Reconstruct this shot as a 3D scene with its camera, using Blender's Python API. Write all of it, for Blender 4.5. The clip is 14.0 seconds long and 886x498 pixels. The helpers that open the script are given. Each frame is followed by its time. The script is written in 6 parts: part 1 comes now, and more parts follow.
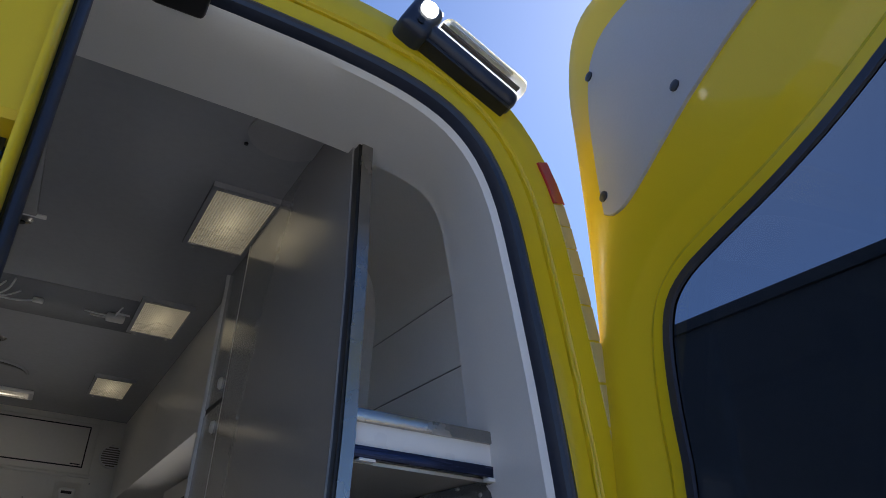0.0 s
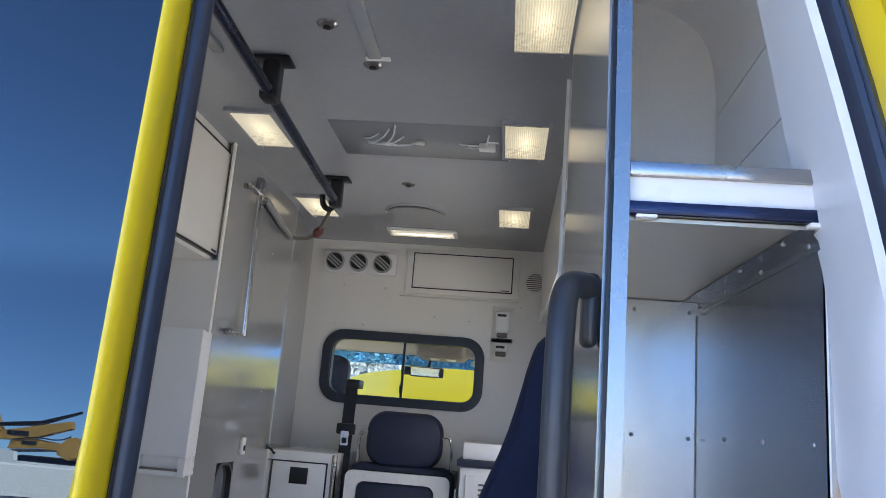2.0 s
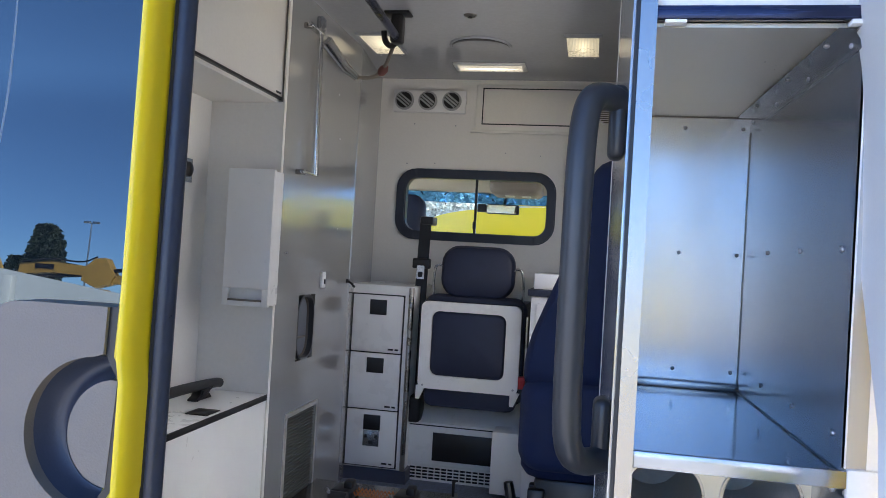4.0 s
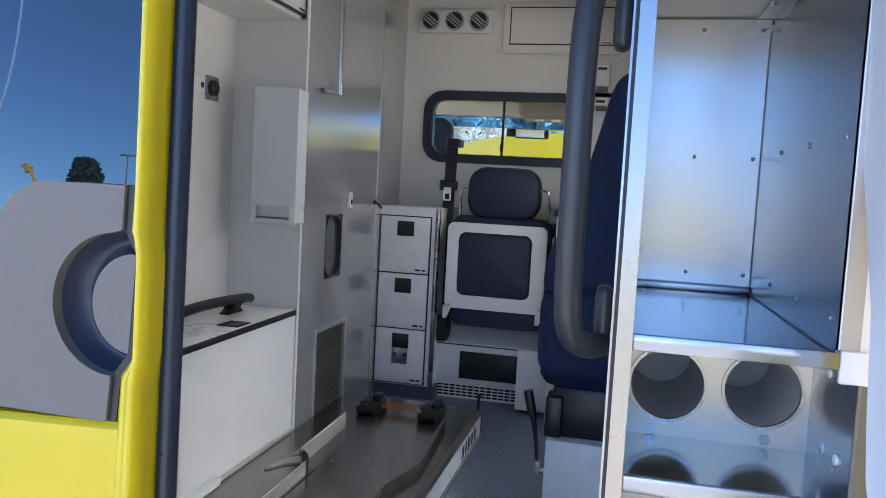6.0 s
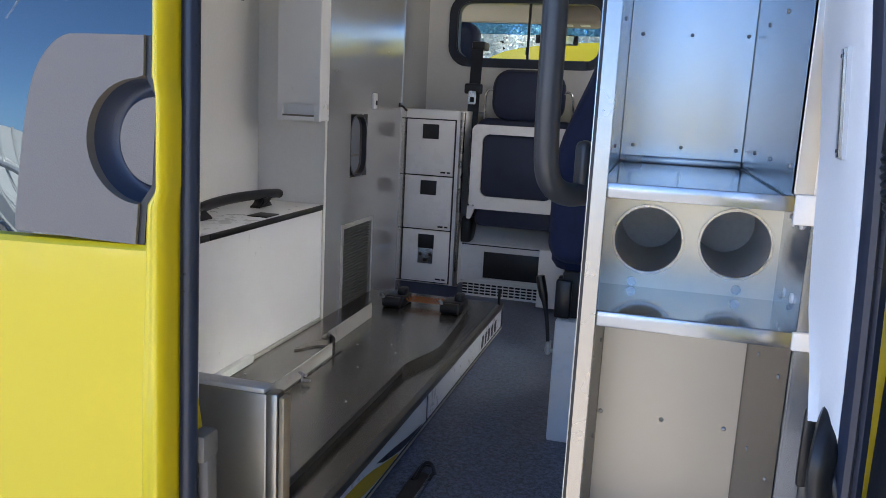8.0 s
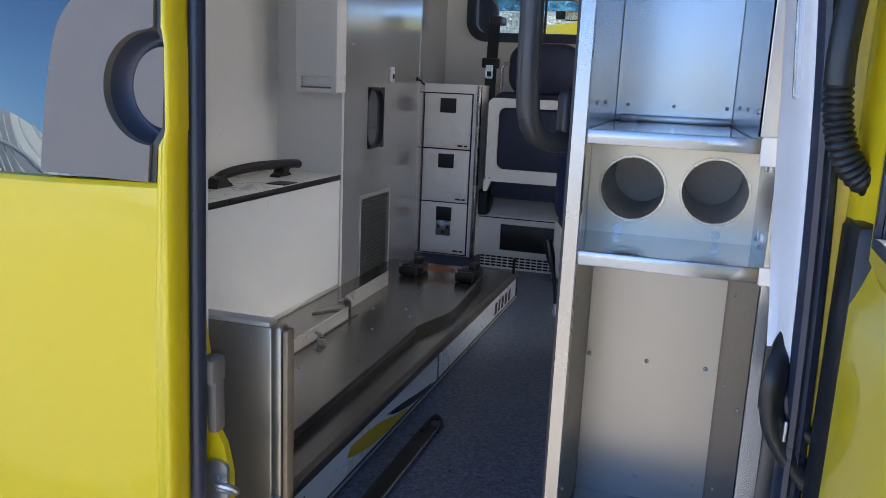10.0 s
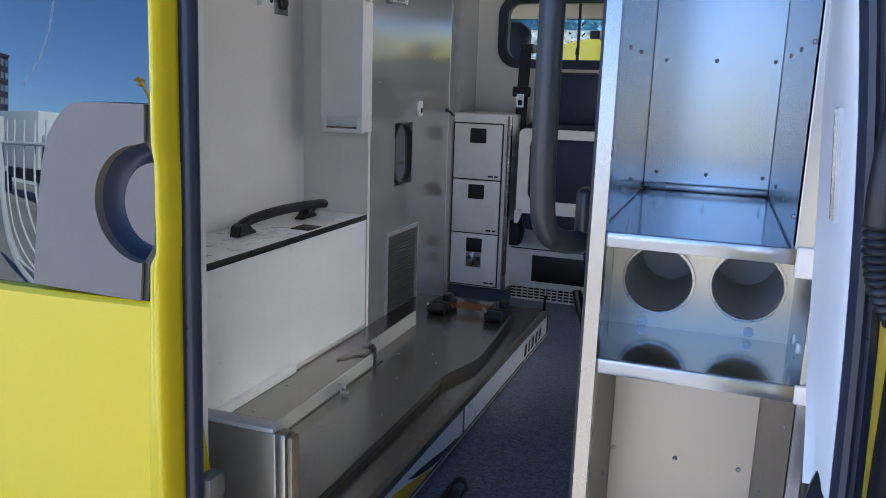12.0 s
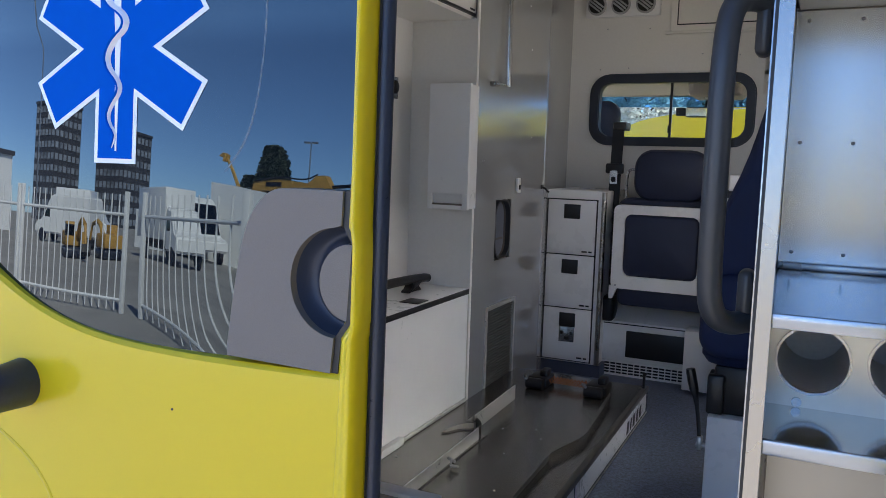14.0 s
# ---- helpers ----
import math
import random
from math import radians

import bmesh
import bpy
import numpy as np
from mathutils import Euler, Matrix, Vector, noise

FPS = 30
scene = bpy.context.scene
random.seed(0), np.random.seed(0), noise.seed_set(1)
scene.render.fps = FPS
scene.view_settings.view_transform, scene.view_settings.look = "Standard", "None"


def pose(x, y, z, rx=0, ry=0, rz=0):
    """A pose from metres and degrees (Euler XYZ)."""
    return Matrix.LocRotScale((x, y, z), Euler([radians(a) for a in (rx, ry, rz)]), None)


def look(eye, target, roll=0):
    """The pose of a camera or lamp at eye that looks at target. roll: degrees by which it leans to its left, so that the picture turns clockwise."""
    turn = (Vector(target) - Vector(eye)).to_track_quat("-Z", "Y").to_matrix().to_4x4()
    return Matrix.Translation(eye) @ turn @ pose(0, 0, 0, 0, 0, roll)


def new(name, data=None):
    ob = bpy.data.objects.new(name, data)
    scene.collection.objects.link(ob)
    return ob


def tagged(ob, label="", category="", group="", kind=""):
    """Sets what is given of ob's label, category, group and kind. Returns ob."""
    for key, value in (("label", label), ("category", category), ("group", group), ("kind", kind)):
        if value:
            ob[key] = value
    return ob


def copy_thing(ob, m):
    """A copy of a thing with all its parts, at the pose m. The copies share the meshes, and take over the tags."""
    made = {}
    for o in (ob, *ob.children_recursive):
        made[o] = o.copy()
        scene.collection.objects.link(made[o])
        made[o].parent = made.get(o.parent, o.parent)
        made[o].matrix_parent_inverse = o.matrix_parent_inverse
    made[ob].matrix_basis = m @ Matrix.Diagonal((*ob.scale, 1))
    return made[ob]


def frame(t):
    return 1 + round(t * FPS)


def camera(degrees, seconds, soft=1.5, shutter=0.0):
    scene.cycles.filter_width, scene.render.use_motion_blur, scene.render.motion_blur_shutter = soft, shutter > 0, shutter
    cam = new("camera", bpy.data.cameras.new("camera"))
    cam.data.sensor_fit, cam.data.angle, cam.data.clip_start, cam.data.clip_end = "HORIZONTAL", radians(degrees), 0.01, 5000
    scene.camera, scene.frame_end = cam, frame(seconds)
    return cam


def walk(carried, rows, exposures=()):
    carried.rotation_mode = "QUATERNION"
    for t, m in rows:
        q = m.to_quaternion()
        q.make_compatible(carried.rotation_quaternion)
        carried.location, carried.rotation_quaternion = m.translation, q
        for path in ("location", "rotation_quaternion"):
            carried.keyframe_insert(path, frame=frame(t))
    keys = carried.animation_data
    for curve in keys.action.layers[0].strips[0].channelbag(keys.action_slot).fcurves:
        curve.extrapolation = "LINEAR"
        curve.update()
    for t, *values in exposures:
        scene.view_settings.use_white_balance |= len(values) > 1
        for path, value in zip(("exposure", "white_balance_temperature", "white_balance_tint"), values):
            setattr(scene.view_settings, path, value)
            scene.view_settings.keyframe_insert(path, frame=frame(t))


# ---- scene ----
cam = camera(58.7, 14.0, soft=0.85)
PATH = [
    (0, (0.261, -0.723, 1.732), (1.065, 0.882, 2.615), 3.5),
    (0.5, (0.316, -0.669, 1.701), (0.872, 1.043, 2.574), 4.1),
    (1, (0.394, -0.668, 1.696), (0.635, 1.185, 2.409), 4.2),
    (1.5, (0.479, -0.679, 1.684), (0.456, 1.238, 2.254), 4.3),
    (2, (0.513, -0.651, 1.681), (0.331, 1.295, 2.106), 4.6),
    (2.5, (0.53, -0.644, 1.671), (0.266, 1.317, 1.966), 4.2),
    (3, (0.572, -0.646, 1.665), (0.259, 1.322, 1.843), 3.8),
    (3.5, (0.588, -0.657, 1.661), (0.24, 1.311, 1.749), 3.4),
    (4, (0.587, -0.663, 1.653), (0.215, 1.302, 1.67), 3.3),
    (4.2, (0.594, -0.662, 1.649), (0.214, 1.301, 1.640), 3.3),
    (6.3, (0.644, -0.686, 1.590), (0.192, 1.253, 1.399), 3.1),
    (6.5, (0.659, -0.678, 1.579), (0.202, 1.257, 1.362), 3.1),
    (7, (0.665, -0.684, 1.562), (0.186, 1.237, 1.276), 3.1),
    (7.5, (0.672, -0.704, 1.551), (0.173, 1.204, 1.215), 3.0),
    (8, (0.715, -0.777, 1.532), (0.197, 1.121, 1.169), 2.9),
    (8.2, (0.742, -0.809, 1.529), (0.216, 1.085, 1.161), 2.9),
    (9.25, (0.790, -0.855, 1.490), (0.229, 1.024, 1.097), 2.7),
    (10.3, (0.794, -0.828, 1.495), (0.204, 1.038, 1.085), 2.5),
    (10.5, (0.78, -0.798, 1.511), (0.185, 1.067, 1.099), 2.5),
    (11, (0.767, -0.732, 1.546), (0.156, 1.126, 1.131), 2.3),
    (11.5, (0.787, -0.727, 1.586), (0.158, 1.125, 1.169), 2.1),
    (12, (0.796, -0.75, 1.619), (0.122, 1.09, 1.217), 1.9),
    (12.5, (0.796, -0.764, 1.629), (0.047, 1.064, 1.318), 1.6),
    (13, (0.801, -0.803, 1.632), (0.006, 1.014, 1.381), 1.5),
    (13.5, (0.788, -0.822, 1.633), (-0.033, 0.986, 1.4), 1.6),
    (14, (0.686, -0.846, 1.632), (-0.157, 0.954, 1.405), 1.7),
]
walk(cam, [(t, look(eye, target, roll)) for t, eye, target, roll in PATH],
     exposures=[(0, 0.55, 6400, 11), (0.5, 1.65, 6400, 11), (1, 2.12, 6300, 11), (1.5, 2.36, 6300, 11), (3, 2.44, 6150, 11), (3.5, 2.42, 6200, 11), (4, 2.44, 6400, 11), (7, 2.32, 6250, 11), (8, 2.24, 6700, 11), (10.5, 2.08, 6500, 11), (12, 2.12, 6250, 11), (13, 2.1, 6250, 11), (14, 1.87, 6650, 11)])

# ---------------------------------------------------------------- world and sun
SUN_AZ, SUN_EL = radians(50), radians(45)
world = bpy.data.worlds.new("world")
scene.world = world
world.use_nodes = True
wn = world.node_tree
sky = wn.nodes.new("ShaderNodeTexSky")
sky.sky_type, sky.sun_disc = "NISHITA", False
sky.sun_elevation, sky.sun_rotation = SUN_EL, SUN_AZ
sky.air_density, sky.dust_density, sky.ozone_density = 0.58, 0.22, 8.0
wn.links.new(sky.outputs[0], wn.nodes["Background"].inputs[0])
wn.nodes["Background"].inputs[1].default_value = 0.15
sun_data = bpy.data.lights.new("sun", "SUN")
sun_data.energy, sun_data.angle, sun_data.color = 5.0, radians(0.5), (1.0, 0.95, 0.86)
sun = new("sun", sun_data)
sun_way = Vector((math.sin(SUN_AZ) * math.cos(SUN_EL), math.cos(SUN_AZ) * math.cos(SUN_EL), math.sin(SUN_EL)))
sun.matrix_world = look(sun_way * 30, (0, 0, 0))


# ---------------------------------------------------------------- materials
def material(name, color, rough=0.5, metal=0.0, var=0.08, scale=3.0, grain=60.0, bump=0.03, stretch=(1, 1, 1),
             rough_var=0.08, coat=0.0, ior=1.45, per_piece=0.0, stain=None, stain_at=(0.62, 0.75)):
    """A surface with blotches at one scale, grain at another, uneven gloss and fine relief."""
    m = bpy.data.materials.new(name)
    m.use_nodes = True
    nt = m.node_tree
    b = nt.nodes["Principled BSDF"]
    geo = nt.nodes.new("ShaderNodeTexCoord")
    mp = nt.nodes.new("ShaderNodeMapping")
    mp.inputs["Scale"].default_value = stretch
    nt.links.new(geo.outputs["Object"], mp.inputs[0])
    big = nt.nodes.new("ShaderNodeTexNoise")
    big.inputs["Scale"].default_value, big.inputs["Detail"].default_value = scale, 4
    fine = nt.nodes.new("ShaderNodeTexNoise")
    fine.inputs["Scale"].default_value, fine.inputs["Detail"].default_value = grain, 3
    nt.links.new(geo.outputs["Object"], big.inputs[0])
    nt.links.new(mp.outputs[0], fine.inputs[0])
    add = nt.nodes.new("ShaderNodeMath")
    add.operation = "MULTIPLY_ADD"
    nt.links.new(big.outputs[0], add.inputs[0])
    add.inputs[1].default_value = 0.6
    half = nt.nodes.new("ShaderNodeMath")
    half.operation = "MULTIPLY"
    half.inputs[1].default_value = 0.4
    nt.links.new(fine.outputs[0], half.inputs[0])
    nt.links.new(half.outputs[0], add.inputs[2])
    last = add.outputs[0]
    if per_piece:
        info = nt.nodes.new("ShaderNodeObjectInfo")
        pp = nt.nodes.new("ShaderNodeMath")
        pp.operation = "MULTIPLY_ADD"
        pp.inputs[1].default_value = per_piece
        nt.links.new(info.outputs["Random"], pp.inputs[0])
        nt.links.new(last, pp.inputs[2])
        last = pp.outputs[0]
    ramp = nt.nodes.new("ShaderNodeValToRGB")
    ramp.color_ramp.elements[0].position, ramp.color_ramp.elements[1].position = 0.25, 0.78
    ramp.color_ramp.elements[0].color = (*[max(0.0, c * (1 - 2 * var)) for c in color], 1)
    ramp.color_ramp.elements[1].color = (*[min(1.0, c * (1 + var)) for c in color], 1)
    nt.links.new(last, ramp.inputs[0])
    out = ramp.outputs[0]
    if stain:
        blot = nt.nodes.new("ShaderNodeTexNoise")
        blot.inputs["Scale"].default_value, blot.inputs["Detail"].default_value = scale * 2.3, 6
        nt.links.new(geo.outputs["Object"], blot.inputs[0])
        fac = nt.nodes.new("ShaderNodeMapRange")
        fac.inputs[1].default_value, fac.inputs[2].default_value = stain_at
        fac.inputs[4].default_value = 0.7
        nt.links.new(blot.outputs[0], fac.inputs[0])
        mix = nt.nodes.new("ShaderNodeMix")
        mix.data_type = "RGBA"
        nt.links.new(fac.outputs[0], mix.inputs["Factor"])
        nt.links.new(out, mix.inputs["A"])
        mix.inputs["B"].default_value = (*stain, 1)
        out = mix.outputs["Result"]
    nt.links.new(out, b.inputs["Base Color"])
    rr = nt.nodes.new("ShaderNodeMapRange")
    rr.inputs[1].default_value, rr.inputs[2].default_value = 0.3, 0.7
    rr.inputs[3].default_value, rr.inputs[4].default_value = max(0.0, rough - rough_var), min(1.0, rough + rough_var)
    nt.links.new(add.outputs[0], rr.inputs[0])
    nt.links.new(rr.outputs[0], b.inputs["Roughness"])
    b.inputs["Metallic"].default_value, b.inputs["IOR"].default_value = metal, ior
    b.inputs["Coat Weight"].default_value = coat
    b.inputs["Coat Roughness"].default_value = 0.05
    if bump:
        bp = nt.nodes.new("ShaderNodeBump")
        bp.inputs["Strength"].default_value, bp.inputs["Distance"].default_value = bump, 0.002
        nt.links.new(fine.outputs[0], bp.inputs["Height"])
        nt.links.new(bp.outputs[0], b.inputs["Normal"])
    return m


def tint_gloss(m, tint):
    """A surface whose gloss takes a tint."""
    m.node_tree.nodes["Principled BSDF"].inputs["Specular Tint"].default_value = (*tint, 1)
    return m


def glow(name, color, strength):
    m = material(name, (0.8, 0.78, 0.72), 0.3)
    b = m.node_tree.nodes["Principled BSDF"]
    b.inputs["Emission Color"].default_value, b.inputs["Emission Strength"].default_value = (*color, 1), strength
    return m


def lit_diffuser(name, color, base, peak, reach):
    """A ribbed lamp cover: an even glow with a hot spot where the bulb sits behind it."""
    m = material(name, (0.8, 0.78, 0.72), 0.3)
    nt = m.node_tree
    b = nt.nodes["Principled BSDF"]
    co, mp = nt.nodes.new("ShaderNodeTexCoord"), nt.nodes.new("ShaderNodeMapping")
    mp.inputs["Scale"].default_value = (1 / reach[0], 1 / reach[1], 0)
    ball = nt.nodes.new("ShaderNodeTexGradient")
    ball.gradient_type = "SPHERICAL"
    nt.links.new(co.outputs["Object"], mp.inputs[0])
    nt.links.new(mp.outputs[0], ball.inputs[0])
    power = nt.nodes.new("ShaderNodeMath")
    power.operation = "POWER"
    power.inputs[1].default_value = 1.6
    nt.links.new(ball.outputs["Fac"], power.inputs[0])
    level = nt.nodes.new("ShaderNodeMath")
    level.operation = "MULTIPLY_ADD"
    level.inputs[1].default_value, level.inputs[2].default_value = peak, base
    nt.links.new(power.outputs[0], level.inputs[0])
    ribs = nt.nodes.new("ShaderNodeTexWave")
    ribs.inputs["Scale"].default_value = 52.0
    nt.links.new(co.outputs["Object"], ribs.inputs[0])
    shade = nt.nodes.new("ShaderNodeMapRange")
    shade.inputs[3].default_value, shade.inputs[4].default_value = 0.45, 1.2
    nt.links.new(ribs.outputs["Fac"], shade.inputs[0])
    both = nt.nodes.new("ShaderNodeMath")
    both.operation = "MULTIPLY"
    nt.links.new(level.outputs[0], both.inputs[0])
    nt.links.new(shade.outputs[0], both.inputs[1])
    nt.links.new(both.outputs[0], b.inputs["Emission Strength"])
    b.inputs["Emission Color"].default_value = (*color, 1)
    return m


def clear(name, color, rough=0.0, ior=1.45):
    m = bpy.data.materials.new(name)
    m.use_nodes = True
    b = m.node_tree.nodes["Principled BSDF"]
    b.inputs["Base Color"].default_value = (*color, 1)
    b.inputs["Transmission Weight"].default_value = 1
    b.inputs["Roughness"].default_value, b.inputs["IOR"].default_value = rough, ior
    return m


YELLOW = material("yellow_car_paint", (0.70, 0.515, 0.012), 0.34, var=0.03, scale=1.5, grain=900, bump=0.01, ior=1.36, coat=0.35, rough_var=0.04)
WHITE = material("white_laminate", (0.85, 0.84, 0.82), 0.28, var=0.015, scale=2.2, grain=25, bump=0.0, rough_var=0.015)
WALLW = material("wall_laminate", (0.84, 0.81, 0.755), 0.32, var=0.035, scale=1.7, grain=90, bump=0.008, rough_var=0.04, stain=(0.50, 0.46, 0.40), stain_at=(0.68, 0.86))
# Off-white gelcoat darkened to grey: the ceiling's shade is in the colour.
CEIL = material("shaded_ceiling_gelcoat", (0.42, 0.43, 0.45), 0.13, ior=1.65, var=0.05, scale=1.3, grain=60, bump=0.015, stain=(0.36, 0.33, 0.30), stain_at=(0.66, 0.85))
LINER = material("white_moulded_liner", (0.80, 0.80, 0.79), 0.4, var=0.03, scale=4, grain=260, bump=0.06)
CREAM = material("cream_lining", (0.90, 0.88, 0.83), 0.42, var=0.04, scale=3, grain=200, bump=0.05)
GRILLE = material("grille_metal", (0.15, 0.148, 0.14), 0.4, metal=0.3, var=0.08, grain=40)
DARKRECT = material("glossy_grey_rectangle", (0.27, 0.28, 0.305), 0.16, ior=1.65, var=0.05, scale=2, grain=60, bump=0.01)
SILVER = material("silver_laminate", (0.52, 0.52, 0.51), 0.17, metal=0.55, var=0.03, scale=2, grain=160, bump=0.0, rough_var=0.025)
ALU = material("satin_aluminium", (0.375, 0.40, 0.435), 0.23, metal=0.78, var=0.05, scale=3, grain=30, bump=0.0, rough_var=0.03, stretch=(1, 1, 0.06))
ALUPOST = material("anodised_aluminium", (0.37, 0.352, 0.33), 0.27, metal=1.0, var=0.02, scale=6, grain=20, bump=0.0, rough_var=0.02)
ALUSHELF = material("polished_aluminium_shelf", (0.66, 0.655, 0.64), 0.13, metal=1.0, var=0.04, scale=4, grain=5, bump=0.0, rough_var=0.03)
HOLDER = material("dull_holder_sheet", (0.60, 0.565, 0.48), 0.34, metal=0.6, var=0.05, scale=5, grain=60, bump=0.01)
STEEL = material("worn_steel_deck", (0.29, 0.277, 0.255), 0.235, metal=0.9, var=0.03, scale=2.0, grain=5, bump=0.0, rough_var=0.025)
RAILMETAL = material("pale_guide_rail_metal", (0.62, 0.60, 0.56), 0.32, metal=0.5, var=0.06, scale=9, grain=200, bump=0.02)
STEELPLATE = material("satin_steel_plate", (0.37, 0.34, 0.295), 0.36, metal=0.95, var=0.06, scale=2, grain=60, bump=0.01)
DARKSTEEL = material("dull_brown_steel", (0.17, 0.155, 0.135), 0.38, metal=0.6, var=0.12, scale=5, grain=120, bump=0.02)
LOWSHEET = material("matte_grey_sheet", (0.345, 0.33, 0.305), 0.35, metal=0.85, var=0.05, scale=3, grain=6, bump=0.0, rough_var=0.04)
FRAMEALU = material("satin_frame_aluminium", (0.50, 0.49, 0.475), 0.40, metal=0.75, var=0.02, scale=4, grain=20, bump=0.0, rough_var=0.02)
FROST = clear("frosted_glass", (0.9, 0.93, 0.95), 0.6)
CHROME = material("chrome", (0.72, 0.72, 0.72), 0.22, metal=1.0, var=0.03, bump=0.0)
ZINC = material("galvanised_steel", (0.5, 0.5, 0.5), 0.4, metal=0.9, var=0.15, scale=30, grain=200)
# Black rubber; its blue cast is mirrored sky put into the colour.
RUBBER = material("black_rubber", (0.030, 0.036, 0.055), 0.38, var=0.2, scale=8, grain=150, bump=0.08)
BLACKP = material("black_plastic", (0.018, 0.018, 0.02), 0.38, var=0.2, scale=10, grain=250, bump=0.08)
GREYP = material("grey_door_plastic", (0.18, 0.155, 0.13), 0.58, var=0.08, scale=6, grain=500, bump=0.2)
# On the seals the blue is sky reflection, painted into the base.
SEALR = material("blue_black_seal_rubber", (0.027, 0.034, 0.056), 0.34, var=0.15, scale=8, grain=150, bump=0.05)
DARKGREY = material("dark_grey_handle_plastic", (0.035, 0.037, 0.042), 0.32, var=0.04, scale=8, grain=200, bump=0.0, rough_var=0.03)
NAVY = material("navy_vinyl", (0.020, 0.027, 0.060), 0.5, var=0.15, scale=9, grain=350, bump=0.25)
BLUESEAT = material("blue_seat_fabric", (0.014, 0.026, 0.085), 0.72, var=0.18, scale=10, grain=600, bump=0.4)
NAVYBAR = material("navy_anodised_bar", (0.022, 0.030, 0.070), 0.28, metal=0.6, var=0.1, grain=300, stretch=(0.05, 1, 1))
FLOOR = material("speckled_blue_vinyl", (0.145, 0.178, 0.26), 0.34, var=0.7, scale=85, grain=330, bump=0.05, stain=(0.035, 0.04, 0.06), stain_at=(0.54, 0.60))
# Asphalt lightened past its own grey to bounce light into the rear.
ASPHALT = material("bounce_lightened_asphalt", (0.35, 0.333, 0.308), 0.9, var=0.2, scale=0.25, grain=14, bump=0.4, stain=(0.21, 0.20, 0.185), stain_at=(0.55, 0.7))
# The blue gloss tint paints the mirrored sky bluer.
GLASSD = tint_gloss(material("privacy_glass", (0.004, 0.005, 0.007), 0.0, var=0.0, bump=0.0, rough_var=0.0, ior=1.72), (0.76, 0.92, 1.0))
GLASST = clear("tinted_glass", (0.13, 0.155, 0.185), ior=1.13)
GLASSC = clear("clear_glass", (0.93, 0.97, 0.95), ior=1.03)
GLASSB = clear("blue_shade_band_glass", (0.015, 0.10, 0.25), ior=1.03)
LENS = clear("frosted_beacon_lens", (0.93, 0.95, 0.98), 0.5, 1.25)
REDLENS = material("red_lamp_lens", (0.40, 0.015, 0.03), 0.15, var=0.1, coat=0.6)
TAPE = material("sand_reflective_tape", (0.60, 0.48, 0.22), 0.4, var=0.08, scale=20, grain=700, bump=0.15, per_piece=0.15)
STARBLUE = material("blue_vinyl_film", (0.0, 0.092, 0.50), 0.6, var=0.03, bump=0.0, ior=1.05)
STARWHITE = material("white_vinyl_film", (0.82, 0.83, 0.85), 0.3, var=0.02, bump=0.0)
TEXT = material("dark_print", (0.03, 0.03, 0.035), 0.5)
DULLRED = material("dull_red_rubber", (0.14, 0.05, 0.045), 0.6)
REDP = material("red_plastic", (0.45, 0.03, 0.03), 0.4)
ORANGE = material("orange_spring_paint", (0.45, 0.14, 0.03), 0.4, metal=0.3)
STICKY = material("yellow_sticker", (0.72, 0.50, 0.03), 0.35)
TAN = material("worn_tan_edge_strip", (0.36, 0.27, 0.17), 0.5, metal=0.3, var=0.2, scale=12)
LAMP = lit_diffuser("lit_lamp_diffuser", (1.0, 0.84, 0.52), 0.085, 0.17, (0.06, 0.18))
STRIP = lit_diffuser("lit_strip_diffuser", (1.0, 0.86, 0.62), 0.11, 2.5, (0.16, 0.022))
LED = glow("lit_led", (1.0, 0.98, 0.9), 4.0)
BRICKGREY = material("dark_facade_cladding", (0.07, 0.072, 0.085), 0.6, var=0.2, scale=0.1, grain=1)
WINDOWF = material("facade_glass", (0.20, 0.22, 0.25), 0.15, var=0.4, scale=0.3, grain=0.7, bump=0, per_piece=0.7)
VANWHITE = material("white_van_paint", (0.87, 0.87, 0.86), 0.35, var=0.05, coat=0.3)
MACHINE = material("machine_yellow", (0.55, 0.31, 0.075), 0.5, var=0.15)
LEAF = material("foliage", (0.20, 0.245, 0.17), 0.7, var=0.4, scale=1.5, grain=8)
# Leaf colour paled to carry the haze and windscreen glare.
LEAFPALE = material("haze_paled_foliage", (0.66, 0.68, 0.60), 0.6, var=0.2, scale=1.5, grain=8)
BARK = material("bark", (0.09, 0.07, 0.05), 0.9, var=0.3, scale=4)
FENCEW = material("white_fence_paint", (0.88, 0.88, 0.87), 0.4, var=0.05)
HEADLINER = material("beige_headliner", (0.33, 0.30, 0.25), 0.85, var=0.1, grain=300)


# ---------------------------------------------------------------- mesh helpers
def box(bm, x0, x1, y0, y1, z0, z1, bevel=0.0, seg=2):
    vs = [bm.verts.new((x, y, z)) for x in (x0, x1) for y in (y0, y1) for z in (z0, z1)]
    fs = [bm.faces.new([vs[i] for i in f]) for f in ((0, 1, 3, 2), (4, 6, 7, 5), (0, 4, 5, 1), (2, 3, 7, 6), (0, 2, 6, 4), (1, 5, 7, 3))]
    if bevel:
        es = list({e for f in fs for e in f.edges})
        bmesh.ops.bevel(bm, geom=es, offset=bevel, segments=seg, affect="EDGES", profile=0.5)
    return bm


def boxed(*a, **k):
    return box(bmesh.new(), *a, **k)


def _place(axis, u, v, w):
    return {"x": (w, u, v), "y": (u, w, v), "z": (u, v, w)}[axis]


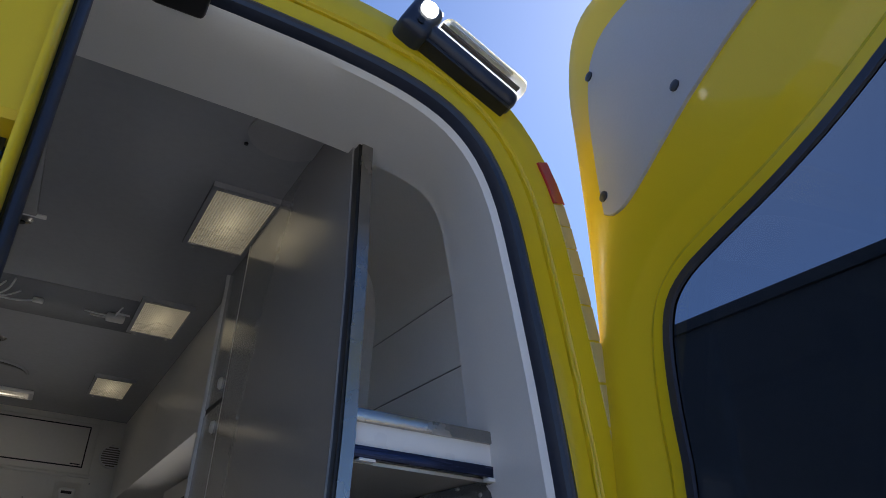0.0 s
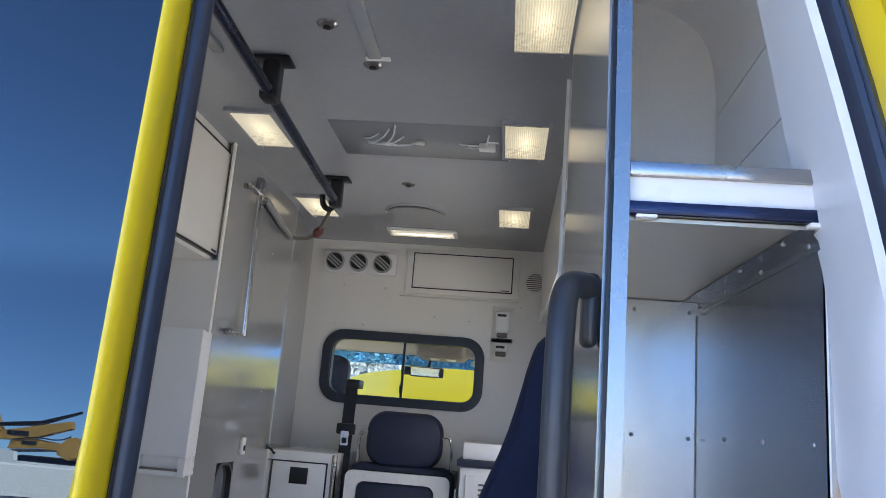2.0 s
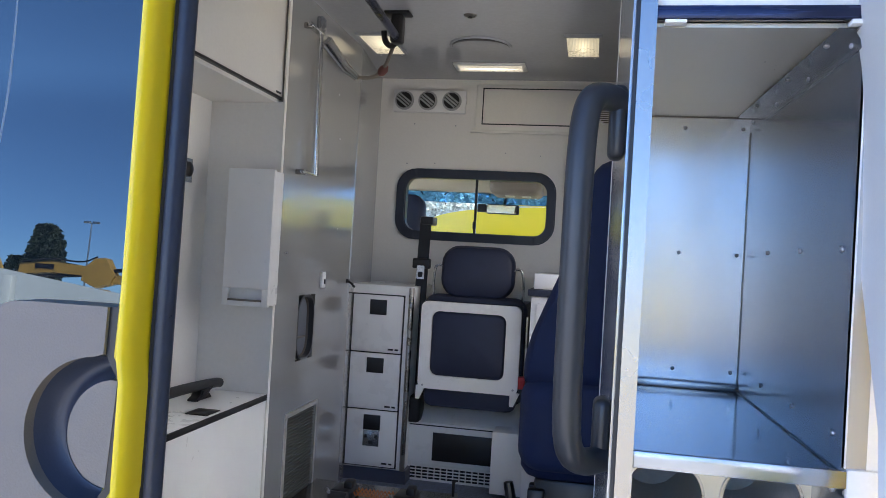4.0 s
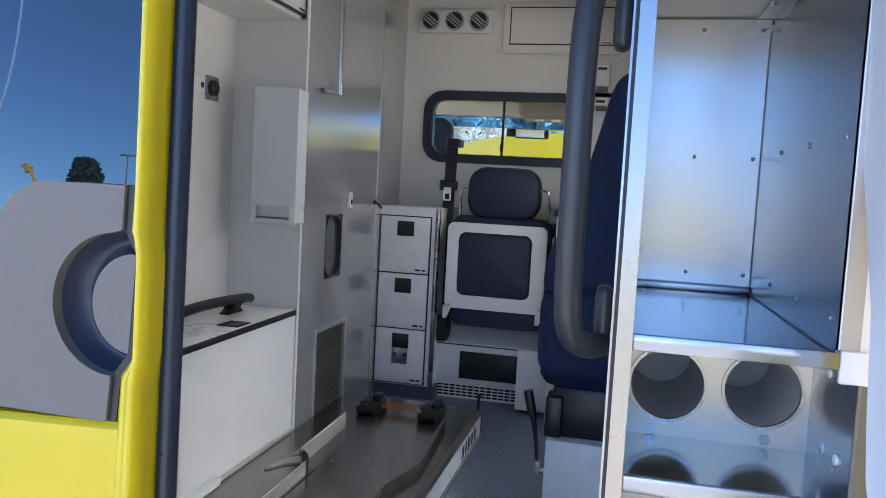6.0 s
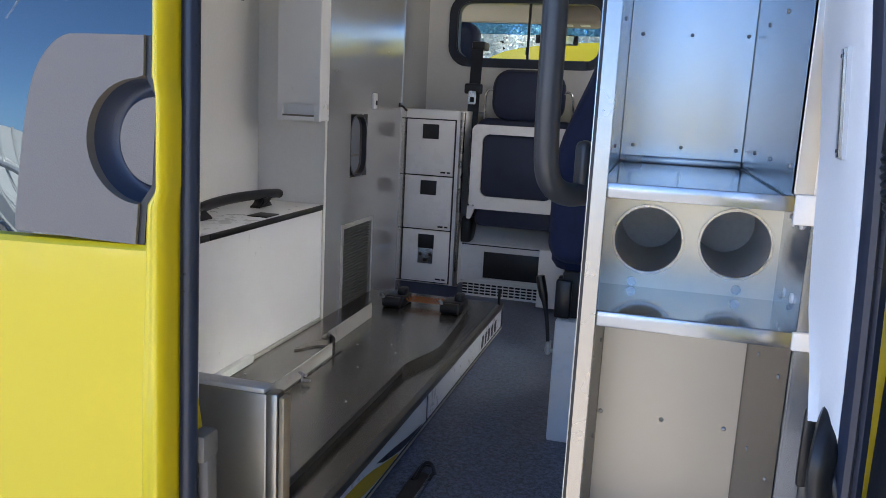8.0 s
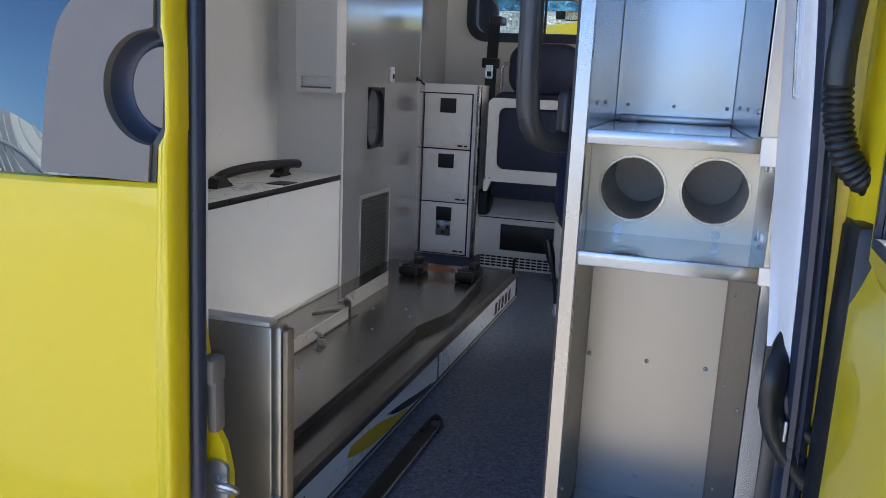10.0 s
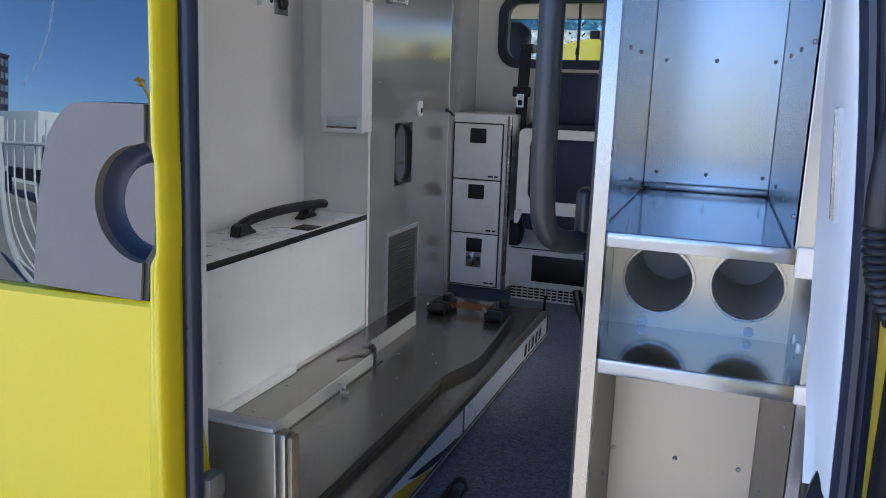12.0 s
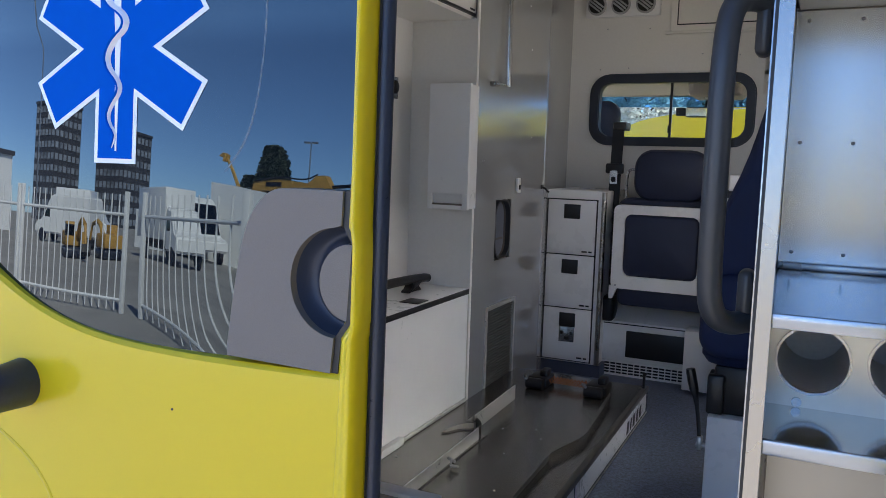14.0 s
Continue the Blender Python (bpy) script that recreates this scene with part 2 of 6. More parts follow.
def prism(bm, poly, axis, a, b):
    """A polygon in the plane across axis (u, v), drawn out from a to b."""
    lo = [bm.verts.new(_place(axis, u, v, a)) for u, v in poly]
    hi = [bm.verts.new(_place(axis, u, v, b)) for u, v in poly]
    n = len(poly)
    bm.faces.new(lo), bm.faces.new(list(reversed(hi)))
    for i in range(n):
        j = (i + 1) % n
        bm.faces.new([lo[j], lo[i], hi[i], hi[j]])
    bmesh.ops.recalc_face_normals(bm, faces=bm.faces[:])
    return bm


def ring(bm, outer, inner, axis, a, b):
    """A frame between two outlines with the same number of points."""
    n = len(outer)
    L = [[bm.verts.new(_place(axis, u, v, w)) for u, v in p] for p in (outer, inner) for w in (a, b)]
    oa, ob, ia, ib = L
    for i in range(n):
        j = (i + 1) % n
        for q in ([oa[i], oa[j], ob[j], ob[i]], [ia[j], ia[i], ib[i], ib[j]], [oa[j], oa[i], ia[i], ia[j]], [ob[i], ob[j], ib[j], ib[i]]):
            bm.faces.new(q)
    bmesh.ops.recalc_face_normals(bm, faces=bm.faces[:])
    return bm


def rounded(u0, u1, v0, v1, r, n=6):
    pts = []
    for cu, cv, a0 in ((u1 - r, v1 - r, 0), (u0 + r, v1 - r, 90), (u0 + r, v0 + r, 180), (u1 - r, v0 + r, 270)):
        for k in range(n + 1):
            a = radians(a0 + 90 * k / n)
            pts.append((cu + r * math.cos(a), cv + r * math.sin(a)))
    return pts


def oval(cu, cv, ru, rv, n=28):
    return [(cu + ru * math.cos(2 * math.pi * k / n), cv + rv * math.sin(2 * math.pi * k / n)) for k in range(n)]


def smooth_line(pts, rounds=2):
    pts = [Vector(p) for p in pts]
    for _ in range(rounds):
        out = [pts[0]]
        for p, q in zip(pts, pts[1:]):
            out += [p * 0.75 + q * 0.25, p * 0.25 + q * 0.75]
        pts = out + [pts[-1]]
    return pts


def tube(bm, pts, r, seg=12, flat=1.0):
    """A round bar swept along points; r may be a list."""
    pts = [Vector(p) for p in pts]
    rs = list(np.interp(np.linspace(0, 1, len(pts)), np.linspace(0, 1, len(r)), r)) if isinstance(r, (list, tuple)) else [r] * len(pts)
    rings, up = [], None
    for i, p in enumerate(pts):
        d = (pts[min(i + 1, len(pts) - 1)] - pts[max(i - 1, 0)]).normalized()
        if up is None:
            up = d.orthogonal().normalized()
        up = (up - d * up.dot(d)).normalized()
        side = d.cross(up)
        rings.append([bm.verts.new(p + (up * math.cos(a) + side * math.sin(a) * flat) * rs[i]) for a in (2 * math.pi * k / seg for k in range(seg))])
    for a, b in zip(rings, rings[1:]):
        for k in range(seg):
            bm.faces.new([a[k], a[(k + 1) % seg], b[(k + 1) % seg], b[k]])
    bm.faces.new(list(reversed(rings[0]))), bm.faces.new(rings[-1])
    bmesh.ops.recalc_face_normals(bm, faces=bm.faces[:])
    return bm


def rod(p0, p1, r, seg=14):
    return tube(bmesh.new(), [p0, p1], r, seg)


def loft(bm, rows):
    """A skin over rows of points, all of one length."""
    vs = [[bm.verts.new(p) for p in row] for row in rows]
    for a, b in zip(vs, vs[1:]):
        for i in range(len(a) - 1):
            bm.faces.new([a[i], a[i + 1], b[i + 1], b[i]])
    return bm


def cushion(bm, poly, axis, a, b, puff=0.3, r=0.012):
    """A padded slab: an outline drawn out with its rims drawn in."""
    cu, cv = sum(p[0] for p in poly) / len(poly), sum(p[1] for p in poly) / len(poly)
    def shrunk(d):
        out = []
        for u, v in poly:
            l = math.hypot(u - cu, v - cv)
            out.append((cu + (u - cu) * (1 - d / l), cv + (v - cv) * (1 - d / l)))
        return out
    steps = [(a, r * 2.2), (a + (b - a) * 0.06, r), (a + (b - a) * 0.25, 0), (b - (b - a) * 0.25, 0), (b - (b - a) * 0.06, r), (b, r * 2.2)]
    rows = [[bm.verts.new(_place(axis, u, v, w)) for u, v in shrunk(d)] for w, d in steps]
    n = len(poly)
    for p, q in zip(rows, rows[1:]):
        for i in range(n):
            bm.faces.new([p[i], p[(i + 1) % n], q[(i + 1) % n], q[i]])
    bm.faces.new(rows[0]), bm.faces.new(list(reversed(rows[-1])))
    bmesh.ops.recalc_face_normals(bm, faces=bm.faces[:])
    return bm


BASE = {}


def mesh_of(name, bm, mat, angle=35):
    me = bpy.data.meshes.new(name)
    bm.to_mesh(me)
    bm.free()
    for p in me.polygons:
        p.use_smooth = True
    me.set_sharp_from_angle(angle=radians(angle))
    me.materials.append(mat)
    return me


def thing(name, at, label, category, group="", kind=""):
    ob = tagged(new(name), label, category, group, kind)
    ob.location = at
    BASE[ob.name] = Vector(at)
    return ob


def part(name, bm, mat, parent, label=""):
    at = BASE[parent.name]
    bmesh.ops.translate(bm, verts=bm.verts[:], vec=-at)
    ob = new(name, mesh_of(name, bm, mat))
    ob.parent = parent
    BASE[ob.name] = at
    return tagged(ob, label)


def single(name, bm, mat, label, category, kind="", group=""):
    ob = new(name, mesh_of(name, bm, mat))
    BASE[ob.name] = Vector((0, 0, 0))
    return tagged(ob, label, category, group, kind)


def pieces(name, me, parent, spots, turn=(0, 0, 0)):
    """Alike pieces that share one mesh."""
    for s in spots:
        ob = new(name, me)
        ob.parent = parent
        ob.location = Vector(s) - BASE[parent.name]
        ob.rotation_euler = [radians(a) for a in turn]


def rivet_mesh(r=0.0038):
    bm = bmesh.new()
    loft_r = [(r, 0.0), (r * 0.95, -0.0015), (r * 0.6, -0.0026), (r * 0.15, -0.003)]
    rows = [[(a * math.cos(2 * math.pi * k / 8), y, a * math.sin(2 * math.pi * k / 8)) for k in range(9)] for a, y in loft_r]
    loft(bm, rows)
    bmesh.ops.remove_doubles(bm, verts=bm.verts[:], dist=1e-6)
    bmesh.ops.recalc_face_normals(bm, faces=bm.faces[:])
    return mesh_of("rivet", bm, ZINC, 60)


RIVET = rivet_mesh()
FLOOR_Z, CEIL_Z, BULK_Y = 0.585, 2.578, 3.387


# ---------------------------------------------------------------- structure of the vehicle
single("ground", boxed(-400, 400, -400, 400, -0.5, 0.0), ASPHALT, "grey worn asphalt yard under the ambulance", "ground", "structure")
single("floor", boxed(-0.80, 0.93, 0.13, BULK_Y, 0.50, FLOOR_Z), FLOOR, "dark blue speckled vinyl floor of the ambulance", "floor", "structure")
single("wall_left", boxed(-0.83, -0.757, 0.30, BULK_Y, FLOOR_Z, CEIL_Z), WALLW, "smooth off-white laminate side wall", "wall", "structure")
# the side wall has an unseen frosted window, added for light, beside the attendant's seat
WIN2 = (1.50, 2.62, 1.375, 2.10)
bm = boxed(0.905, 0.95, 0.34, WIN2[0], FLOOR_Z, CEIL_Z)
box(bm, 0.905, 0.95, WIN2[1], BULK_Y, FLOOR_Z, CEIL_Z)
box(bm, 0.905, 0.95, WIN2[0], WIN2[1], FLOOR_Z, WIN2[2])
box(bm, 0.905, 0.95, WIN2[0], WIN2[1], WIN2[3], CEIL_Z)
single("wall_right", bm, CREAM, "cream lined side wall behind the cupboards", "wall", "structure")

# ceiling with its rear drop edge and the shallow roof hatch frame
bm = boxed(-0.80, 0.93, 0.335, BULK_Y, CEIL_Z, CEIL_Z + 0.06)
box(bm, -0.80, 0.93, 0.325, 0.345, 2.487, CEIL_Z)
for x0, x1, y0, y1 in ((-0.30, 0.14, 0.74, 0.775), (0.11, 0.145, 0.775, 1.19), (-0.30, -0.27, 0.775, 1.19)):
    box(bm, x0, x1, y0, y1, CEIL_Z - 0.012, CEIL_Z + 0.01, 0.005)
single("ceiling", bm, CEIL, "glossy off-white moulded ceiling, shaded grey in its colour, with smudges", "ceiling", "structure")

# bulkhead with a rounded opening for the sliding window
WIN_O, WIN_I = rounded(-0.444, 0.392, 1.731, 2.104, 0.105), rounded(-0.392, 0.345, 1.778, 2.056, 0.06)
bm = boxed(-0.83, -0.40, BULK_Y, BULK_Y + 0.03, 0.5, 2.66)
box(bm, 0.35, 0.95, BULK_Y, BULK_Y + 0.03, 0.5, 2.66)
box(bm, -0.40, 0.35, BULK_Y, BULK_Y + 0.03, 0.5, 1.77)
box(bm, -0.40, 0.35, BULK_Y, BULK_Y + 0.03, 2.064, 2.66)
single("wall_front", bm, WALLW, "off-white bulkhead between cab and patient space", "wall", "structure")

win = thing("window_1", (-0.02, BULK_Y, 1.92), "black rubber framed sliding window in the bulkhead", "window", kind="structure")
bm = ring(bmesh.new(), WIN_O, WIN_I, "y", BULK_Y - 0.022, BULK_Y + 0.035)
bmesh.ops.bevel(bm, geom=[e for e in bm.edges if e.calc_length() < 0.2 and abs(e.verts[0].co.y - e.verts[1].co.y) < 1e-5 and e.verts[0].co.y < BULK_Y], offset=0.006, segments=2, affect="EDGES")
part("window_frame", bm, RUBBER, win, "black rubber frame")
part("glazing_bar", boxed(-0.026, -0.014, BULK_Y - 0.004, BULK_Y + 0.012, 1.775, 2.058), BLACKP, win)
for x0, x1, dy in ((-0.392, -0.02, 0.004), (-0.02, 0.345, 0.012)):
    p = part("pane", boxed(x0, x1, BULK_Y + dy, BULK_Y + dy + 0.004, 1.775, 2.06), GLASSC, win)
    p.visible_shadow = False
part("catch", boxed(-0.030, -0.012, BULK_Y - 0.012, BULK_Y - 0.002, 1.80, 1.84, 0.003), BLACKP, win)

# rear opening: outline of the seal, from the sill up and over to the middle
SEAL = [(0.925, 0.50), (0.925, 1.0), (0.923, 1.22), (0.913, 1.47), (0.893, 1.70), (0.854, 1.95), (0.803, 2.19), (0.770, 2.32),
        (0.722, 2.397), (0.65, 2.440), (0.53, 2.463), (0.35, 2.473), (0.0, 2.48), (-0.78, 2.48)]
INNER = [(0.905, 0.50), (0.905, 1.0), (0.903, 1.22), (0.888, 1.47), (0.880, 1.70), (0.874, 1.96), (0.843, 2.17), (0.822, 2.30),
         (0.790, 2.425), (0.70, 2.458), (0.543, 2.475), (0.394, 2.480), (0.0, 2.489), (-0.78, 2.49)]
seal_c = [(p.x, p.y) for p in smooth_line([Vector(p) for p in SEAL], 2)]
inner_c = [(p.x, p.y) for p in smooth_line([Vector(p) for p in INNER], 2)]


def grown(curve, d):
    """The outline moved outwards by d."""
    out = []
    for i, (x, z) in enumerate(curve):
        a, b = curve[max(i - 1, 0)], curve[min(i + 1, len(curve) - 1)]
        tx, tz = b[0] - a[0], b[1] - a[1]
        l = math.hypot(tx, tz) or 1
        out.append((x + d * tz / l, z - d * tx / l))
    return out


def lean(z):
    """The tail leans forward towards the roof."""
    return 0.075 * max(0.0, (z - 1.5)) ** 1.3


def rear_row(curve, y):
    return [(x, y + lean(z) * 0.6, z) for x, z in curve]


def skin(rows):
    bm = loft(bmesh.new(), rows)
    bmesh.ops.recalc_face_normals(bm, faces=bm.faces[:])
    return bm


# the white moulded liner runs round the opening, down to a flared end above the hinge
keep = [i for i, (x, z) in enumerate(seal_c) if z > 1.19 or x < 0.5]
mid = [((a[0] * 0.40 + b[0] * 0.60) - 0.002, a[1] * 0.45 + b[1] * 0.55 - 0.008 * (b[1] > 2.3)) for a, b in zip(inner_c, seal_c)]


def drawn_in(row):
    """Towards its lower end the liner grows shallow, behind the shelf's front frame."""
    out = []
    for x, y, z in row:
        k = min(1.0, max(0.0, (1.80 - z) / 0.30))
        y += k * (min(y, 0.225) - y)
        k = min(1.0, max(0.0, (1.32 - z) / 0.10))
        out.append((x, y + k * (min(y, 0.165) - y), z))
    return out


rows = [rear_row([inner_c[i] for i in keep], 0.335), rear_row([inner_c[i] for i in keep], 0.31), rear_row([mid[i] for i in keep], 0.19),
        rear_row([grown(seal_c, -0.006)[i] for i in keep], 0.115), rear_row([seal_c[i] for i in keep], 0.105), rear_row([grown(seal_c, 0.008)[i] for i in keep], 0.125)]
liner = skin([drawn_in(r) for r in rows])
single("trim_liner", liner, LINER, "white moulded plastic liner round the rear opening", "trim", "structure")
arch = smooth_line([Vector(p) for p in ((0.899, 2.316), (0.895, 2.42), (0.87, 2.50), (0.80, 2.55), (0.70, 2.572), (0.643, 2.577))], 2)
single("trim_niche", skin([[(p.x, y, p.y) for p in arch] for y in (0.33, 0.6, 0.88)]), CREAM, "cream curved lining above the shelf unit", "trim", "structure")
single("trim_step_edge", boxed(0.926, 0.945, 0.13, 0.34, 0.50, 1.19, 0.004), BLACKP, "black lower lining beside the door hinge", "trim", "structure")

rows = [rear_row(grown(seal_c, d), y) for d, y in ((0.000, 0.125), (0.001, 0.098), (0.006, 0.088), (0.012, 0.086), (0.016, 0.092), (0.020, 0.089), (0.027, 0.094), (0.030, 0.13))]
single("trim_door_seal", skin(rows), SEALR, "black rubber seal round the rear door opening", "seal", "structure")

body = thing("body_rear_frame", (0.95, 0.14, 0.5), "bright yellow painted rear body frame of the ambulance", "vehicle body", kind="structure")
rows = [rear_row(grown(seal_c, d), y) for d, y in ((0.027, 0.13), (0.031, 0.110), (0.050, 0.107), (0.066, 0.107), (0.068, 0.113), (0.071, 0.106), (0.074, 0.113), (0.080, 0.106), (0.104, 0.106), (0.112, 0.107), (0.138, 0.115), (0.147, 0.135), (0.150, 0.16), (0.153, 0.19), (0.158, 0.30))]
part("pillar", skin(rows), YELLOW, body)
# sealant bead in the channel
bead = []
rr = random.Random(4)
line = rear_row(grown(seal_c, 0.072), 0.107)
for i in range(2, len(line) - 8):
    for k in range(3):
        p = Vector(line[i]).lerp(Vector(line[i + 1]), k / 3)
        bead.append(p + Vector((rr.uniform(-0.0015, 0.0015), rr.uniform(-0.001, 0.001), 0)))
part("sealant_bead", tube(bmesh.new(), bead, [0.0022 * rr.uniform(0.6, 1.5) for _ in bead], 6), YELLOW, body)
# side skin and roof skin
prof = [(1.04, 0.45), (1.06, 1.0), (1.055, 1.5), (1.035, 2.0), (1.01, 2.40), (0.98, 2.60), (0.90, 2.68), (0.5, 2.72), (0.07, 2.73)]
prof = prof + [(0.14 - x, z) for x, z in reversed(prof[:-1])]
pc = [(p.x, p.y) for p in smooth_line([Vector(p) for p in prof], 1)]
rows = [[(0.07 + (x - 0.07) * 0.93, 0.30, z - 0.06 * max(0.0, min(1.0, (z - 2.2) / 0.3))) for x, z in pc]] + [[(x, y, z) for x, z in pc] for y in (0.8, WIN2[0], WIN2[1], BULK_Y + 0.1)]
bm = skin(rows)
hole = [f for f in bm.faces if f.calc_center_median().x > 0.9 and WIN2[0] < f.calc_center_median().y < WIN2[1] and WIN2[2] < f.calc_center_median().z < WIN2[3] + 0.01]
bmesh.ops.delete(bm, geom=hole, context="FACES")
part("roof_and_sides", bm, YELLOW, body)
# added window, out of view, as the opening for the fill lamp
w2 = thing("window_2", (0.92, 2.06, 1.7), "unseen frosted side window beside the attendant seat, added for light", "window", kind="structure")
part("window_frame", ring(bmesh.new(), rounded(WIN2[0] - 0.03, WIN2[1] + 0.03, WIN2[2] - 0.03, WIN2[3] + 0.03, 0.05), rounded(WIN2[0] + 0.01, WIN2[1] - 0.01, WIN2[2] + 0.01, WIN2[3] - 0.01, 0.03), "x", 0.795, 0.955), BLACKP, w2)
part("pane", boxed(0.93, 0.935, WIN2[0], WIN2[1], WIN2[2], WIN2[3]), FROST, w2, "frosted pane")
# fill lamp added inside the pane to brighten the interior
day_data = bpy.data.lights.new("interior_fill", "AREA")
day_data.shape, day_data.size, day_data.size_y = "RECTANGLE", WIN2[1] - WIN2[0] - 0.06, WIN2[3] - WIN2[2] - 0.06
day_data.energy, day_data.color = 1.05, (1.0, 0.95, 0.93)
day = new("interior_fill", day_data)
day.matrix_world = look((0.90, 2.06, 1.74), (0.0, 2.06, 1.74))
# reflective tape squares and the high side lamp on the tail corner
tape_line = rear_row(grown(seal_c, 0.112), 0.107)
tape_back = rear_row(grown(seal_c, 0.138), 0.1145)
acc, spots = 0.0, []
for i in range(6, len(tape_line) - 16):
    a, b = Vector(tape_line[i]), Vector(tape_line[i + 1])
    c, d = Vector(tape_back[i]), Vector(tape_back[i + 1])
    m = max(1, round((b - a).length / 0.055))
    for k in range(m):
        t0, t1 = (k + 0.03) / m, (k + 0.97) / m
        q = [a.lerp(b, t0), a.lerp(b, t1), c.lerp(d, t1), c.lerp(d, t0)]
        nrm = (q[1] - q[0]).cross(q[3] - q[0]).normalized()
        nrm = nrm if nrm.x > 0 or nrm.y < 0 else -nrm
        if q[0].z > 2.335:
            continue
        bm = bmesh.new()
        lo, hi = [bm.verts.new(p) for p in q], [bm.verts.new(p + Vector((0.0005, -0.0012, 0))) for p in q]
        bm.faces.new(hi)
        for s in range(4):
            bm.faces.new([lo[s], lo[(s + 1) % 4], hi[(s + 1) % 4], hi[s]])
        bmesh.ops.recalc_face_normals(bm, faces=bm.faces[:])
        part("tape_square", bm, TAPE, body)
ids = [i for i, p in enumerate(tape_line) if 2.325 < p[2] < 2.43 and p[0] > 0.7]
part("side_lamp", skin([[tape_line[i] for i in ids], [tuple(Vector(tape_line[i]) + Vector((0.001, -0.004, 0.0))) for i in ids], [tuple(Vector(tape_back[i]) + Vector((0.001, -0.003, 0.0))) for i in ids], [tape_back[i] for i in ids]]), REDLENS, body, "red lamp lens")

# beacon bar on the roof corner
bea = thing("beacon_bar", (0.72, 0.16, 2.55), "roof corner beacon with clear lens and black base, lit", "beacon")
turn = Matrix.Translation((0.715, 0.19, 2.565)) @ Matrix.Rotation(radians(25), 4, "Y")
def turned(bm):
    bmesh.ops.transform(bm, matrix=turn, verts=bm.verts[:])
    return bm
part("base", turned(boxed(-0.10, 0.110, -0.072, 0.10, -0.053, -0.021, 0.014, 3)), SEALR, bea, "dark blue-black base")
part("pad", turned(boxed(-0.104, 0.104, -0.066, 0.10, -0.060, -0.0535, 0.002)), BLACKP, bea, "black rubber pad")
part("end_cap", turned(boxed(-0.110, -0.058, -0.076, 0.08, -0.067, 0.008, 0.013, 3)), SEALR, bea)
ln = part("lens", turned(boxed(-0.057, 0.114, -0.071, 0.095, -0.0205, 0.018, 0.016, 4)), LENS, bea, "frosted pale lens")
part("lens_groove", turned(boxed(-0.045, 0.080, -0.0735, -0.06, -0.004, 0.003, 0.003)), RAILMETAL, ln, "grey groove in the lens")
for z in (-0.0185, -0.0155):
    part("rib", turned(boxed(-0.054, 0.100, -0.0730, -0.065, z - 0.0005, z + 0.0005)), GREYP, ln)
part("lamp", turned(tube(bmesh.new(), [(-0.083, -0.074, -0.018), (-0.083, -0.081, -0.018)], 0.0145)), LED, bea, "lit white lamp")
part("screw", turned(tube(bmesh.new(), [(-0.083, -0.074, -0.047), (-0.083, -0.079, -0.047)], 0.006)), BLACKP, bea)

# camera at the middle of the lintel
lin = thing("rear_view_camera", (0.28, 0.10, 2.47), "small black camera under the door lintel", "camera")
part("body", boxed(0.255, 0.325, 0.085, 0.15, 2.44, 2.468, 0.008, 3), BLACKP, lin)

# ---------------------------------------------------------------- closed rear door
TILT = math.tan(radians(1.5))


def door_y(z):
    """The closed door leans forward towards the roof."""
    return -0.012 + (z - 1.36) * TILT


def leaned(bm):
    for v in bm.verts:
        v.co.y += door_y(v.co.z)
    return bm


def chop(bm, *zs):
    for z in zs:
        bmesh.ops.bisect_plane(bm, geom=bm.verts[:] + bm.edges[:] + bm.faces[:], plane_co=(0, 0, z), plane_no=(0, 0, 1))
    return bm


d1 = thing("door_1", (-0.3, 0.0, 0.5), "closed yellow rear door with dark privacy glass", "door", kind="structure")
# lower panel with the sweeping top edge
sweep = [(-0.80, 1.56), (-0.62, 1.50), (-0.48, 1.424), (-0.40, 1.388), (-0.32, 1.366), (-0.234, 1.354), (-0.12, 1.350), (0.02, 1.352), (0.17, 1.357)]
sw = [(p.x, p.y) for p in smooth_line([Vector(p) for p in sweep], 2)]
levels = [0.42, 0.6, 0.8, 1.0, 1.15, 1.22]
rows = [[(x, door_y(z) + 0.03 * max(0, (0.9 - z)) ** 2 - 0.012, z) for x, _ in sw] for z in levels]
rows.append([(x, door_y(z) - 0.012, z - 0.02) for x, z in sw])
rows.append([(x, door_y(z) - 0.010, z - 0.006) for x, z in sw])
rows.append([(x, door_y(z) - 0.004, z) for x, z in sw])
rows.append([(x, door_y(z) + 0.02, z + 0.002) for x, z in sw])
part("lower_panel", skin(rows), YELLOW, d1)
# pressed crease that sweeps over the lower panel
crease = smooth_line([(-0.56, -0.0, 1.20), (-0.46, 0, 1.17), (-0.38, 0, 1.12), (-0.34, 0, 1.05), (-0.33, 0, 0.8)], 2)
part("crease", tube(bmesh.new(), [(p.x, door_y(p.z) - 0.010, p.z) for p in crease], 0.004, 8), YELLOW, d1)
part("upper_panel", skin([[(x, door_y(z) - dy, z) for x in (-0.80, -0.4, 0.0, 0.179)] for z, dy in ((2.134, -0.07), (2.136, -0.02), (2.138, 0.004), (2.146, 0.010), (2.3, 0.010), (2.47, 0.006), (2.49, -0.02))]), YELLOW, d1)


def edge_shift(z):
    """The edge of the door bulges round the grip."""
    return 0.013 * min(1.0, max(0.0, (0.071 - abs(z - 1.474)) / 0.022))


def slant(z):
    return 0.05 * min(0.50, max(-0.30, z - 1.47))


zs = sorted([0.45 + 0.02 * k for k in range(103)] + [1.395, 1.403, 1.425, 1.524, 1.545, 1.552])
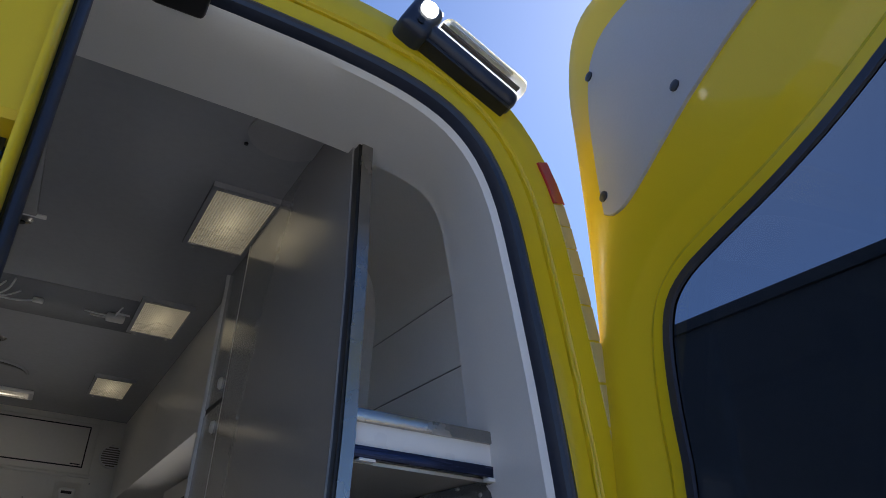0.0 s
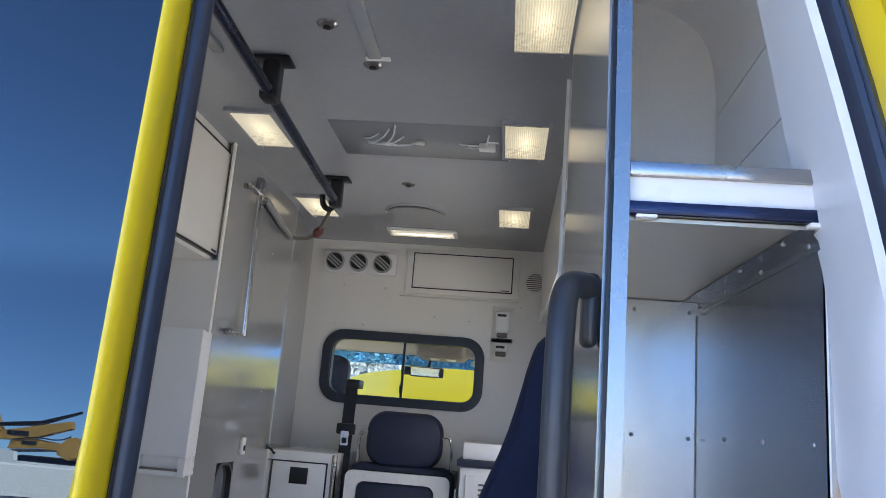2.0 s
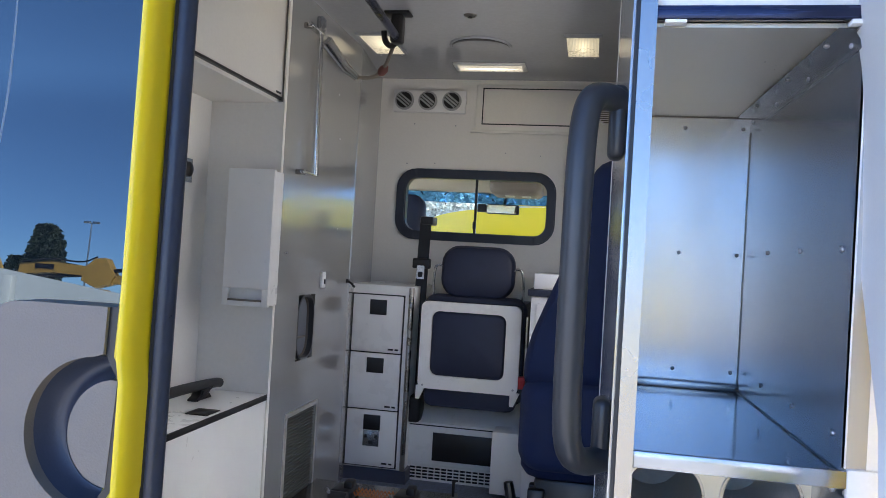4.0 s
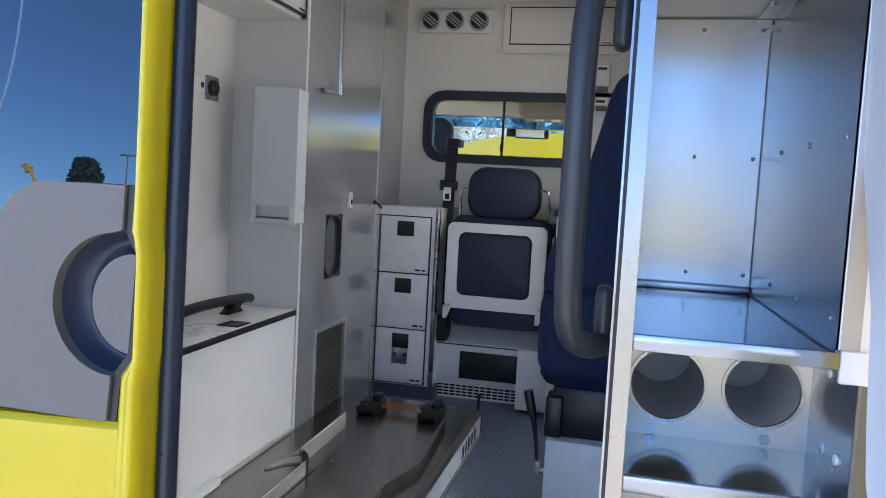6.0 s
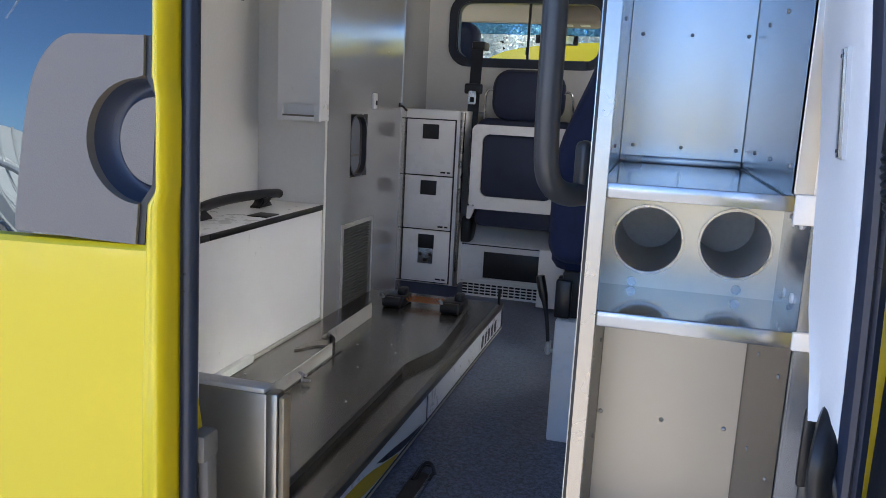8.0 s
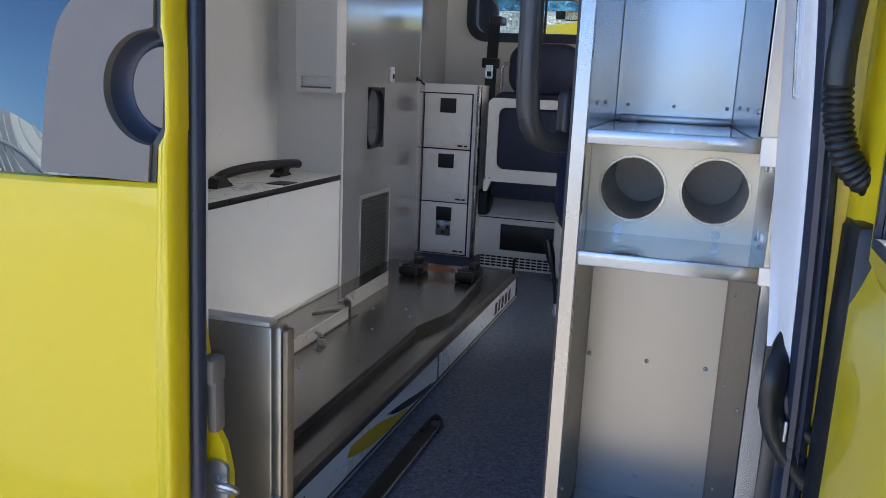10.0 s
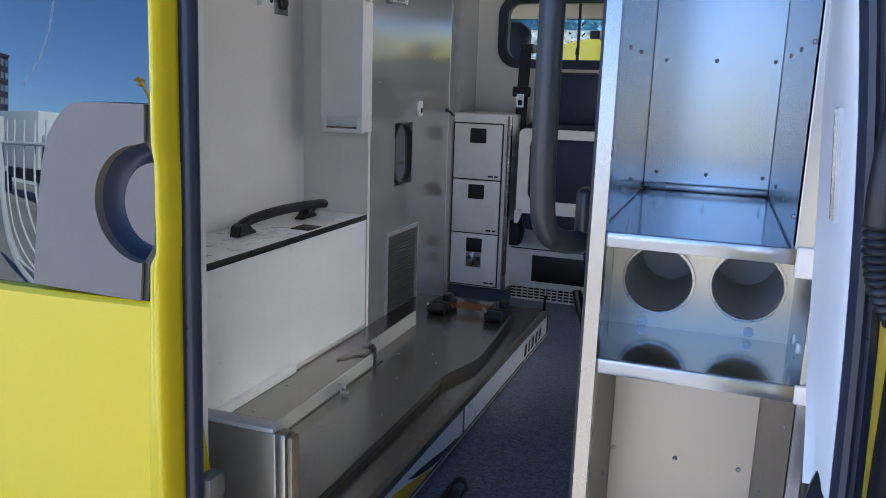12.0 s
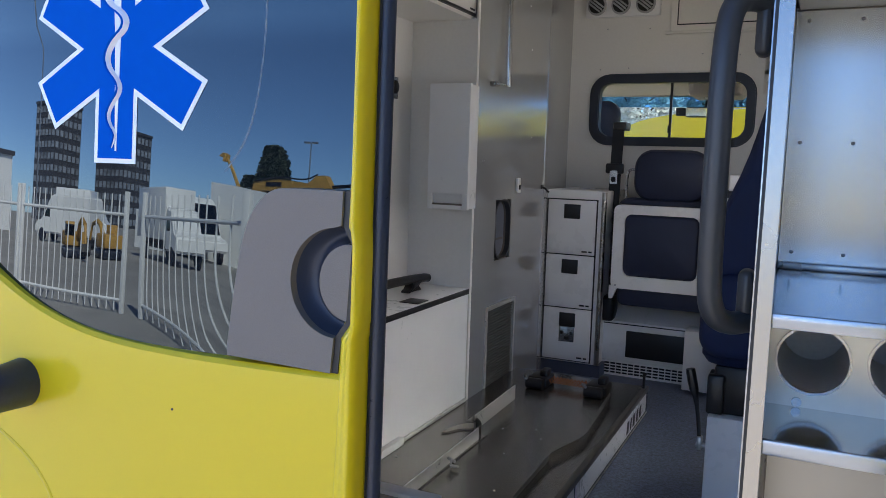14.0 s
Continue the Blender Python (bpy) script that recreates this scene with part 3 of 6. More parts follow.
prof = [(0.148, 0.075), (0.152, 0.006), (0.162, -0.004), (0.168, -0.014), (0.173, -0.015), (0.177, -0.022), (0.183, -0.022), (0.188, -0.012), (0.187, 0.010), (0.186, 0.045)]
fine = [(p.x, p.y) for p in smooth_line([Vector(p) for p in prof], 2)]
step = [k * (len(prof) - 1) / (len(fine) - 1) for k in range(len(fine))]


def share(values, k):
    return float(np.interp(k, range(len(values)), values))


rows = [[(x + share([0, 0, 1, 1, 1, 0.3, 0.3, 0.3, 0.3, 0.3], k) * edge_shift(z) + slant(z) * share([1.0, 1.0, 1.0, 0.7, 0.5, 0, 0, 0, 0, 0], k), door_y(z) + y, z) for k, (x, y) in zip(step, fine)] for z in zs]
part("door_edge", skin(rows), YELLOW, d1)
lip = [(p.x, p.y) for p in smooth_line([Vector(p) for p in ((0.180, 0.026), (0.186, 0.017), (0.194, 0.014), (0.202, 0.019), (0.204, 0.031), (0.194, 0.043), (0.165, 0.046))], 2)]
rows = [[(x, door_y(z) + y, z) for x, y in lip] for z in zs]
part("edge_seal", skin(rows), SEALR, d1, "black rubber edge seal")
part("seal_lip", skin([[(x, door_y(z) + y, z) for x, y in ((0.187, 0.018), (0.1905, 0.012), (0.194, 0.018))] for z in zs]), BLACKP, d1)
# the pane: slightly bowed towards its free edge
BOW_X = [-0.80 + 0.01 * k for k in range(101)]
BOW_S = np.interp(BOW_X, [-0.80, -0.35, -0.18, -0.07, 0.20], [-0.09, 0.003, 0.035, 0.066, 0.071])
BOW_Y = np.cumsum(BOW_S) * 0.01
BOW_Y -= np.interp(-0.35, BOW_X, BOW_Y)


def pane_y(x, z):
    """The pane leans a little more than its door; it is bowed, flatter towards its free edge, and dented beside the grip."""
    lobe = min(1.50 - z, 0.17) ** 2 if z < 1.50 else 0.0
    dent = 3.6 * max(0.0, x + 0.22) ** 2 * lobe
    lean_in = 0.033 * (z - 1.40) if z < 1.80 else 0.0132 - 0.010 * (z - 1.80)
    flat = 0.085 * min(1.0, max(0.0, (z - 1.78) / 0.34)) * (min(x, -0.05) + 0.35) ** 2
    return door_y(z) + 0.002 + lean_in + float(np.interp(x, BOW_X, BOW_Y)) - flat - dent


xs = [-0.80 + 0.97 * k / 80 for k in range(81)]
rows = []
for k in range(49):
    z = 1.33 + (2.165 - 1.33) * k / 48
    rows.append([(x, pane_y(x, z), z) for x in xs])
bm = skin(rows)
bmesh.ops.delete(bm, geom=[f for f in bm.faces if math.hypot(f.calc_center_median().x - 0.159, f.calc_center_median().z - 1.473) < 0.080], context="FACES")
part("pane", bm, GLASSD, d1, "dark privacy glass that mirrors the yard")
# back of the door, so that no daylight passes
part("inner_panel", leaned(chop(boxed(-0.80, 0.165, 0.078, 0.092, 0.45, 2.48), 1.0, 1.5, 2.0)), WHITE, d1)

# grip surround: its free edge bulges round the finger recess
GC, GR = (0.152, 1.473), 0.070
rim = [(0.158, 1.589), (0.157, 1.546), (0.171, 1.522), (0.166, 1.426), (0.150, 1.404), (0.146, 1.357)]
bow = [(GC[0] + GR * math.cos(radians(a)), GC[1] + GR * math.sin(radians(a))) for a in range(268, 91, -6)]
dish = [(0.170 + 0.046 * math.cos(radians(a)), 1.474 + 0.049 * math.sin(radians(a))) for a in np.linspace(264, 96, len(bow))]
left_side = [(p.x, p.y) for p in smooth_line([Vector(p) for p in ((0.085, 1.589), (0.048, 1.588), (0.018, 1.558), (0.004, 1.525), (-0.009, 1.46), (-0.0205, 1.371))], 2)]
bm = prism(bmesh.new(), [rim[0]] + left_side + [(-0.020, 1.359), rim[5], rim[4]] + bow + [rim[1]], "y", -0.009, 0.030)
es = [e for e in bm.edges if all(v.co.y < -0.008 for v in e.verts)]
bmesh.ops.bevel(bm, geom=es, offset=0.0065, segments=4, affect="EDGES", clamp_overlap=True)
g = part("grip_surround", leaned(bm), GREYP, d1, "grey textured plastic grip surround")
bm = prism(bmesh.new(), rim + [(x + 0.009, z) for x, z in reversed(rim)], "y", -0.005, 0.012)
part("edge_strip", leaned(bm), BLACKP, g, "black edge strip")
rows = []
for k in range(13):
    q = k / 12
    depth = -0.006 + 0.030 * math.sin(math.pi * min(1.0, 0.08 + 0.92 * q)) ** 0.8
    rows.append([(o[0] + (i[0] - o[0]) * q, depth + door_y(o[1]), o[1] + (i[1] - o[1]) * q) for o, i in zip(bow, dish)])
# recess colour holds the hollow's shade and the blue skylight
part("finger_recess", skin(rows), material("shaded_recess_plastic", (0.036, 0.043, 0.066), 0.42, var=0.1, scale=8, grain=400, bump=0.08), g, "curved finger recess, shade and sky blue in its colour")
bm = prism(bmesh.new(), dish + [rim[2], rim[3]], "y", -0.0055, 0.014)
part("grip_plate", leaned(bm), GREYP, g)

# six-armed emblem with rod and snake
SC = (-0.2515, 1.7795)


def star(R, w):
    pts = []
    for k in range(6):
        a = radians(90 + 60 * k)
        ca, sa = math.cos(a), math.sin(a)
        h = w / 2
        nook = h / math.tan(radians(30))
        pts += [(SC[0] + R * ca + h * sa, SC[1] + R * sa - h * ca), (SC[0] + R * ca - h * sa, SC[1] + R * sa + h * ca)]
        b = a + radians(30)
        pts.append((SC[0] + nook / math.cos(radians(30)) * math.cos(b) * 0.866 * 1.155, SC[1] + nook / math.cos(radians(30)) * math.sin(b) * 0.866 * 1.155))
    return pts


def on_pane(bm):
    for v in bm.verts:
        v.co.y += pane_y(v.co.x, v.co.z)
    return bm


def decal(poly, y0, y1):
    bm = prism(bmesh.new(), poly, "y", y0, y1)
    for k in range(1, 14):
        bmesh.ops.bisect_plane(bm, geom=bm.verts[:] + bm.edges[:] + bm.faces[:], plane_co=(SC[0] - 0.18 + 0.0257 * k, 0, 0), plane_no=(1, 0, 0))
        bmesh.ops.bisect_plane(bm, geom=bm.verts[:] + bm.edges[:] + bm.faces[:], plane_co=(0, 0, SC[1] - 0.18 + 0.0257 * k), plane_no=(0, 0, 1))
    return on_pane(bm)


em = part("emblem", decal(star(0.168, 0.0815), -0.0009, -0.0004), STARWHITE, d1, "blue six-armed emblem with white border")
part("emblem_field", decal(star(0.161, 0.0670), -0.0015, -0.0010), STARBLUE, em)
part("rod", decal([(SC[0] - 0.008, SC[1] + 0.135), (SC[0] + 0.001, SC[1] - 0.150), (SC[0] + 0.004, SC[1] - 0.150), (SC[0] + 0.009, SC[1] + 0.135)], -0.0021, -0.0016), STARWHITE, em)
turns = ((0.140, 0.006), (0.125, 0.024), (0.105, 0.016), (0.085, -0.018), (0.065, -0.014), (0.048, 0.018), (0.028, 0.022), (0.008, -0.004), (-0.012, -0.015), (-0.030, -0.010), (-0.048, 0.010), (-0.065, 0.013), (-0.082, -0.002), (-0.098, -0.010), (-0.112, -0.005), (-0.124, 0.006), (-0.135, 0.004), (-0.146, -0.001))
snake = smooth_line([Vector((SC[0] + dx + 0.02 * dz, -0.0022, SC[1] + dz)) for dz, dx in turns], 2)
girth = [0.0085, 0.0082, 0.0078, 0.0068, 0.0055, 0.0035, 0.0015]
part("snake_border", on_pane(tube(bmesh.new(), snake, [r + 0.0022 for r in girth], 8, 0.10)), STARBLUE, em)
part("snake", on_pane(tube(bmesh.new(), [p + Vector((0, -0.0006, 0)) for p in snake], girth, 8, 0.12)), STARWHITE, em)

# thin grey-blue line that bends down across the pane
bent_line = smooth_line([(0.010, 0, 1.91), (0.008, 0, 1.83), (0.000, 0, 1.715), (-0.018, 0, 1.648), (-0.052, 0, 1.605)], 2)
part("pale_line", tube(bmesh.new(), [(p.x, pane_y(p.x, p.z) - 0.0003, p.z) for p in bent_line], [0.0006, 0.0012, 0.0013, 0.0015, 0.0009], 5, 0.3), material("grey_blue_line", (0.16, 0.21, 0.28), 0.6), d1, "thin pale bent line on the glass")
part("paint_chip", leaned(tube(bmesh.new(), [(-0.113, -0.0125, 1.269), (-0.113, -0.0135, 1.269)], 0.0018, 8)), TEXT, d1, "dark paint chip")
# rubber door stop
part("door_stop", leaned(tube(bmesh.new(), [(-0.425, 0.0, 1.262), (-0.42, -0.05, 1.262), (-0.418, -0.085, 1.262), (-0.418, -0.092, 1.262)], [0.040, 0.036, 0.034, 0.028], 24)), RUBBER, d1, "black rubber door stop")

# lower latch on the door's edge
lat = part("latch", boxed(0.184, 0.209, 0.018, 0.052, 1.080, 1.118, 0.006), GREYP, d1, "grey plastic latch lever")
part("lever", boxed(0.194, 0.211, 0.022, 0.046, 1.010, 1.088, 0.006), GREYP, lat)
bm = prism(bmesh.new(), [(0.14, 0.42), (0.223, 0.42), (0.223, 0.95), (0.214, 0.99), (0.198, 1.02), (0.192, 1.09), (0.180, 1.175), (0.14, 1.2)], "y", 0.034, 0.046)
part("inner_flange", bm, YELLOW, d1)
part("striker_plate", prism(bmesh.new(), rounded(0.190, 0.2225, 0.885, 0.968, 0.012), "y", 0.028, 0.035), ZINC, d1, "galvanised striker plate")
part("striker", tube(bmesh.new(), smooth_line([(0.206, 0.030, 0.944), (0.215, 0.012, 0.942), (0.240, 0.012, 0.942), (0.240, 0.03, 0.925), (0.206, 0.03, 0.925)], 2), 0.005, 8), ZINC, d1)

# ---------------------------------------------------------------- open rear door
HINGE = Vector((0.957, 0.15, 0.0))
OPEN = Matrix.Translation(HINGE) @ Matrix.Rotation(radians(-2.5), 4, "Z")
# in the door's own frame: s runs from the hinge to the free edge (world -y), t is the thickness (world +x), v is height


def dpt(s, v, t):
    return OPEN @ Vector((t, -s, v))


def dprism(poly, t0, t1, bevel=0.0):
    bm = prism(bmesh.new(), poly, "x", t0, t1)
    if bevel:
        es = [e for e in bm.edges if abs(e.verts[0].co.x - e.verts[1].co.x) < 1e-6 and e.verts[0].co.x < (t0 + t1) / 2]
        bmesh.ops.bevel(bm, geom=es, offset=bevel, segments=3, affect="EDGES")
    for v in bm.verts:
        v.co = dpt(v.co.y, v.co.z, v.co.x)
    return bm


d2 = thing("door_2", tuple(HINGE + Vector((0, 0, 0.5))), "open yellow rear door with tinted window and grey cover panel", "door", kind="structure")
outer = [(0.04, 0.45), (0.80, 0.45), (0.84, 0.5), (0.84, 2.58), (0.78, 2.66), (0.30, 2.76), (0.03, 2.80), (-0.055, 2.765), (-0.072, 2.64), (-0.048, 2.50), (-0.006, 2.22), (0.004, 2.06), (0.034, 1.85)]
wino = [(0.165, 1.36), (0.76, 1.36), (0.79, 1.40), (0.79, 2.26), (0.75, 2.39), (0.62, 2.385), (0.45, 2.285), (0.34, 2.238), (0.24, 2.206), (0.165, 2.178), (0.132, 2.135), (0.134, 2.03), (0.162, 1.88)]
orr = [(p.x, p.y) for p in smooth_line([Vector(p) for p in outer + outer[:1]], 2)][:-1]
wrr = [(p.x, p.y) for p in smooth_line([Vector(p) for p in wino + wino[:1]], 2)][:-1]


def dring(o, i, t0, t1):
    bm = ring(bmesh.new(), o, i, "x", t0, t1)
    for v in bm.verts:
        v.co = dpt(v.co.y, v.co.z, v.co.x)
    return bm


def inset(poly, d):
    """The outline moved inwards by d, square to its sides."""
    out, n = [], len(poly)
    for i, (u, v) in enumerate(poly):
        a, b = poly[i - 2], poly[(i + 2) % n]
        tu, tv = b[0] - a[0], b[1] - a[1]
        l = math.hypot(tu, tv) or 1
        out.append((u - d * tv / l, v + d * tu / l))
    return out


# moulded inner skin: from the pane outwards, rising to the rim
rowset = [(inset(wrr, -0.001), 0.019), (inset(wrr, -0.010), 0.017), (inset(wrr, -0.024), 0.016), (inset(wrr, -0.029), 0.019), (inset(wrr, -0.034), 0.021), (inset(wrr, -0.070), 0.010), (inset(wrr, -0.080), 0.006), (inset(orr, 0.035), 0.004), (inset(orr, 0.012), 0.0035), (inset(orr, 0.004), 0.006), (orr, 0.012), (inset(orr, -0.004), 0.03), (inset(orr, -0.006), 0.055)]
rows = [[tuple(dpt(s, v, t)) for s, v in poly + poly[:1]] for poly, t in rowset]
part("inner_skin", skin(rows), YELLOW, d2)
part("outer_skin", skin([[tuple(dpt(s, v, t)) for s, v in poly + poly[:1]] for poly, t in ((inset(orr, -0.006), 0.055), (inset(wrr, -0.03), 0.050), (inset(wrr, 0.003), 0.027))]), YELLOW, d2)
part("window_seal", dring(inset(wrr, -0.003), inset(wrr, 0.010), 0.014, 0.0195), RUBBER, d2, "black window seal")
w2 = part("pane", dprism(inset(wrr, 0.003), 0.020, 0.024), GLASST, d2, "dark tinted window pane")
w2.visible_shadow = False
cov = [(0.033, 2.330), (0.055, 2.318), (0.095, 2.327), (0.21, 2.412), (0.36, 2.496), (0.55, 2.55), (0.74, 2.56), (0.76, 2.60), (0.72, 2.65), (0.34, 2.70), (0.08, 2.70), (0.010, 2.66), (-0.002, 2.56), (0.016, 2.42)]
cv2 = [(p.x, p.y) for p in smooth_line([Vector(p) for p in cov + cov[:1]], 2)][:-1]
c2 = part("cover_panel", dprism(cv2, -0.0005, 0.016, 0.001), material("grey_cover_panel", (0.42, 0.42, 0.43), 0.35, var=0.05, grain=300, bump=0.05), d2, "light grey cover panel")
for s, v in ((0.036, 2.361), (0.211, 2.457), (0.008, 2.614), (0.42, 2.57), (0.66, 2.62)):
    bm = tube(bmesh.new(), [dpt(s, v, 0.001), dpt(s, v, -0.003), dpt(s, v, -0.005)], [0.009, 0.009, 0.004], 14)
    part("clip", bm, DARKGREY, c2, "dark plastic clip")
low = dprism(rounded(0.10, 0.74, 0.60, 1.02, 0.05), 0.000, 0.02, 0.004)
part("lower_cover", low, DARKGREY, d2, "dark lower trim panel")

part("hinge_side_cover", boxed(0.953, 1.03, 0.008, 0.098, 0.45, 1.375, 0.012), BLACKP, d2, "black lower cover")
# hinge arm, corrugated cable sleeve and stay between pillar and door
hg = thing("door_hinge", (0.94, 0.12, 1.02), "black door hinge arm on the tail pillar", "hinge")
part("arm", tube(bmesh.new(), smooth_line([(0.930, 0.16, 1.212), (0.918, 0.125, 1.206), (0.910, 0.10, 1.180), (0.909, 0.10, 1.148), (0.915, 0.10, 1.114), (0.933, 0.10, 1.085), (0.958, 0.10, 1.058), (0.985, 0.095, 1.040)], 2), 0.0115, 12, 1.4), BLACKP, hg, "thick black lower arm")
part("arm", tube(bmesh.new(), smooth_line([(0.930, 0.15, 1.190), (0.922, 0.11, 1.165), (0.928, 0.10, 1.137), (0.952, 0.10, 1.112), (0.985, 0.095, 1.098)], 2), 0.009, 12), BLACKP, hg)
part("pillar_plate", boxed(0.904, 0.918, 0.19, 0.20, 1.10, 1.20, 0.004), BLACKP, hg)
part("knuckle", rod((0.983, 0.09, 0.97), (0.983, 0.09, 1.092), 0.017, 18), BLACKP, hg)
part("collar", rod((0.983, 0.09, 1.092), (0.983, 0.09, 1.100), 0.021, 18), BLACKP, hg)
part("pin", rod((0.983, 0.09, 1.100), (0.983, 0.09, 1.107), 0.010, 14), BLACKP, hg)
part("bracket", boxed(0.978, 1.02, 0.085, 0.15, 0.97, 1.085, 0.006), BLACKP, hg)
part("clip", boxed(0.924, 0.928, 0.086, 0.094, 1.105, 1.130, 0.001), ZINC, hg, "bright metal clip")
slv = thing("cable_sleeve", (0.945, 0.06, 1.4), "black corrugated cable sleeve from body to door", "cable sleeve")


def corrugated(pts, r0, r1, pitch):
    """A ringed hose along points."""
    line = [Vector(p) for p in pts]
    fine, radii = [], []
    for p, q in zip(line, line[1:]):
        n = max(1, round((q - p).length / (pitch / 4)))
        fine += [p.lerp(q, k / n) for k in range(n)]
    fine.append(line[-1])
    radii = [r0 + (r1 - r0) * (1, 0.75, 0, 0.75)[k % 4] for k in range(len(fine))]
    return tube(bmesh.new(), fine, radii, 18)


path = smooth_line([(0.950, 0.085, 1.75), (0.936, 0.065, 1.66), (0.926, 0.052, 1.585), (0.923, 0.05, 1.52), (0.930, 0.05, 1.46), (0.952, 0.055, 1.418), (0.985, 0.065, 1.405)], 3)
low = [p for p in path if p.z < 1.512]
high = [p for p in path if p.z > 1.62]
part("sleeve", corrugated(low, 0.0125, 0.0155, 0.0075), BLACKP, slv)
part("sleeve", corrugated(high, 0.0125, 0.0155, 0.0075), BLACKP, slv)
part("plain_sleeve", tube(bmesh.new(), [p for p in path if 1.508 < p.z < 1.625], 0.0145, 18), BLACKP, slv)


# ---------------------------------------------------------------- left side: bench, cupboards
bench = thing("storage_bench", (-0.61, 1.1, FLOOR_Z), "white laminate storage bench with black-edged lid", "bench")
part("body", boxed(-0.757, -0.490, 0.30, 1.904, FLOOR_Z, 1.1195), WHITE, bench)
for y0, y1 in ((0.30, 1.142), (1.145, 1.904)):
    lid = part("lid", boxed(-0.757, -0.4895, y0, y1, 1.1215, 1.140, 0.001), WHITE, bench)
    part("edge_band", boxed(-0.4895, -0.4855, y0, y1, 1.1205, 1.1403, 0.0012), BLACKP, lid, "black edge band")
part("lid_catch", boxed(-0.572, -0.502, 1.50, 1.585, 1.1395, 1.1435, 0.001), BLACKP, bench, "flat black lid catch")
hb = part("grab_bar", tube(bmesh.new(), smooth_line([(-0.645, 1.308, 1.146), (-0.645, 1.318, 1.165), (-0.645, 1.345, 1.178), (-0.645, 1.42, 1.186), (-0.645, 1.55, 1.190), (-0.645, 1.72, 1.185), (-0.645, 1.84, 1.178), (-0.645, 1.862, 1.174)], 2), 0.0165, 12), BLACKP, bench, "black plastic grab bar")
for y0, y1, y2, y3 in ((1.285, 1.385, 1.30, 1.345), (1.675, 1.775, 1.715, 1.81)):
    bm = prism(bmesh.new(), [(p.x, p.y) for p in smooth_line([Vector(q) for q in ((y0, 1.1405), (y0 + 0.006, 1.149), (y2 - 0.01, 1.157), (y2, 1.178), (y3, 1.178), (y1 - 0.02, 1.160), (y1, 1.149), (y1 + 0.002, 1.1405))], 1)], "x", -0.664, -0.626)
    bmesh.ops.bevel(bm, geom=[e for e in bm.edges if abs(e.verts[0].co.x - e.verts[1].co.x) < 1e-6], offset=0.005, segments=2, affect="EDGES")
    part("foot", bm, BLACKP, hb)

ohc = thing("overhead_cupboard", (-0.63, 1.1, 2.16), "off-white overhead cupboard with flush door", "cupboard")
part("body", boxed(-0.757, -0.515, 0.345, 1.93, 2.150, CEIL_Z), WALLW, ohc)
part("door", boxed(-0.5145, -0.500, 0.36, 1.915, 2.172, 2.535, 0.002), WALLW, ohc)
part("bottom_gap", boxed(-0.514, -0.502, 0.36, 1.93, 2.163, 2.171), BLACKP, ohc)
part("top_gap", boxed(-0.514, -0.502, 0.36, 1.93, 2.536, 2.544), BLACKP, ohc)
part("name_plate", boxed(-0.500, -0.4985, 1.86, 1.90, 2.177, 2.184), TEXT, ohc)

tall = thing("tall_cupboard", (-0.62, 2.3, FLOOR_Z), "tall silver laminate cupboard with air grille and oval pull", "cupboard")
slot_o, slot_i = rounded(2.155, 2.335, 1.222, 1.472, 0.07), rounded(2.163, 2.327, 1.231, 1.463, 0.063)
gx = [(2.083, 2.422, 0.672, 1.037)]
X = -0.487
fx = -0.505
# face panel in pieces round the two openings
for y0, y1, z0, z1 in ((1.92, 2.768, 1.472, CEIL_Z), (1.92, 2.155, 1.037, 1.472), (2.335, 2.768, 1.037, 1.472), (2.155, 2.335, 1.037, 1.222),
                       (1.92, 2.083, FLOOR_Z, 1.037), (2.422, 2.768, FLOOR_Z, 1.037), (2.083, 2.422, FLOOR_Z, 0.672)):
    part("face_panel", boxed(fx, X, y0, y1, z0, z1), SILVER, tall)
part("rear_panel", boxed(-0.757, -0.4905, 1.905, 1.921, 1.138, 2.152), WALLW, tall, "off-white end panel")
part("edge_trim", boxed(-0.4905, -0.485, 1.905, 1.924, FLOOR_Z, CEIL_Z), WALLW, tall)
part("seam_trim", boxed(-0.490, -0.485, 2.767, 2.773, FLOOR_Z, CEIL_Z), SILVER, tall)
bm = loft(bmesh.new(), [[(-0.487, 2.774, z), (-0.515, 3.0, z), (-0.560, 3.387, z)] for z in (FLOOR_Z, CEIL_Z)])
part("corner_panel", bm, SILVER, tall)
MIDGREY = material("mid_grey_plastic", (0.17, 0.185, 0.215), 0.4)
pull = part("pull", ring(bmesh.new(), slot_o, slot_i, "x", -0.507, -0.4865), DARKGREY, tall, "grey oval recessed pull")
part("cup", prism(bmesh.new(), slot_i, "x", -0.526, -0.516), MIDGREY, pull)
part("cup_wall", ring(bmesh.new(), slot_o, slot_i, "x", -0.526, -0.5075), GREYP, pull)
part("bar", boxed(-0.520, -0.512, 2.18, 2.31, 1.30, 1.308), GREYP, pull)
gr = part("air_grille", ring(bmesh.new(), [(2.083, 0.672), (2.422, 0.672), (2.422, 1.037), (2.083, 1.037)], [(2.10, 0.69), (2.405, 0.69), (2.405, 1.02), (2.10, 1.02)], "x", -0.507, -0.482), RAILMETAL, tall, "aluminium air grille")
part("backing", boxed(-0.53, -0.522, 2.09, 2.415, 0.68, 1.03), BLACKP, gr)
bm = boxed(-0.002, 0.012, -0.1525, 0.1525, -0.0024, 0.0014)
for v in bm.verts:
    v.co.z -= v.co.x * 0.35
sl = mesh_of("slat", bm, GRILLE)
pieces("slat", sl, gr, [(-0.502, 2.2525, 0.70 + 0.0117 * k) for k in range(28)])
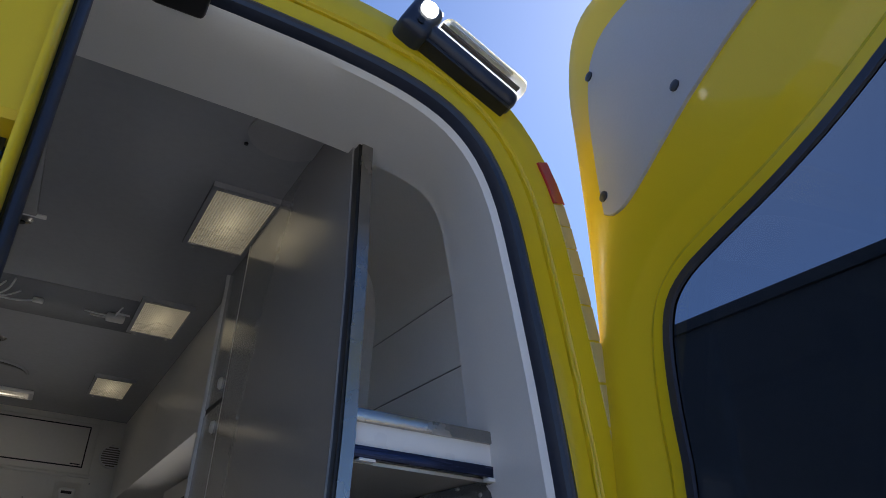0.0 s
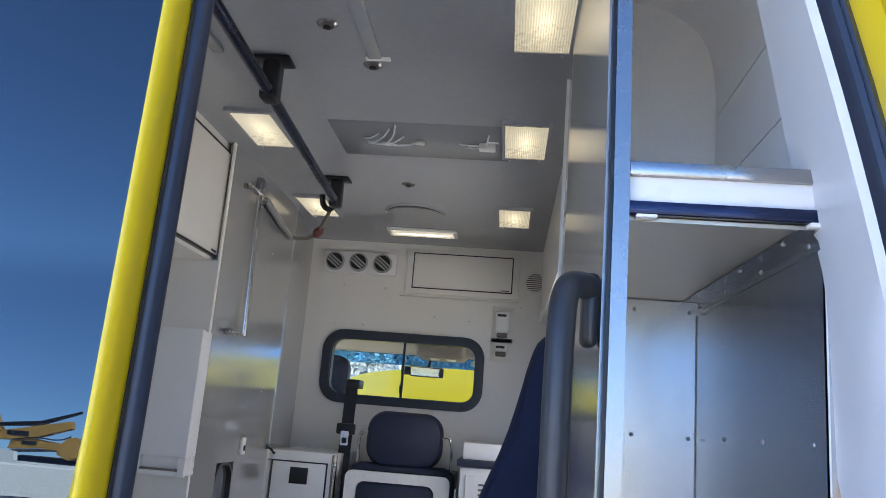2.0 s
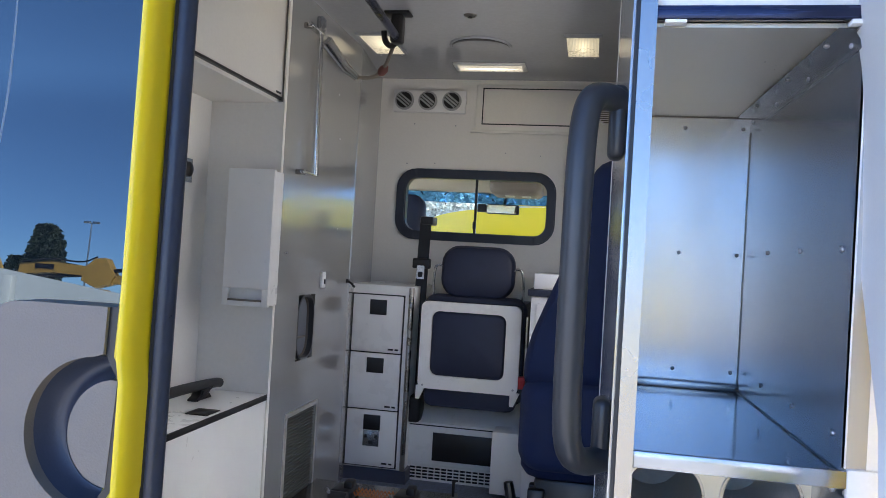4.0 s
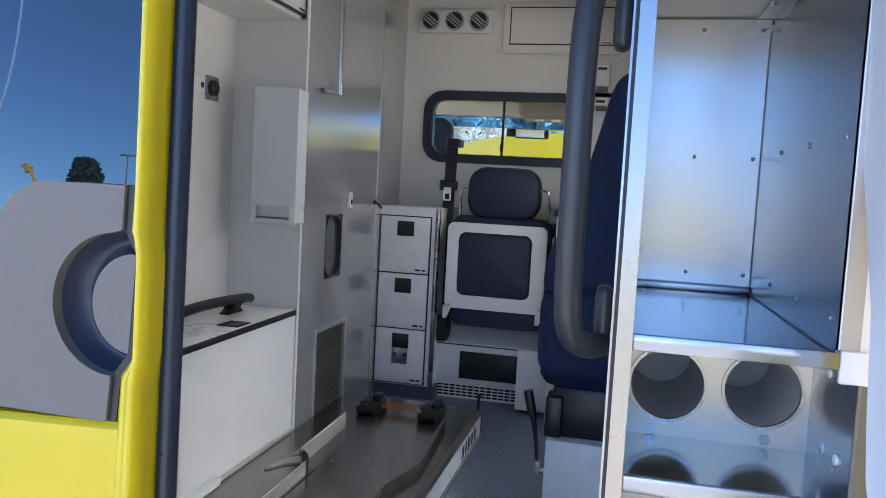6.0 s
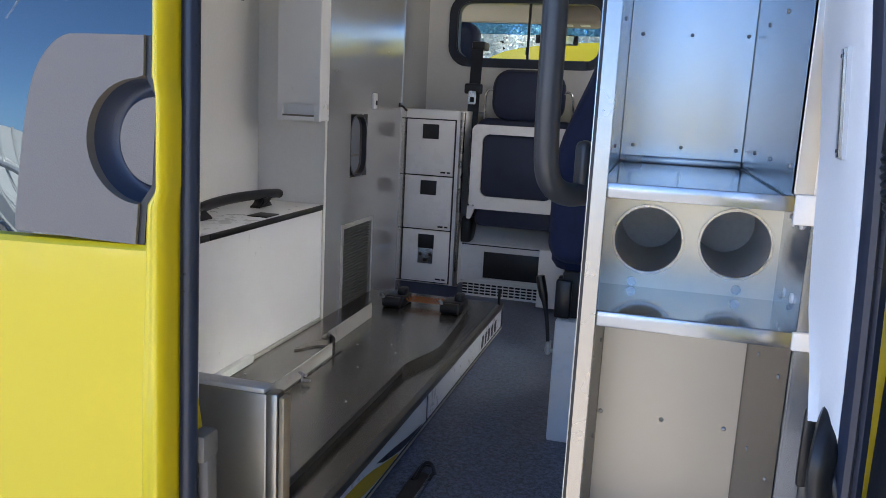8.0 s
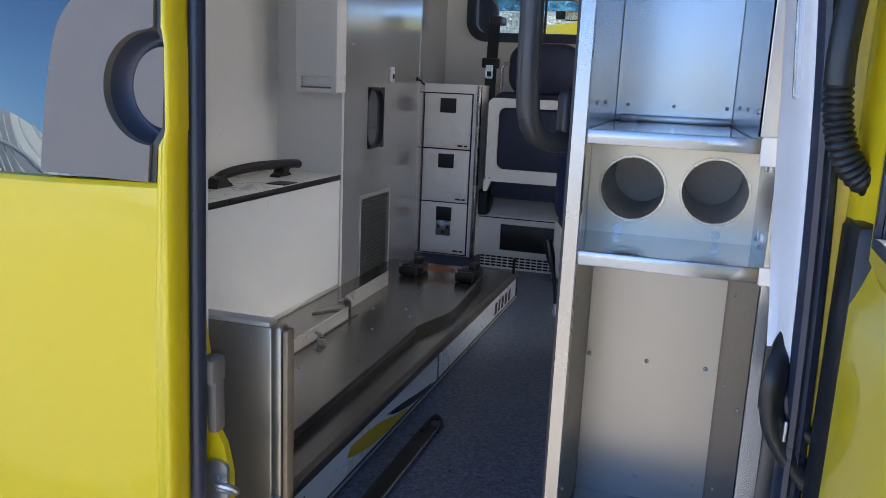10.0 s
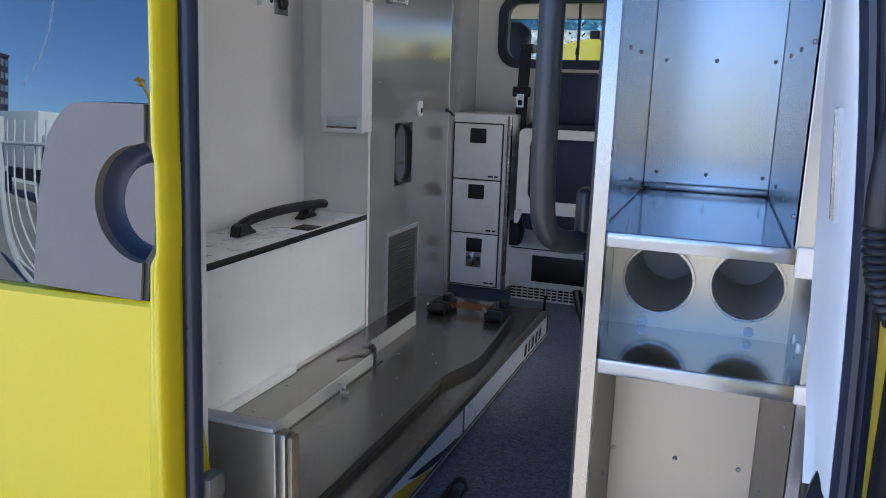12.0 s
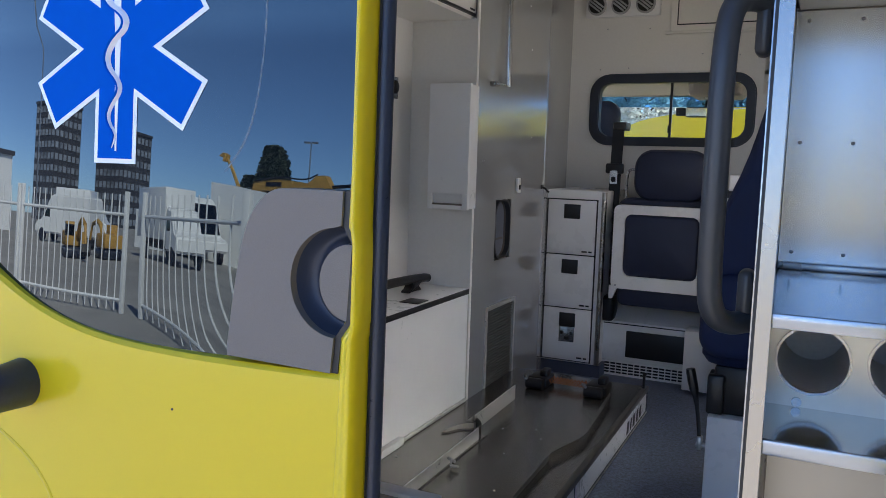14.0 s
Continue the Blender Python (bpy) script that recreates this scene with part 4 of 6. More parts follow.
sw1 = thing("wall_switch", (-0.48, 2.40, 1.52), "small white switch on the silver cupboard", "switch")
part("plate", boxed(-0.4865, -0.474, 2.375, 2.415, 1.495, 1.56, 0.004), WHITE, sw1)
part("button", boxed(-0.475, -0.470, 2.388, 2.404, 1.51, 1.53, 0.002), BLACKP, sw1)
hk = thing("coat_hook", (-0.47, 2.74, 1.50), "small black hook on the cupboard seam", "hook")
part("hook", tube(bmesh.new(), smooth_line([(-0.486, 2.73, 1.515), (-0.462, 2.725, 1.508), (-0.452, 2.722, 1.495), (-0.444, 2.72, 1.492)], 2), 0.005, 8), BLACKP, hk)
part("plate", boxed(-0.4865, -0.478, 2.72, 2.75, 1.505, 1.525, 0.003), BLACKP, hk)
scr = [(-0.4862, 1.99, 1.63), (-0.4862, 2.005, 1.63), (-0.4862, 2.48, 2.30), (-0.4862, 2.52, 2.12), (-0.4862, 2.56, 1.74)]
pieces("screw", RIVET, tall, scr, (0, 0, 90))

disp = thing("glove_dispenser", (-0.55, 1.86, 1.44), "white wall-mounted dispenser box with a slot below", "dispenser")
for x0, x1, z0, z1 in ((-0.632, -0.468, 1.505, 1.908), (-0.632, -0.612, 1.446, 1.505), (-0.490, -0.468, 1.446, 1.505), (-0.612, -0.490, 1.446, 1.462)):
    part("front", boxed(x0, x1, 1.815, 1.832, z0, z1, 0.0015), WHITE, disp)
part("back_box", boxed(-0.629, -0.471, 1.832, 1.905, 1.449, 1.905, 0.003), WHITE, disp)
part("slot_floor", boxed(-0.612, -0.490, 1.8155, 1.832, 1.462, 1.468), GREYP, disp)

knob = thing("heater_control", (-0.745, 1.75, 1.89), "brushed plate with round black control knob", "control knob")
part("plate", boxed(-0.757, -0.753, 1.708, 1.790, 1.850, 1.930, 0.001), ALU, knob)
part("dial", tube(bmesh.new(), [(-0.753, 1.752, 1.892), (-0.742, 1.752, 1.892), (-0.738, 1.752, 1.892)], [0.027, 0.025, 0.019], 20), BLACKP, knob)
clipw = thing("wall_bracket", (-0.75, 1.64, 1.89), "small white bracket beside the control knob", "bracket")
part("plate", boxed(-0.757, -0.751, 1.60, 1.70, 1.865, 1.92, 0.002), WHITE, clipw)
part("fin", boxed(-0.752, -0.735, 1.60, 1.606, 1.868, 1.925, 0.002), WHITE, clipw)
part("hole", tube(bmesh.new(), [(-0.7515, 1.68, 1.893), (-0.749, 1.68, 1.893)], 0.010), BLACKP, clipw)

# ---------------------------------------------------------------- drip bar and ceiling rail
drip = thing("fold_out_wall_rail", (-0.45, 2.15, 1.93), "chrome wall rail with folding drip arm", "rail")
part("tube", rod((-0.4535, 2.155, 1.925), (-0.4625, 2.155, 2.480), 0.0115, 18), CHROME, drip, "chrome tube")
for z in (1.928, 2.462):
    b = part("bracket", boxed(-0.487, -0.452, 2.04, 2.058, z - 0.010, z + 0.010, 0.004), ALUPOST, drip, "metal bracket")
    part("strap", boxed(-0.477, -0.448, 2.04, 2.17, z - 0.004, z + 0.004, 0.002), CHROME, b)
    part("bolt", rod((-0.47, 2.045, z), (-0.455, 2.02, z), 0.006), CHROME, b)
part("arm", tube(bmesh.new(), [(-0.455, 2.20, 2.445), (-0.44, 2.40, 2.395), (-0.42, 2.50, 2.378)], [0.026, 0.022, 0.015], 8, 0.4), CHROME, drip, "folding drip arm")
for k in range(9):
    y = 2.21 + 0.018 * k
    part("notch", boxed(-0.462, -0.448, y, y + 0.007, 2.457 - 0.0046 * k, 2.468 - 0.0046 * k), CHROME, drip)
part("end_arm", tube(bmesh.new(), smooth_line([(-0.42, 2.50, 2.378), (-0.36, 2.54, 2.385), (-0.31, 2.52, 2.420), (-0.26, 2.44, 2.475), (-0.215, 2.36, 2.535)], 2), 0.008, 8), GREYP, drip)
part("ball", tube(bmesh.new(), [(-0.335, 2.535, 2.400), (-0.325, 2.53, 2.408), (-0.31, 2.52, 2.420), (-0.30, 2.51, 2.430)], [0.010, 0.019, 0.019, 0.010], 14), DULLRED, drip, "red grip")
part("wall_socket", boxed(-0.487, -0.462, 2.17, 2.215, 2.485, 2.535, 0.005), ALU, drip)

rail = thing("ceiling_grab_rail", (-0.16, 1.5, CEIL_Z), "navy blue ceiling grab rail on black brackets", "rail")
part("bar", tube(bmesh.new(), [(-0.125, 0.62, 2.482), (-0.15, 1.2, 2.482), (-0.197, 2.29, 2.482)], 0.0155, 14), NAVYBAR, rail)
for x, y in ((-0.150, 1.235), (-0.195, 2.27), (-0.13, 0.66)):
    b = part("bracket", boxed(x - 0.024, x + 0.024, y - 0.028, y + 0.028, 2.458, 2.57, 0.012, 3), BLACKP, rail)
    part("flange", boxed(x - 0.05, x + 0.05, y - 0.035, y + 0.035, 2.566, 2.578, 0.005), BLACKP, b)
part("end_hook", tube(bmesh.new(), smooth_line([(-0.197, 2.29, 2.482), (-0.23, 2.33, 2.46), (-0.26, 2.33, 2.48), (-0.26, 2.31, 2.52)], 2), 0.012, 10), BLACKP, rail)

# ---------------------------------------------------------------- ceiling lamps
DIFF = bmesh.new()
w, l = 0.066, 0.150
rows = []
nr = 44
for k in range(nr + 1):
    x = -w + 2 * w * k / nr
    rows.append([(x, -l, -0.009 - 0.002 * (k % 2)), (x, l, -0.009 - 0.002 * (k % 2))])
loft(DIFF, rows)
bmesh.ops.recalc_face_normals(DIFF, faces=DIFF.faces[:])


def ceiling_lamp(label):
    lamp = thing("ceiling_lamp", (0, 0, CEIL_Z), label, "lamp", "ceiling lamps")
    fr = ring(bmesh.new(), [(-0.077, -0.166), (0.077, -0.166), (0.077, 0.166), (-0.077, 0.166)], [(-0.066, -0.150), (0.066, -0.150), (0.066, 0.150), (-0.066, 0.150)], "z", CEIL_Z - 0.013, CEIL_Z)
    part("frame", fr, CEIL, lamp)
    bm = DIFF.copy()
    bmesh.ops.translate(bm, verts=bm.verts[:], vec=(0, 0, CEIL_Z))
    part("diffuser", bm, LAMP, lamp, "ribbed diffuser")
    for x in (-0.05, 0.05):
        for y in (-0.161, 0.161):
            part("screw", tube(bmesh.new(), [(x, y, CEIL_Z - 0.013), (x, y, CEIL_Z - 0.016)], 0.004, 8), ZINC, lamp)
    return lamp


lamp0 = ceiling_lamp("lit rectangular ceiling lamp with ribbed warm diffuser")
LAMP_SPOTS = [(0.548, 0.967), (0.527, 1.753), (0.502, 2.712), (-0.337, 1.748), (-0.372, 2.69)]
for spot_xy in LAMP_SPOTS[1:]:
    copy_thing(lamp0, Matrix.Translation((*spot_xy, CEIL_Z)))
lamp0.location = (*LAMP_SPOTS[0], CEIL_Z)
fl = thing("ceiling_strip_lamp", (0.06, 3.09, CEIL_Z), "lit narrow strip lamp above the bulkhead", "lamp", "ceiling lamps")
part("frame", boxed(-0.115, 0.230, 3.02, 3.16, CEIL_Z - 0.012, CEIL_Z, 0.004), WHITE, fl)
part("diffuser", boxed(-0.095, 0.212, 3.04, 3.14, CEIL_Z - 0.016, CEIL_Z - 0.011, 0.002), STRIP, fl, "lit diffuser")

# a thin rectangle, darker than the ceiling round it
single("ceiling_dark_rectangle", boxed(-0.10, 0.47, 1.645, 1.965, CEIL_Z - 0.0012, CEIL_Z + 0.01, 0.0005), DARKRECT, "glossy darker grey rectangle in the ceiling", "hatch", "structure")
# small ceiling fittings
sp = thing("ceiling_speaker", (0.557, 0.56, CEIL_Z), "round grey flush ceiling speaker", "speaker")
part("cover", tube(bmesh.new(), [(0.557, 0.555, CEIL_Z), (0.557, 0.555, CEIL_Z - 0.005)], 0.078, 40), material("grey_speaker_cloth", (0.45, 0.45, 0.46), 0.8, var=0.1, grain=500, bump=0.3), sp)
for x, y in ((0.49, 0.49), (0.49, 0.62), (0.625, 0.49), (0.625, 0.62)):
    part("screw", tube(bmesh.new(), [(x, y, CEIL_Z), (x, y, CEIL_Z - 0.004)], 0.004, 8), TEXT, sp)
for x, y, lab in ((0.038, 1.03, "small round ceiling nozzle with dark centre"), (0.113, 1.243, "small round ceiling nozzle with dark centre"), (0.08, 2.30, "small round ceiling sensor")):
    nz = thing("ceiling_nozzle", (x, y, CEIL_Z), lab, "nozzle", "ceiling nozzles")
    part("ring", tube(bmesh.new(), [(x, y, CEIL_Z), (x, y, CEIL_Z - 0.005), (x, y, CEIL_Z - 0.008)], [0.026, 0.022, 0.016], 20), ALUPOST, nz)
    part("centre", tube(bmesh.new(), [(x, y, CEIL_Z - 0.0075), (x, y, CEIL_Z - 0.012)], 0.009, 14), BLACKP, nz)
for x0, x1, y in ((0.10, 0.165, 1.195),):
    single("ceiling_label", boxed(x0, x1, y, y + 0.02, CEIL_Z - 0.003, CEIL_Z), WHITE, "narrow pale label stuck on the ceiling", "label")
sm = thing("ceiling_air_slot", (0.06, 2.68, CEIL_Z), "curved black air slot in the ceiling", "air slot")
arcp = [(0.06 + 0.125 * math.cos(radians(a)), 2.735 - 0.13 * math.sin(radians(a))) for a in range(0, 181, 12)]
arcq = [(0.06 + 0.125 * math.cos(radians(a)), 2.735 - 0.105 * math.sin(radians(a))) for a in range(180, -1, -12)]
part("slot", prism(bmesh.new(), arcp + arcq[1:-1], "z", CEIL_Z - 0.006, CEIL_Z), BLACKP, sm)
part("lip", tube(bmesh.new(), [(0.06 + 0.13 * math.cos(radians(a)), 2.735 - 0.145 * math.sin(radians(a)), CEIL_Z - 0.002) for a in range(0, 181, 12)], 0.006, 8), CEIL, sm)
# loose wire ends that hang from the ceiling
wires = thing("loose_ceiling_wires", (0.1, 1.78, CEIL_Z), "loose white wire ends hanging from the ceiling", "wires")
for pts in (((0.0, 1.82), (0.03, 1.80), (0.07, 1.74), (0.09, 1.70)), ((0.0, 1.83), (0.06, 1.82), (0.10, 1.74), (0.115, 1.66)), ((0.05, 1.83), (0.09, 1.80), (0.13, 1.76)), ((0.02, 1.835), (0.12, 1.82), (0.19, 1.80)), ((-0.01, 1.79), (0.02, 1.76), (0.05, 1.74))):
    m = len(pts) - 1
    part("wire", tube(bmesh.new(), smooth_line([(x, y, CEIL_Z - 0.004 - 0.012 * math.sin(math.pi * i / m)) for i, (x, y) in enumerate(pts)], 2), 0.0030, 6), STARWHITE, wires)
part("connector", boxed(0.165, 0.195, 1.79, 1.81, CEIL_Z - 0.014, CEIL_Z - 0.002, 0.003), WHITE, wires)
w2t = thing("loose_wire_connector", (0.39, 1.79, CEIL_Z), "white plug with loose wires at the ceiling", "wires")
part("plug", boxed(0.375, 0.43, 1.785, 1.825, CEIL_Z - 0.022, CEIL_Z - 0.002, 0.005), WHITE, w2t)
for pts in (((0.31, 1.79), (0.34, 1.80), (0.38, 1.80)), ((0.33, 1.82), (0.36, 1.825), (0.39, 1.81)), ((0.40, 1.80), (0.405, 1.74), (0.41, 1.70)), ((0.40, 1.76), (0.44, 1.765))):
    part("wire", tube(bmesh.new(), smooth_line([(x, y, CEIL_Z - 0.010) for x, y in pts], 2), 0.0028, 6), STARWHITE, w2t)

# ---------------------------------------------------------------- bulkhead fittings
VENTFIN = material("pale_vent_fin", (0.42, 0.42, 0.42), 0.4)
vents = thing("air_vent_panel", (-0.30, BULK_Y, 2.44), "white panel with three round black air vents", "air vent")
part("housing", boxed(-0.485, -0.098, BULK_Y - 0.030, BULK_Y, 2.398, 2.515, 0.006), WHITE, vents)
for x in (-0.425, -0.300, -0.172):
    v = part("vent", tube(bmesh.new(), [(x, BULK_Y - 0.030, 2.458), (x, BULK_Y - 0.040, 2.458), (x, BULK_Y - 0.041, 2.458)], [0.051, 0.049, 0.043], 28), VENTFIN, vents, "round air vent")
    part("throat", tube(bmesh.new(), [(x, BULK_Y - 0.0405, 2.458), (x, BULK_Y - 0.0425, 2.458)], 0.041, 26), BLACKP, v)
    for k in (-0.75, 0.1, 0.95):
        h = math.sqrt(max(0.0, 0.038 ** 2 - (k * 0.017) ** 2))
        a = radians(-38)
        c, s = math.cos(a), math.sin(a)
        off = k * 0.017
        part("fin", tube(bmesh.new(), [(x + off * s - h * c, BULK_Y - 0.044, 2.458 - off * c - h * s), (x + off * s + h * c, BULK_Y - 0.044, 2.458 - off * c + h * s)], 0.0052, 6), VENTFIN, v)

hatch = thing("service_hatch", (0.25, BULK_Y, 2.43), "off-white service hatch with dark gap", "hatch")
part("frame", boxed(-0.045, 0.545, BULK_Y - 0.016, BULK_Y, 2.315, 2.55, 0.004), WALLW, hatch)
part("gap", boxed(-0.012, 0.511, BULK_Y - 0.0172, BULK_Y - 0.015, 2.343, 2.533), TEXT, hatch)
part("door", boxed(-0.006, 0.505, BULK_Y - 0.0195, BULK_Y - 0.016, 2.349, 2.527, 0.001), WALLW, hatch)
part("sill", boxed(-0.07, 0.55, BULK_Y - 0.026, BULK_Y, 2.300, 2.314, 0.003), WALLW, hatch)
part("print", boxed(0.455, 0.497, BULK_Y - 0.0203, BULK_Y - 0.0195, 2.354, 2.359), TEXT, hatch)

spk = thing("wall_speaker", (0.628, BULK_Y, 2.412), "round grey speaker grille on the bulkhead", "speaker")
part("ring", tube(bmesh.new(), [(0.628, BULK_Y, 2.412), (0.628, BULK_Y - 0.008, 2.412)], [0.056, 0.052], 30), WHITE, spk)
for k in range(-4, 5):
    h = math.sqrt(0.047 ** 2 - (k * 0.0105) ** 2)
    part("slit", boxed(0.628 - h, 0.628 + h, BULK_Y - 0.0095, BULK_Y - 0.007, 2.412 + k * 0.0105 - 0.0028, 2.412 + k * 0.0105 + 0.0028), GREYP, spk)

for z0, z1, nm, lab in ((2.115, 2.245, "soap_dispenser", "white soap dispenser bottle on the bulkhead"), (2.02, 2.085, "hand_gel_dispenser", "small white gel dispenser with grey nozzle")):
    so = thing(nm, (0.472, BULK_Y, z0), lab, "dispenser")
    part("back_plate", boxed(0.418, 0.527, BULK_Y - 0.006, BULK_Y, z0 - 0.025, z1 + 0.03, 0.002), WALLW, so)
    part("bottle", boxed(0.436, 0.508, BULK_Y - 0.07, BULK_Y - 0.006, z0 + 0.02, z1, 0.012, 3), WHITE, so)
    part("nozzle", boxed(0.446, 0.498, BULK_Y - 0.076, BULK_Y - 0.02, z0, z0 + 0.02, 0.004), GREYP, so)
    part("print", boxed(0.446, 0.490, BULK_Y - 0.0715, BULK_Y - 0.070, z1 - 0.028, z1 - 0.016), TEXT, so)

for x, z in ((-0.40, 2.13), (-0.25, 2.135), (0.12, 2.20), (0.30, 2.19), (-0.37, 2.34), (-0.15, 2.335), (0.56, 2.28)):
    sc = tagged(new("wall_screw", RIVET), "small dark screw head in the bulkhead", "screw", "bulkhead screws")
    sc.location = (x, BULK_Y, z)

# drawer cabinet
dc = thing("drawer_cabinet", (-0.37, 3.1, FLOOR_Z), "white cabinet with three black-edged drawers", "cabinet")
part("body", boxed(-0.515, -0.218, 2.897, BULK_Y - 0.001, 0.648, 1.500, 0.003), WHITE, dc)
part("corner_profile", tube(bmesh.new(), [(-0.222, 2.90, 0.648), (-0.222, 2.90, 1.495)], 0.012, 12), ALUPOST, dc)
part("plinth", boxed(-0.515, -0.205, 2.905, BULK_Y - 0.001, FLOOR_Z, 0.648), material("blue_grey_plinth", (0.07, 0.085, 0.13), 0.5), dc)
for n, (z0, z1) in enumerate(((1.188, 1.452), (0.923, 1.182), (0.660, 0.917))):
    part("gap", boxed(-0.502, -0.250, 2.8945, 2.8975, z0 - 0.006, z1 + 0.006), TEXT, dc)
    d = part("drawer", boxed(-0.495, -0.257, 2.885, 2.897, z0, z1, 0.002), WHITE, dc)
    x0, x1 = (-0.414, -0.333)
    part("latch", boxed(x0, x1, 2.8815, 2.886, z1 - 0.090, z1 - 0.020, 0.002), BLACKP, d, "black push latch")
    part("print", boxed(-0.318, -0.292, 2.8842, 2.8856, z0 + 0.012, z0 + 0.020), TEXT, d)
    part("print", boxed(-0.285, -0.268, 2.8842, 2.8856, z0 + 0.012, z0 + 0.020), TEXT, d)
    if n == 2:
        p = part("socket_plate", boxed(-0.412, -0.336, 2.8815, 2.886, z1 - 0.165, z1 - 0.092, 0.001), ALU, d, "metal socket plate")
        for x, z, w in ((-0.398, z1 - 0.120, 0.012), (-0.350, z1 - 0.120, 0.012), (-0.374, z1 - 0.147, 0.020)):
            part("socket", boxed(x - w / 2, x + w / 2, 2.880, 2.882, z - 0.008, z + 0.008, 0.001), BLACKP, p)

# folding seat
fs = thing("folding_seat", (0.07, 3.0, 0.87), "folded-up attendant seat, navy pads in white frame", "seat")
part("headrest", cushion(bmesh.new(), rounded(-0.098, 0.242, 1.462, 1.705, 0.085), "y", 2.93, 3.04), NAVY, fs, "navy headrest")
part("backrest", cushion(bmesh.new(), rounded(-0.17, 0.31, 0.98, 1.475, 0.06), "y", 2.93, 3.02), NAVY, fs)
part("seat_frame", ring(bmesh.new(), rounded(-0.158, 0.295, 1.05, 1.445, 0.03), rounded(-0.108, 0.230, 1.110, 1.402, 0.035), "y", 2.835, 2.862), WHITE, fs, "white metal seat frame")
part("seat_pad", cushion(bmesh.new(), rounded(-0.115, 0.237, 1.105, 1.408, 0.04), "y", 2.845, 2.92), NAVY, fs)
for x0, x1 in ((-0.165, -0.125), (0.262, 0.305)):
    part("frame_foot", prism(bmesh.new(), [(x0, 1.06), (x0, 1.0), ((x0 + x1) / 2 - 0.004, 1.0), (x1, 1.06)], "y", 2.838, 2.862), WHITE, fs)
part("lower_pad", cushion(bmesh.new(), rounded(-0.138, 0.285, 0.965, 1.06, 0.035), "y", 2.855, 2.99), NAVY, fs)
part("inner_panel", boxed(-0.158, 0.295, 2.93, BULK_Y - 0.002, 1.0, 1.445), BLACKP, fs)
for x in (-0.135, 0.285):
    part("arm_loop", tube(bmesh.new(), smooth_line([(x, 2.98, 1.45), (x, 2.96, 1.60), (x + (0.03 if x < 0 else -0.03), 2.96, 1.612), (x + (0.05 if x < 0 else -0.05), 2.96, 1.60)], 2), 0.006, 8), CHROME, fs)
part("rod", rod((0.318, 2.88, 1.02), (0.318, 2.88, 1.40), 0.006), CHROME, fs)
for x, z in ((-0.135, 1.065), (0.275, 1.075)):
    part("bolt", tube(bmesh.new(), [(x, 2.834, z), (x, 2.830, z)], 0.005, 8), ZINC, fs)
part("red_button", boxed(0.295, 0.325, 2.84, 2.88, 1.08, 1.135, 0.004), REDP, fs, "red belt release")
part("belt_stalk", boxed(0.298, 0.320, 2.85, 2.87, 1.02, 1.085, 0.004), BLACKP, fs)

belt = thing("seat_belt", (-0.21, 3.0, 0.88), "black three-point seat belt with chrome tongue", "seat belt")
part("strap", loft(bmesh.new(), [[(-0.245 + 0.02 * (z < 1.0), 3.06 + 0.12 * max(0, z - 1.5), z), (-0.188 + 0.0 * z, 3.06 + 0.12 * max(0, z - 1.5), z)] for z in (0.92, 1.0, 1.2, 1.4, 1.6, 1.7, 1.82)]), BLACKP, belt)
part("guide", boxed(-0.262, -0.175, 3.045, 3.08, 1.585, 1.635, 0.008), BLACKP, belt)
part("tongue", ring(bmesh.new(), rounded(-0.238, -0.200, 1.535, 1.600, 0.006), rounded(-0.230, -0.208, 1.545, 1.570, 0.004), "y", 3.043, 3.048), CHROME, belt, "chrome belt tongue")
part("top_anchor", boxed(-0.245, -0.18, 3.09, 3.20, 1.80, 1.84, 0.008), BLACKP, belt)
part("reel", boxed(-0.262, -0.165, 2.96, 3.07, 0.86, 0.985, 0.02, 3), BLACKP, belt, "black reel cover")

sb = thing("seat_base_box", (0.0, 3.1, FLOOR_Z), "white seat base with black panel and slotted plinth", "box")
part("body", boxed(-0.240, 0.30, 3.000, BULK_Y - 0.001, 0.662, 0.862, 0.004), WHITE, sb)
part("top_slope", prism(bmesh.new(), [(3.0, 0.864), (BULK_Y - 0.003, 0.864), (BULK_Y - 0.003, 1.0), (3.13, 0.99)], "x", -0.235, 0.30), WHITE, sb)
part("lid_gap", boxed(-0.238, 0.30, 2.9975, 3.003, 0.846, 0.851), TEXT, sb)
part("black_panel", boxed(-0.103, 0.190, 2.9955, 3.002, 0.686, 0.818, 0.001), BLACKP, sb, "black panel")
pl = part("plinth", boxed(-0.245, 0.32, 3.004, BULK_Y - 0.002, FLOOR_Z, 0.660), WHITE, sb, "slotted white plinth")
for z in (0.601, 0.616, 0.631, 0.646):
    for k in range(13):
        x = -0.205 + 0.030 * k
        part("slot", boxed(x, x + 0.024, 3.002, 3.006, z - 0.0042, z + 0.0042), BLACKP, pl)
part("side_box", boxed(0.192, 0.335, 2.86, 3.0, 0.60, 0.878, 0.004), WHITE, sb, "white side box")

rc = thing("right_base_cabinet", (0.6, 3.0, FLOOR_Z), "white low cabinet with dark worktop edge", "cabinet")
part("body", boxed(0.34, 0.900, 2.75, BULK_Y - 0.001, FLOOR_Z, 1.500, 0.003), WHITE, rc)
part("worktop", boxed(0.325, 0.900, 2.735, BULK_Y - 0.001, 1.502, 1.530, 0.003), material("dark_blue_worktop", (0.03, 0.035, 0.06), 0.4), rc, "dark worktop")
part("box_on_top", boxed(0.345, 0.60, 2.80, 3.2, 1.531, 1.60, 0.004), WHITE, rc)
part("door", boxed(0.365, 0.62, 2.742, 2.752, 0.68, 1.47, 0.002), WHITE, rc)
